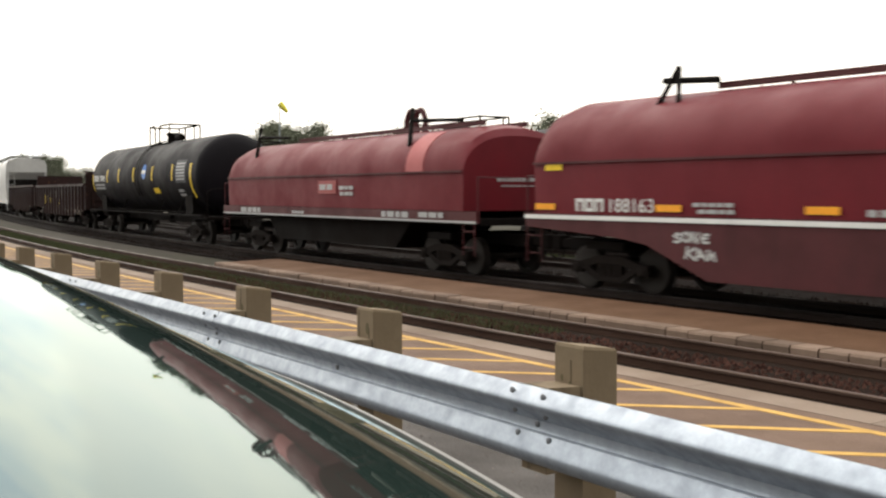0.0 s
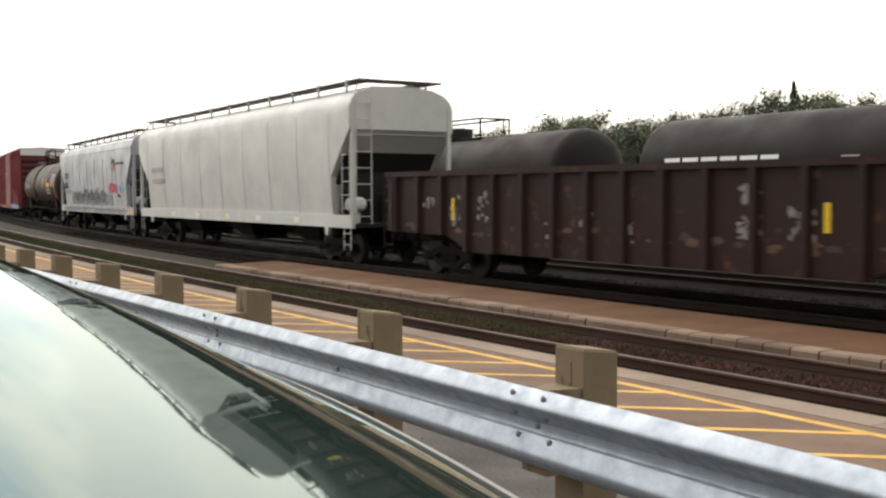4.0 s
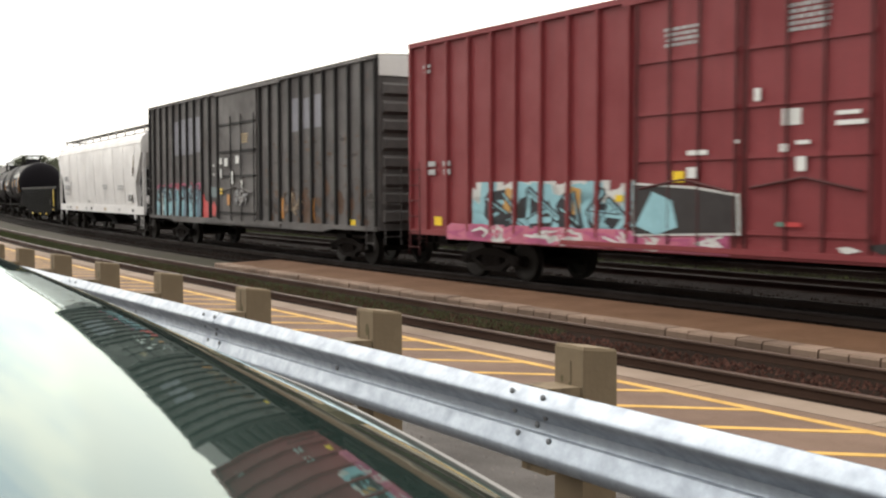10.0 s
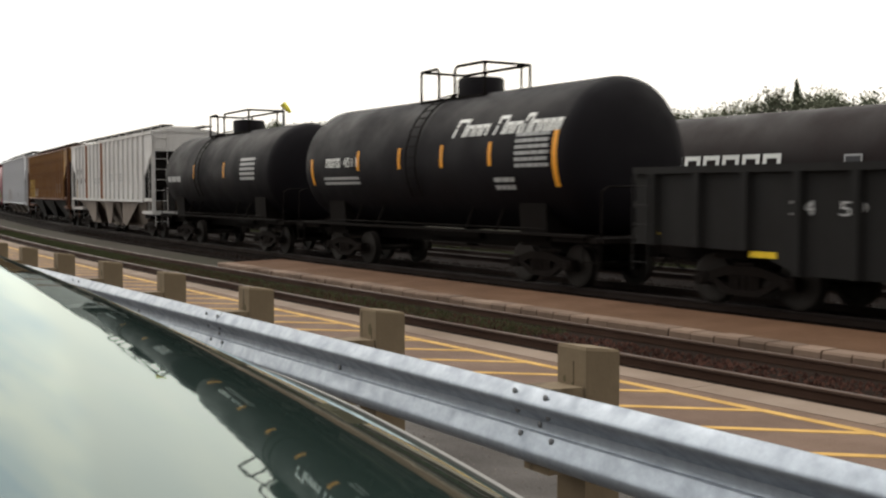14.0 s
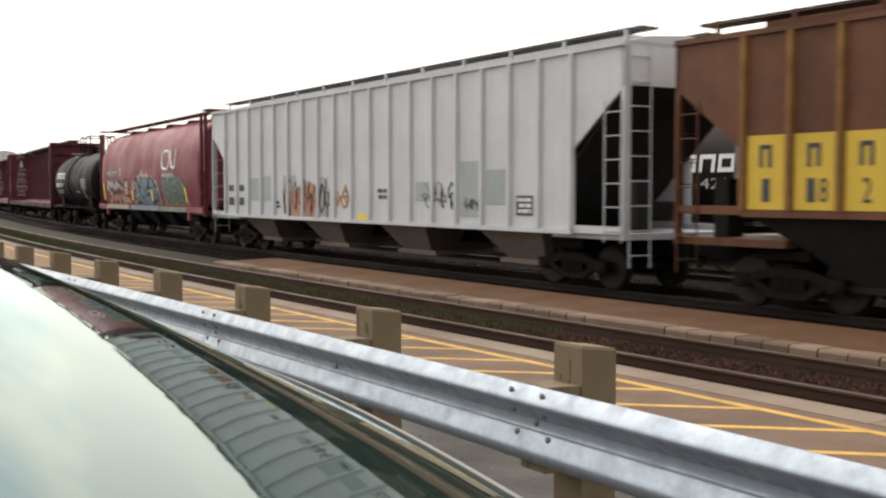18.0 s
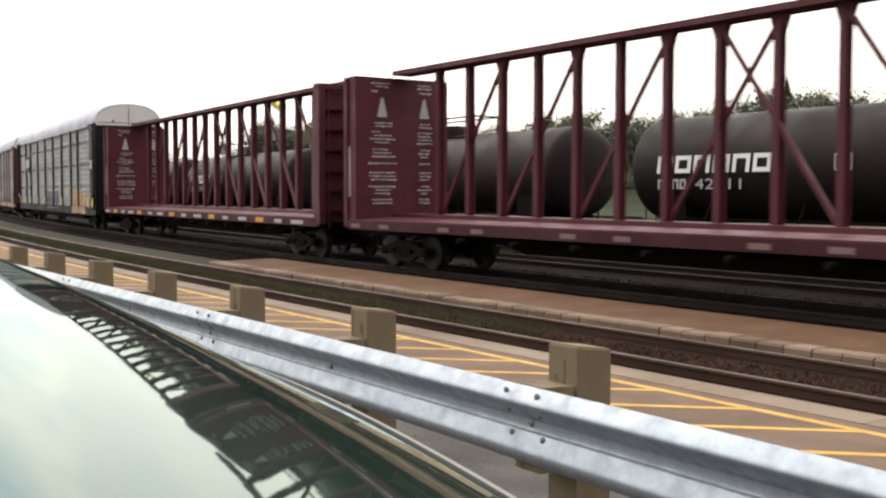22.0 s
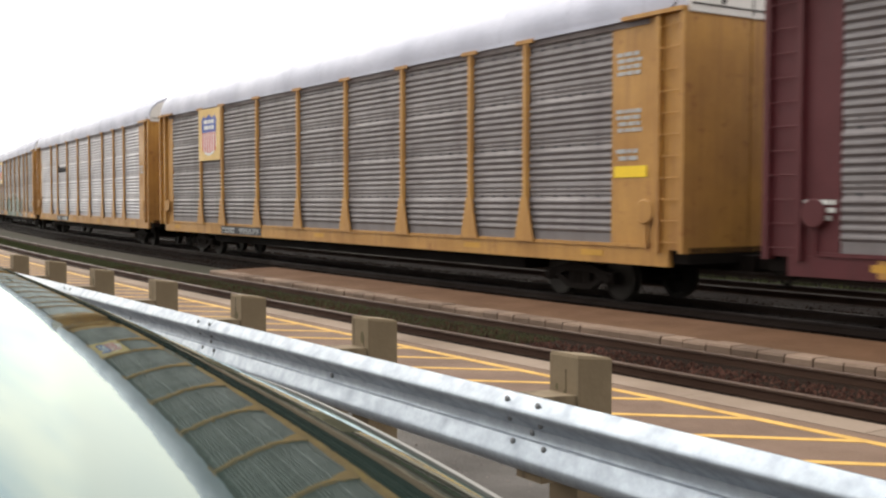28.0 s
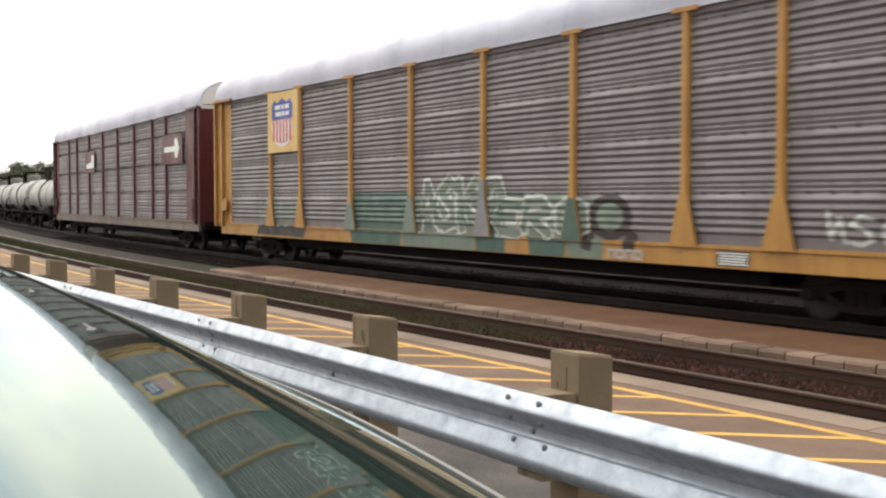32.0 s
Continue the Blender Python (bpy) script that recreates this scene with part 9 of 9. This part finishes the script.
smooth_hopper(149.28, 8.74, HOPGREY, "dirty grey covered hopper with grey and red graffiti", 3.98, hop_marks_cnw)
etcx_tank(130.65)
boxcar(111.0, 9.93, 5.28, BOXRED, BOXEND, "faded red boxcar with peach graffiti and ribbed door", (-2.13, 2.0, "ribbed"), [-9.3 + 0.82 * i for i in range(9)] + [2.81 + 0.824 * i for i in range(9)], box_marks_a)
boxcar(89.71, 9.93, 5.34, BOXRED_B, BOXEND, "red boxcar with double doors and pale blue graffiti", (-2.4, 2.45, "double"), [-9.17 + 0.826 * i for i in range(9)] + [2.84 + 0.802 * i for i in range(9)], box_marks_b)
boxcar(68.42, 9.86, 5.3, BOXGREY, BOXGREY, "sooty grey boxcar with blue graffiti and patched panels", (-1.6, 1.78, "plug"), [-9.15 + 0.82 * i for i in range(10)] + [2.1 + 0.772 * i for i in range(10)], box_marks_c, SOOTRIB)
smooth_hopper(47.69, 9.72, HOPWHITE, "clean white covered hopper with smooth sides", 4.04, hop_marks_white)
gondola(28.23, 8.5, 2.27, GONBLACK, 17, "sooty black ribbed gondola with yellow marks", gon_marks_c)
corn_tank(12.12)
plain_tank(-2.0)
ribbed_hopper(-18.05, 8.8, 1.55, 4.33, RIBWHITE, "white ribbed covered hopper with rust-streaked ribs", 17, RIBWHITE, "aex", 3, None, BAYGREY)
ribbed_hopper(-37.19, 8.96, 1.53, 4.36, RIBBROWN, "rust-brown ribbed covered hopper with yellow number panels", 18, RIBTAN, "brown", 3, OCHRE, SHADOWSTEEL)
ribbed_hopper(-57.75, 10.45, 1.12, 4.53, RIBGREY, "light grey ribbed covered hopper with orange graffiti", 19, RIBGREY, "nokx", 4, None, BAYGREY)
round_hopper(-77.26)
prox_tank(-92.95)
centre_beam(-112.15, 11.83, True)
centre_beam(-137.5, 11.8)
autorack(-164.67, "grey autorack with black frame, yellow strips and graffiti", RACKBLACK, PANEL_C, RACKBLACK, (-9.95, -7.87, -4.8, -1.78, 1.15, 4.1, 7.0, 9.0), rack_marks_cn, True, False)
autorack(-194.85, "maroon-framed autorack with dull corrugated panels", RACKBROWN, PANEL, RACKBROWN, (-9.0, -6.97, -3.97, -1.0, 2.0, 5.0, 7.4, 9.4), rack_marks_maroon)
autorack(-224.2, "yellow-framed autorack with grey panels and shield board", RACKYELLOW, PANEL, RACKYELLOW, UPPOSTS, rack_marks_up)
autorack(-253.65, "yellow-framed autorack with bright silver panels", RACKYELLOW, PANEL_B, RACKYELLOW, (-9.0, -6.97, -3.97, -1.0, 2.0, 5.0, 7.4, 9.4), rack_marks_ferro)
autorack(-282.75, "yellow-framed autorack with green graffiti low down", RACKYELLOW, PANEL, RACKYELLOW, UPPOSTS, rack_marks_tagged)
autorack(-312.1, "maroon autorack with dull grey panels and white emblems", RACKBROWN, PANEL_DARK, BAYGREY, UPPOSTS, rack_marks_last, True, False)
for i in range(5):
    grey_tank(-334.6 - i * 12.9)


def standing_tank(s, dome):
    car = thing("tank_car", "standing dusty black tank car with white lettering", "tank car", "tank cars standing on the siding")
    R, zc = 1.5, 2.55
    tank_car(car, 9.0, R, zc, s, TANKSTAND, 7.3, dome, moving=False, end=10.4)
    letter_blocks(car, 6, -7.75, -3.7, 2.4, 2.88, WHITE, -R - 0.05, tilt=-8)
    digits(car, "42011", -6.3, -4.7, 1.96, 0.28, GREYSTENCIL, -R - 0.02)
    letter_blocks(car, 4, -7.7, -6.6, 1.96, 2.24, GREYSTENCIL, -R - 0.02)
    patch(car, "data_panel", -1.9, -1.4, 2.4, 2.8, GREYSTENCIL, -R - 0.02)
    patch(car, "data_panel", -1.85, -1.45, 2.45, 2.75, DARKPATCH, -R - 0.03)
    end_stencil(car, 9.0, 3, GREYSTENCIL, 3.2, -0.5, 0.4)
    part("coupler_bar", Shape().box(-10.95, 10.95, -0.08, 0.08, 0.74, 0.88), BLACK, car)
    car.matrix_basis = line_pose(s, 8.5, 0, 7.3)


TANKSTAND = paint("dusty_black_standing_tank", (0.0115, 0.0078, 0.0082), 0.62, gloss=0.14, dirt=(0.022, 0.0145, 0.0145), amount=0.5, streak=0.3, bump=0.04)
for s, dome in ((-79.6, (-2.4, 2.5)), (-57.7, (-0.26, 2.33)), (-35.8, (0.3, 2.85)), (-13.9, (2.4, 2.6)), (8.0, (0.3, 2.85))):
    standing_tank(s, dome)


def motions():
    """Roll every car along the line, and spin the wheels of those that pass in view."""
    for car, s16, bogie, moving in TRAIN:
        if moving:
            walk(car, [(float(t), line_pose(s16 + advance(t), 0, 0, bogie)) for t in np.arange(0, 32.01, 1.0)])
    for axle, s16, x, w in WHEELS:
        rows = [(0.0, pose(w, 0, 0.424))]
        turn = None
        for k in range(1, 32 * FPS):
            t = k / FPS
            s = s16 + x + advance(t)
            if -42 < s < 3:
                turn = s / 0.424 if turn is None else turn
                rows.append((t, Matrix.Translation((w, 0, 0.424)) @ Matrix.Rotation(s / 0.424 - turn, 4, "Y")))
        rows.append((32.0, rows[-1][1]))
        walk(axle, rows)


motions()
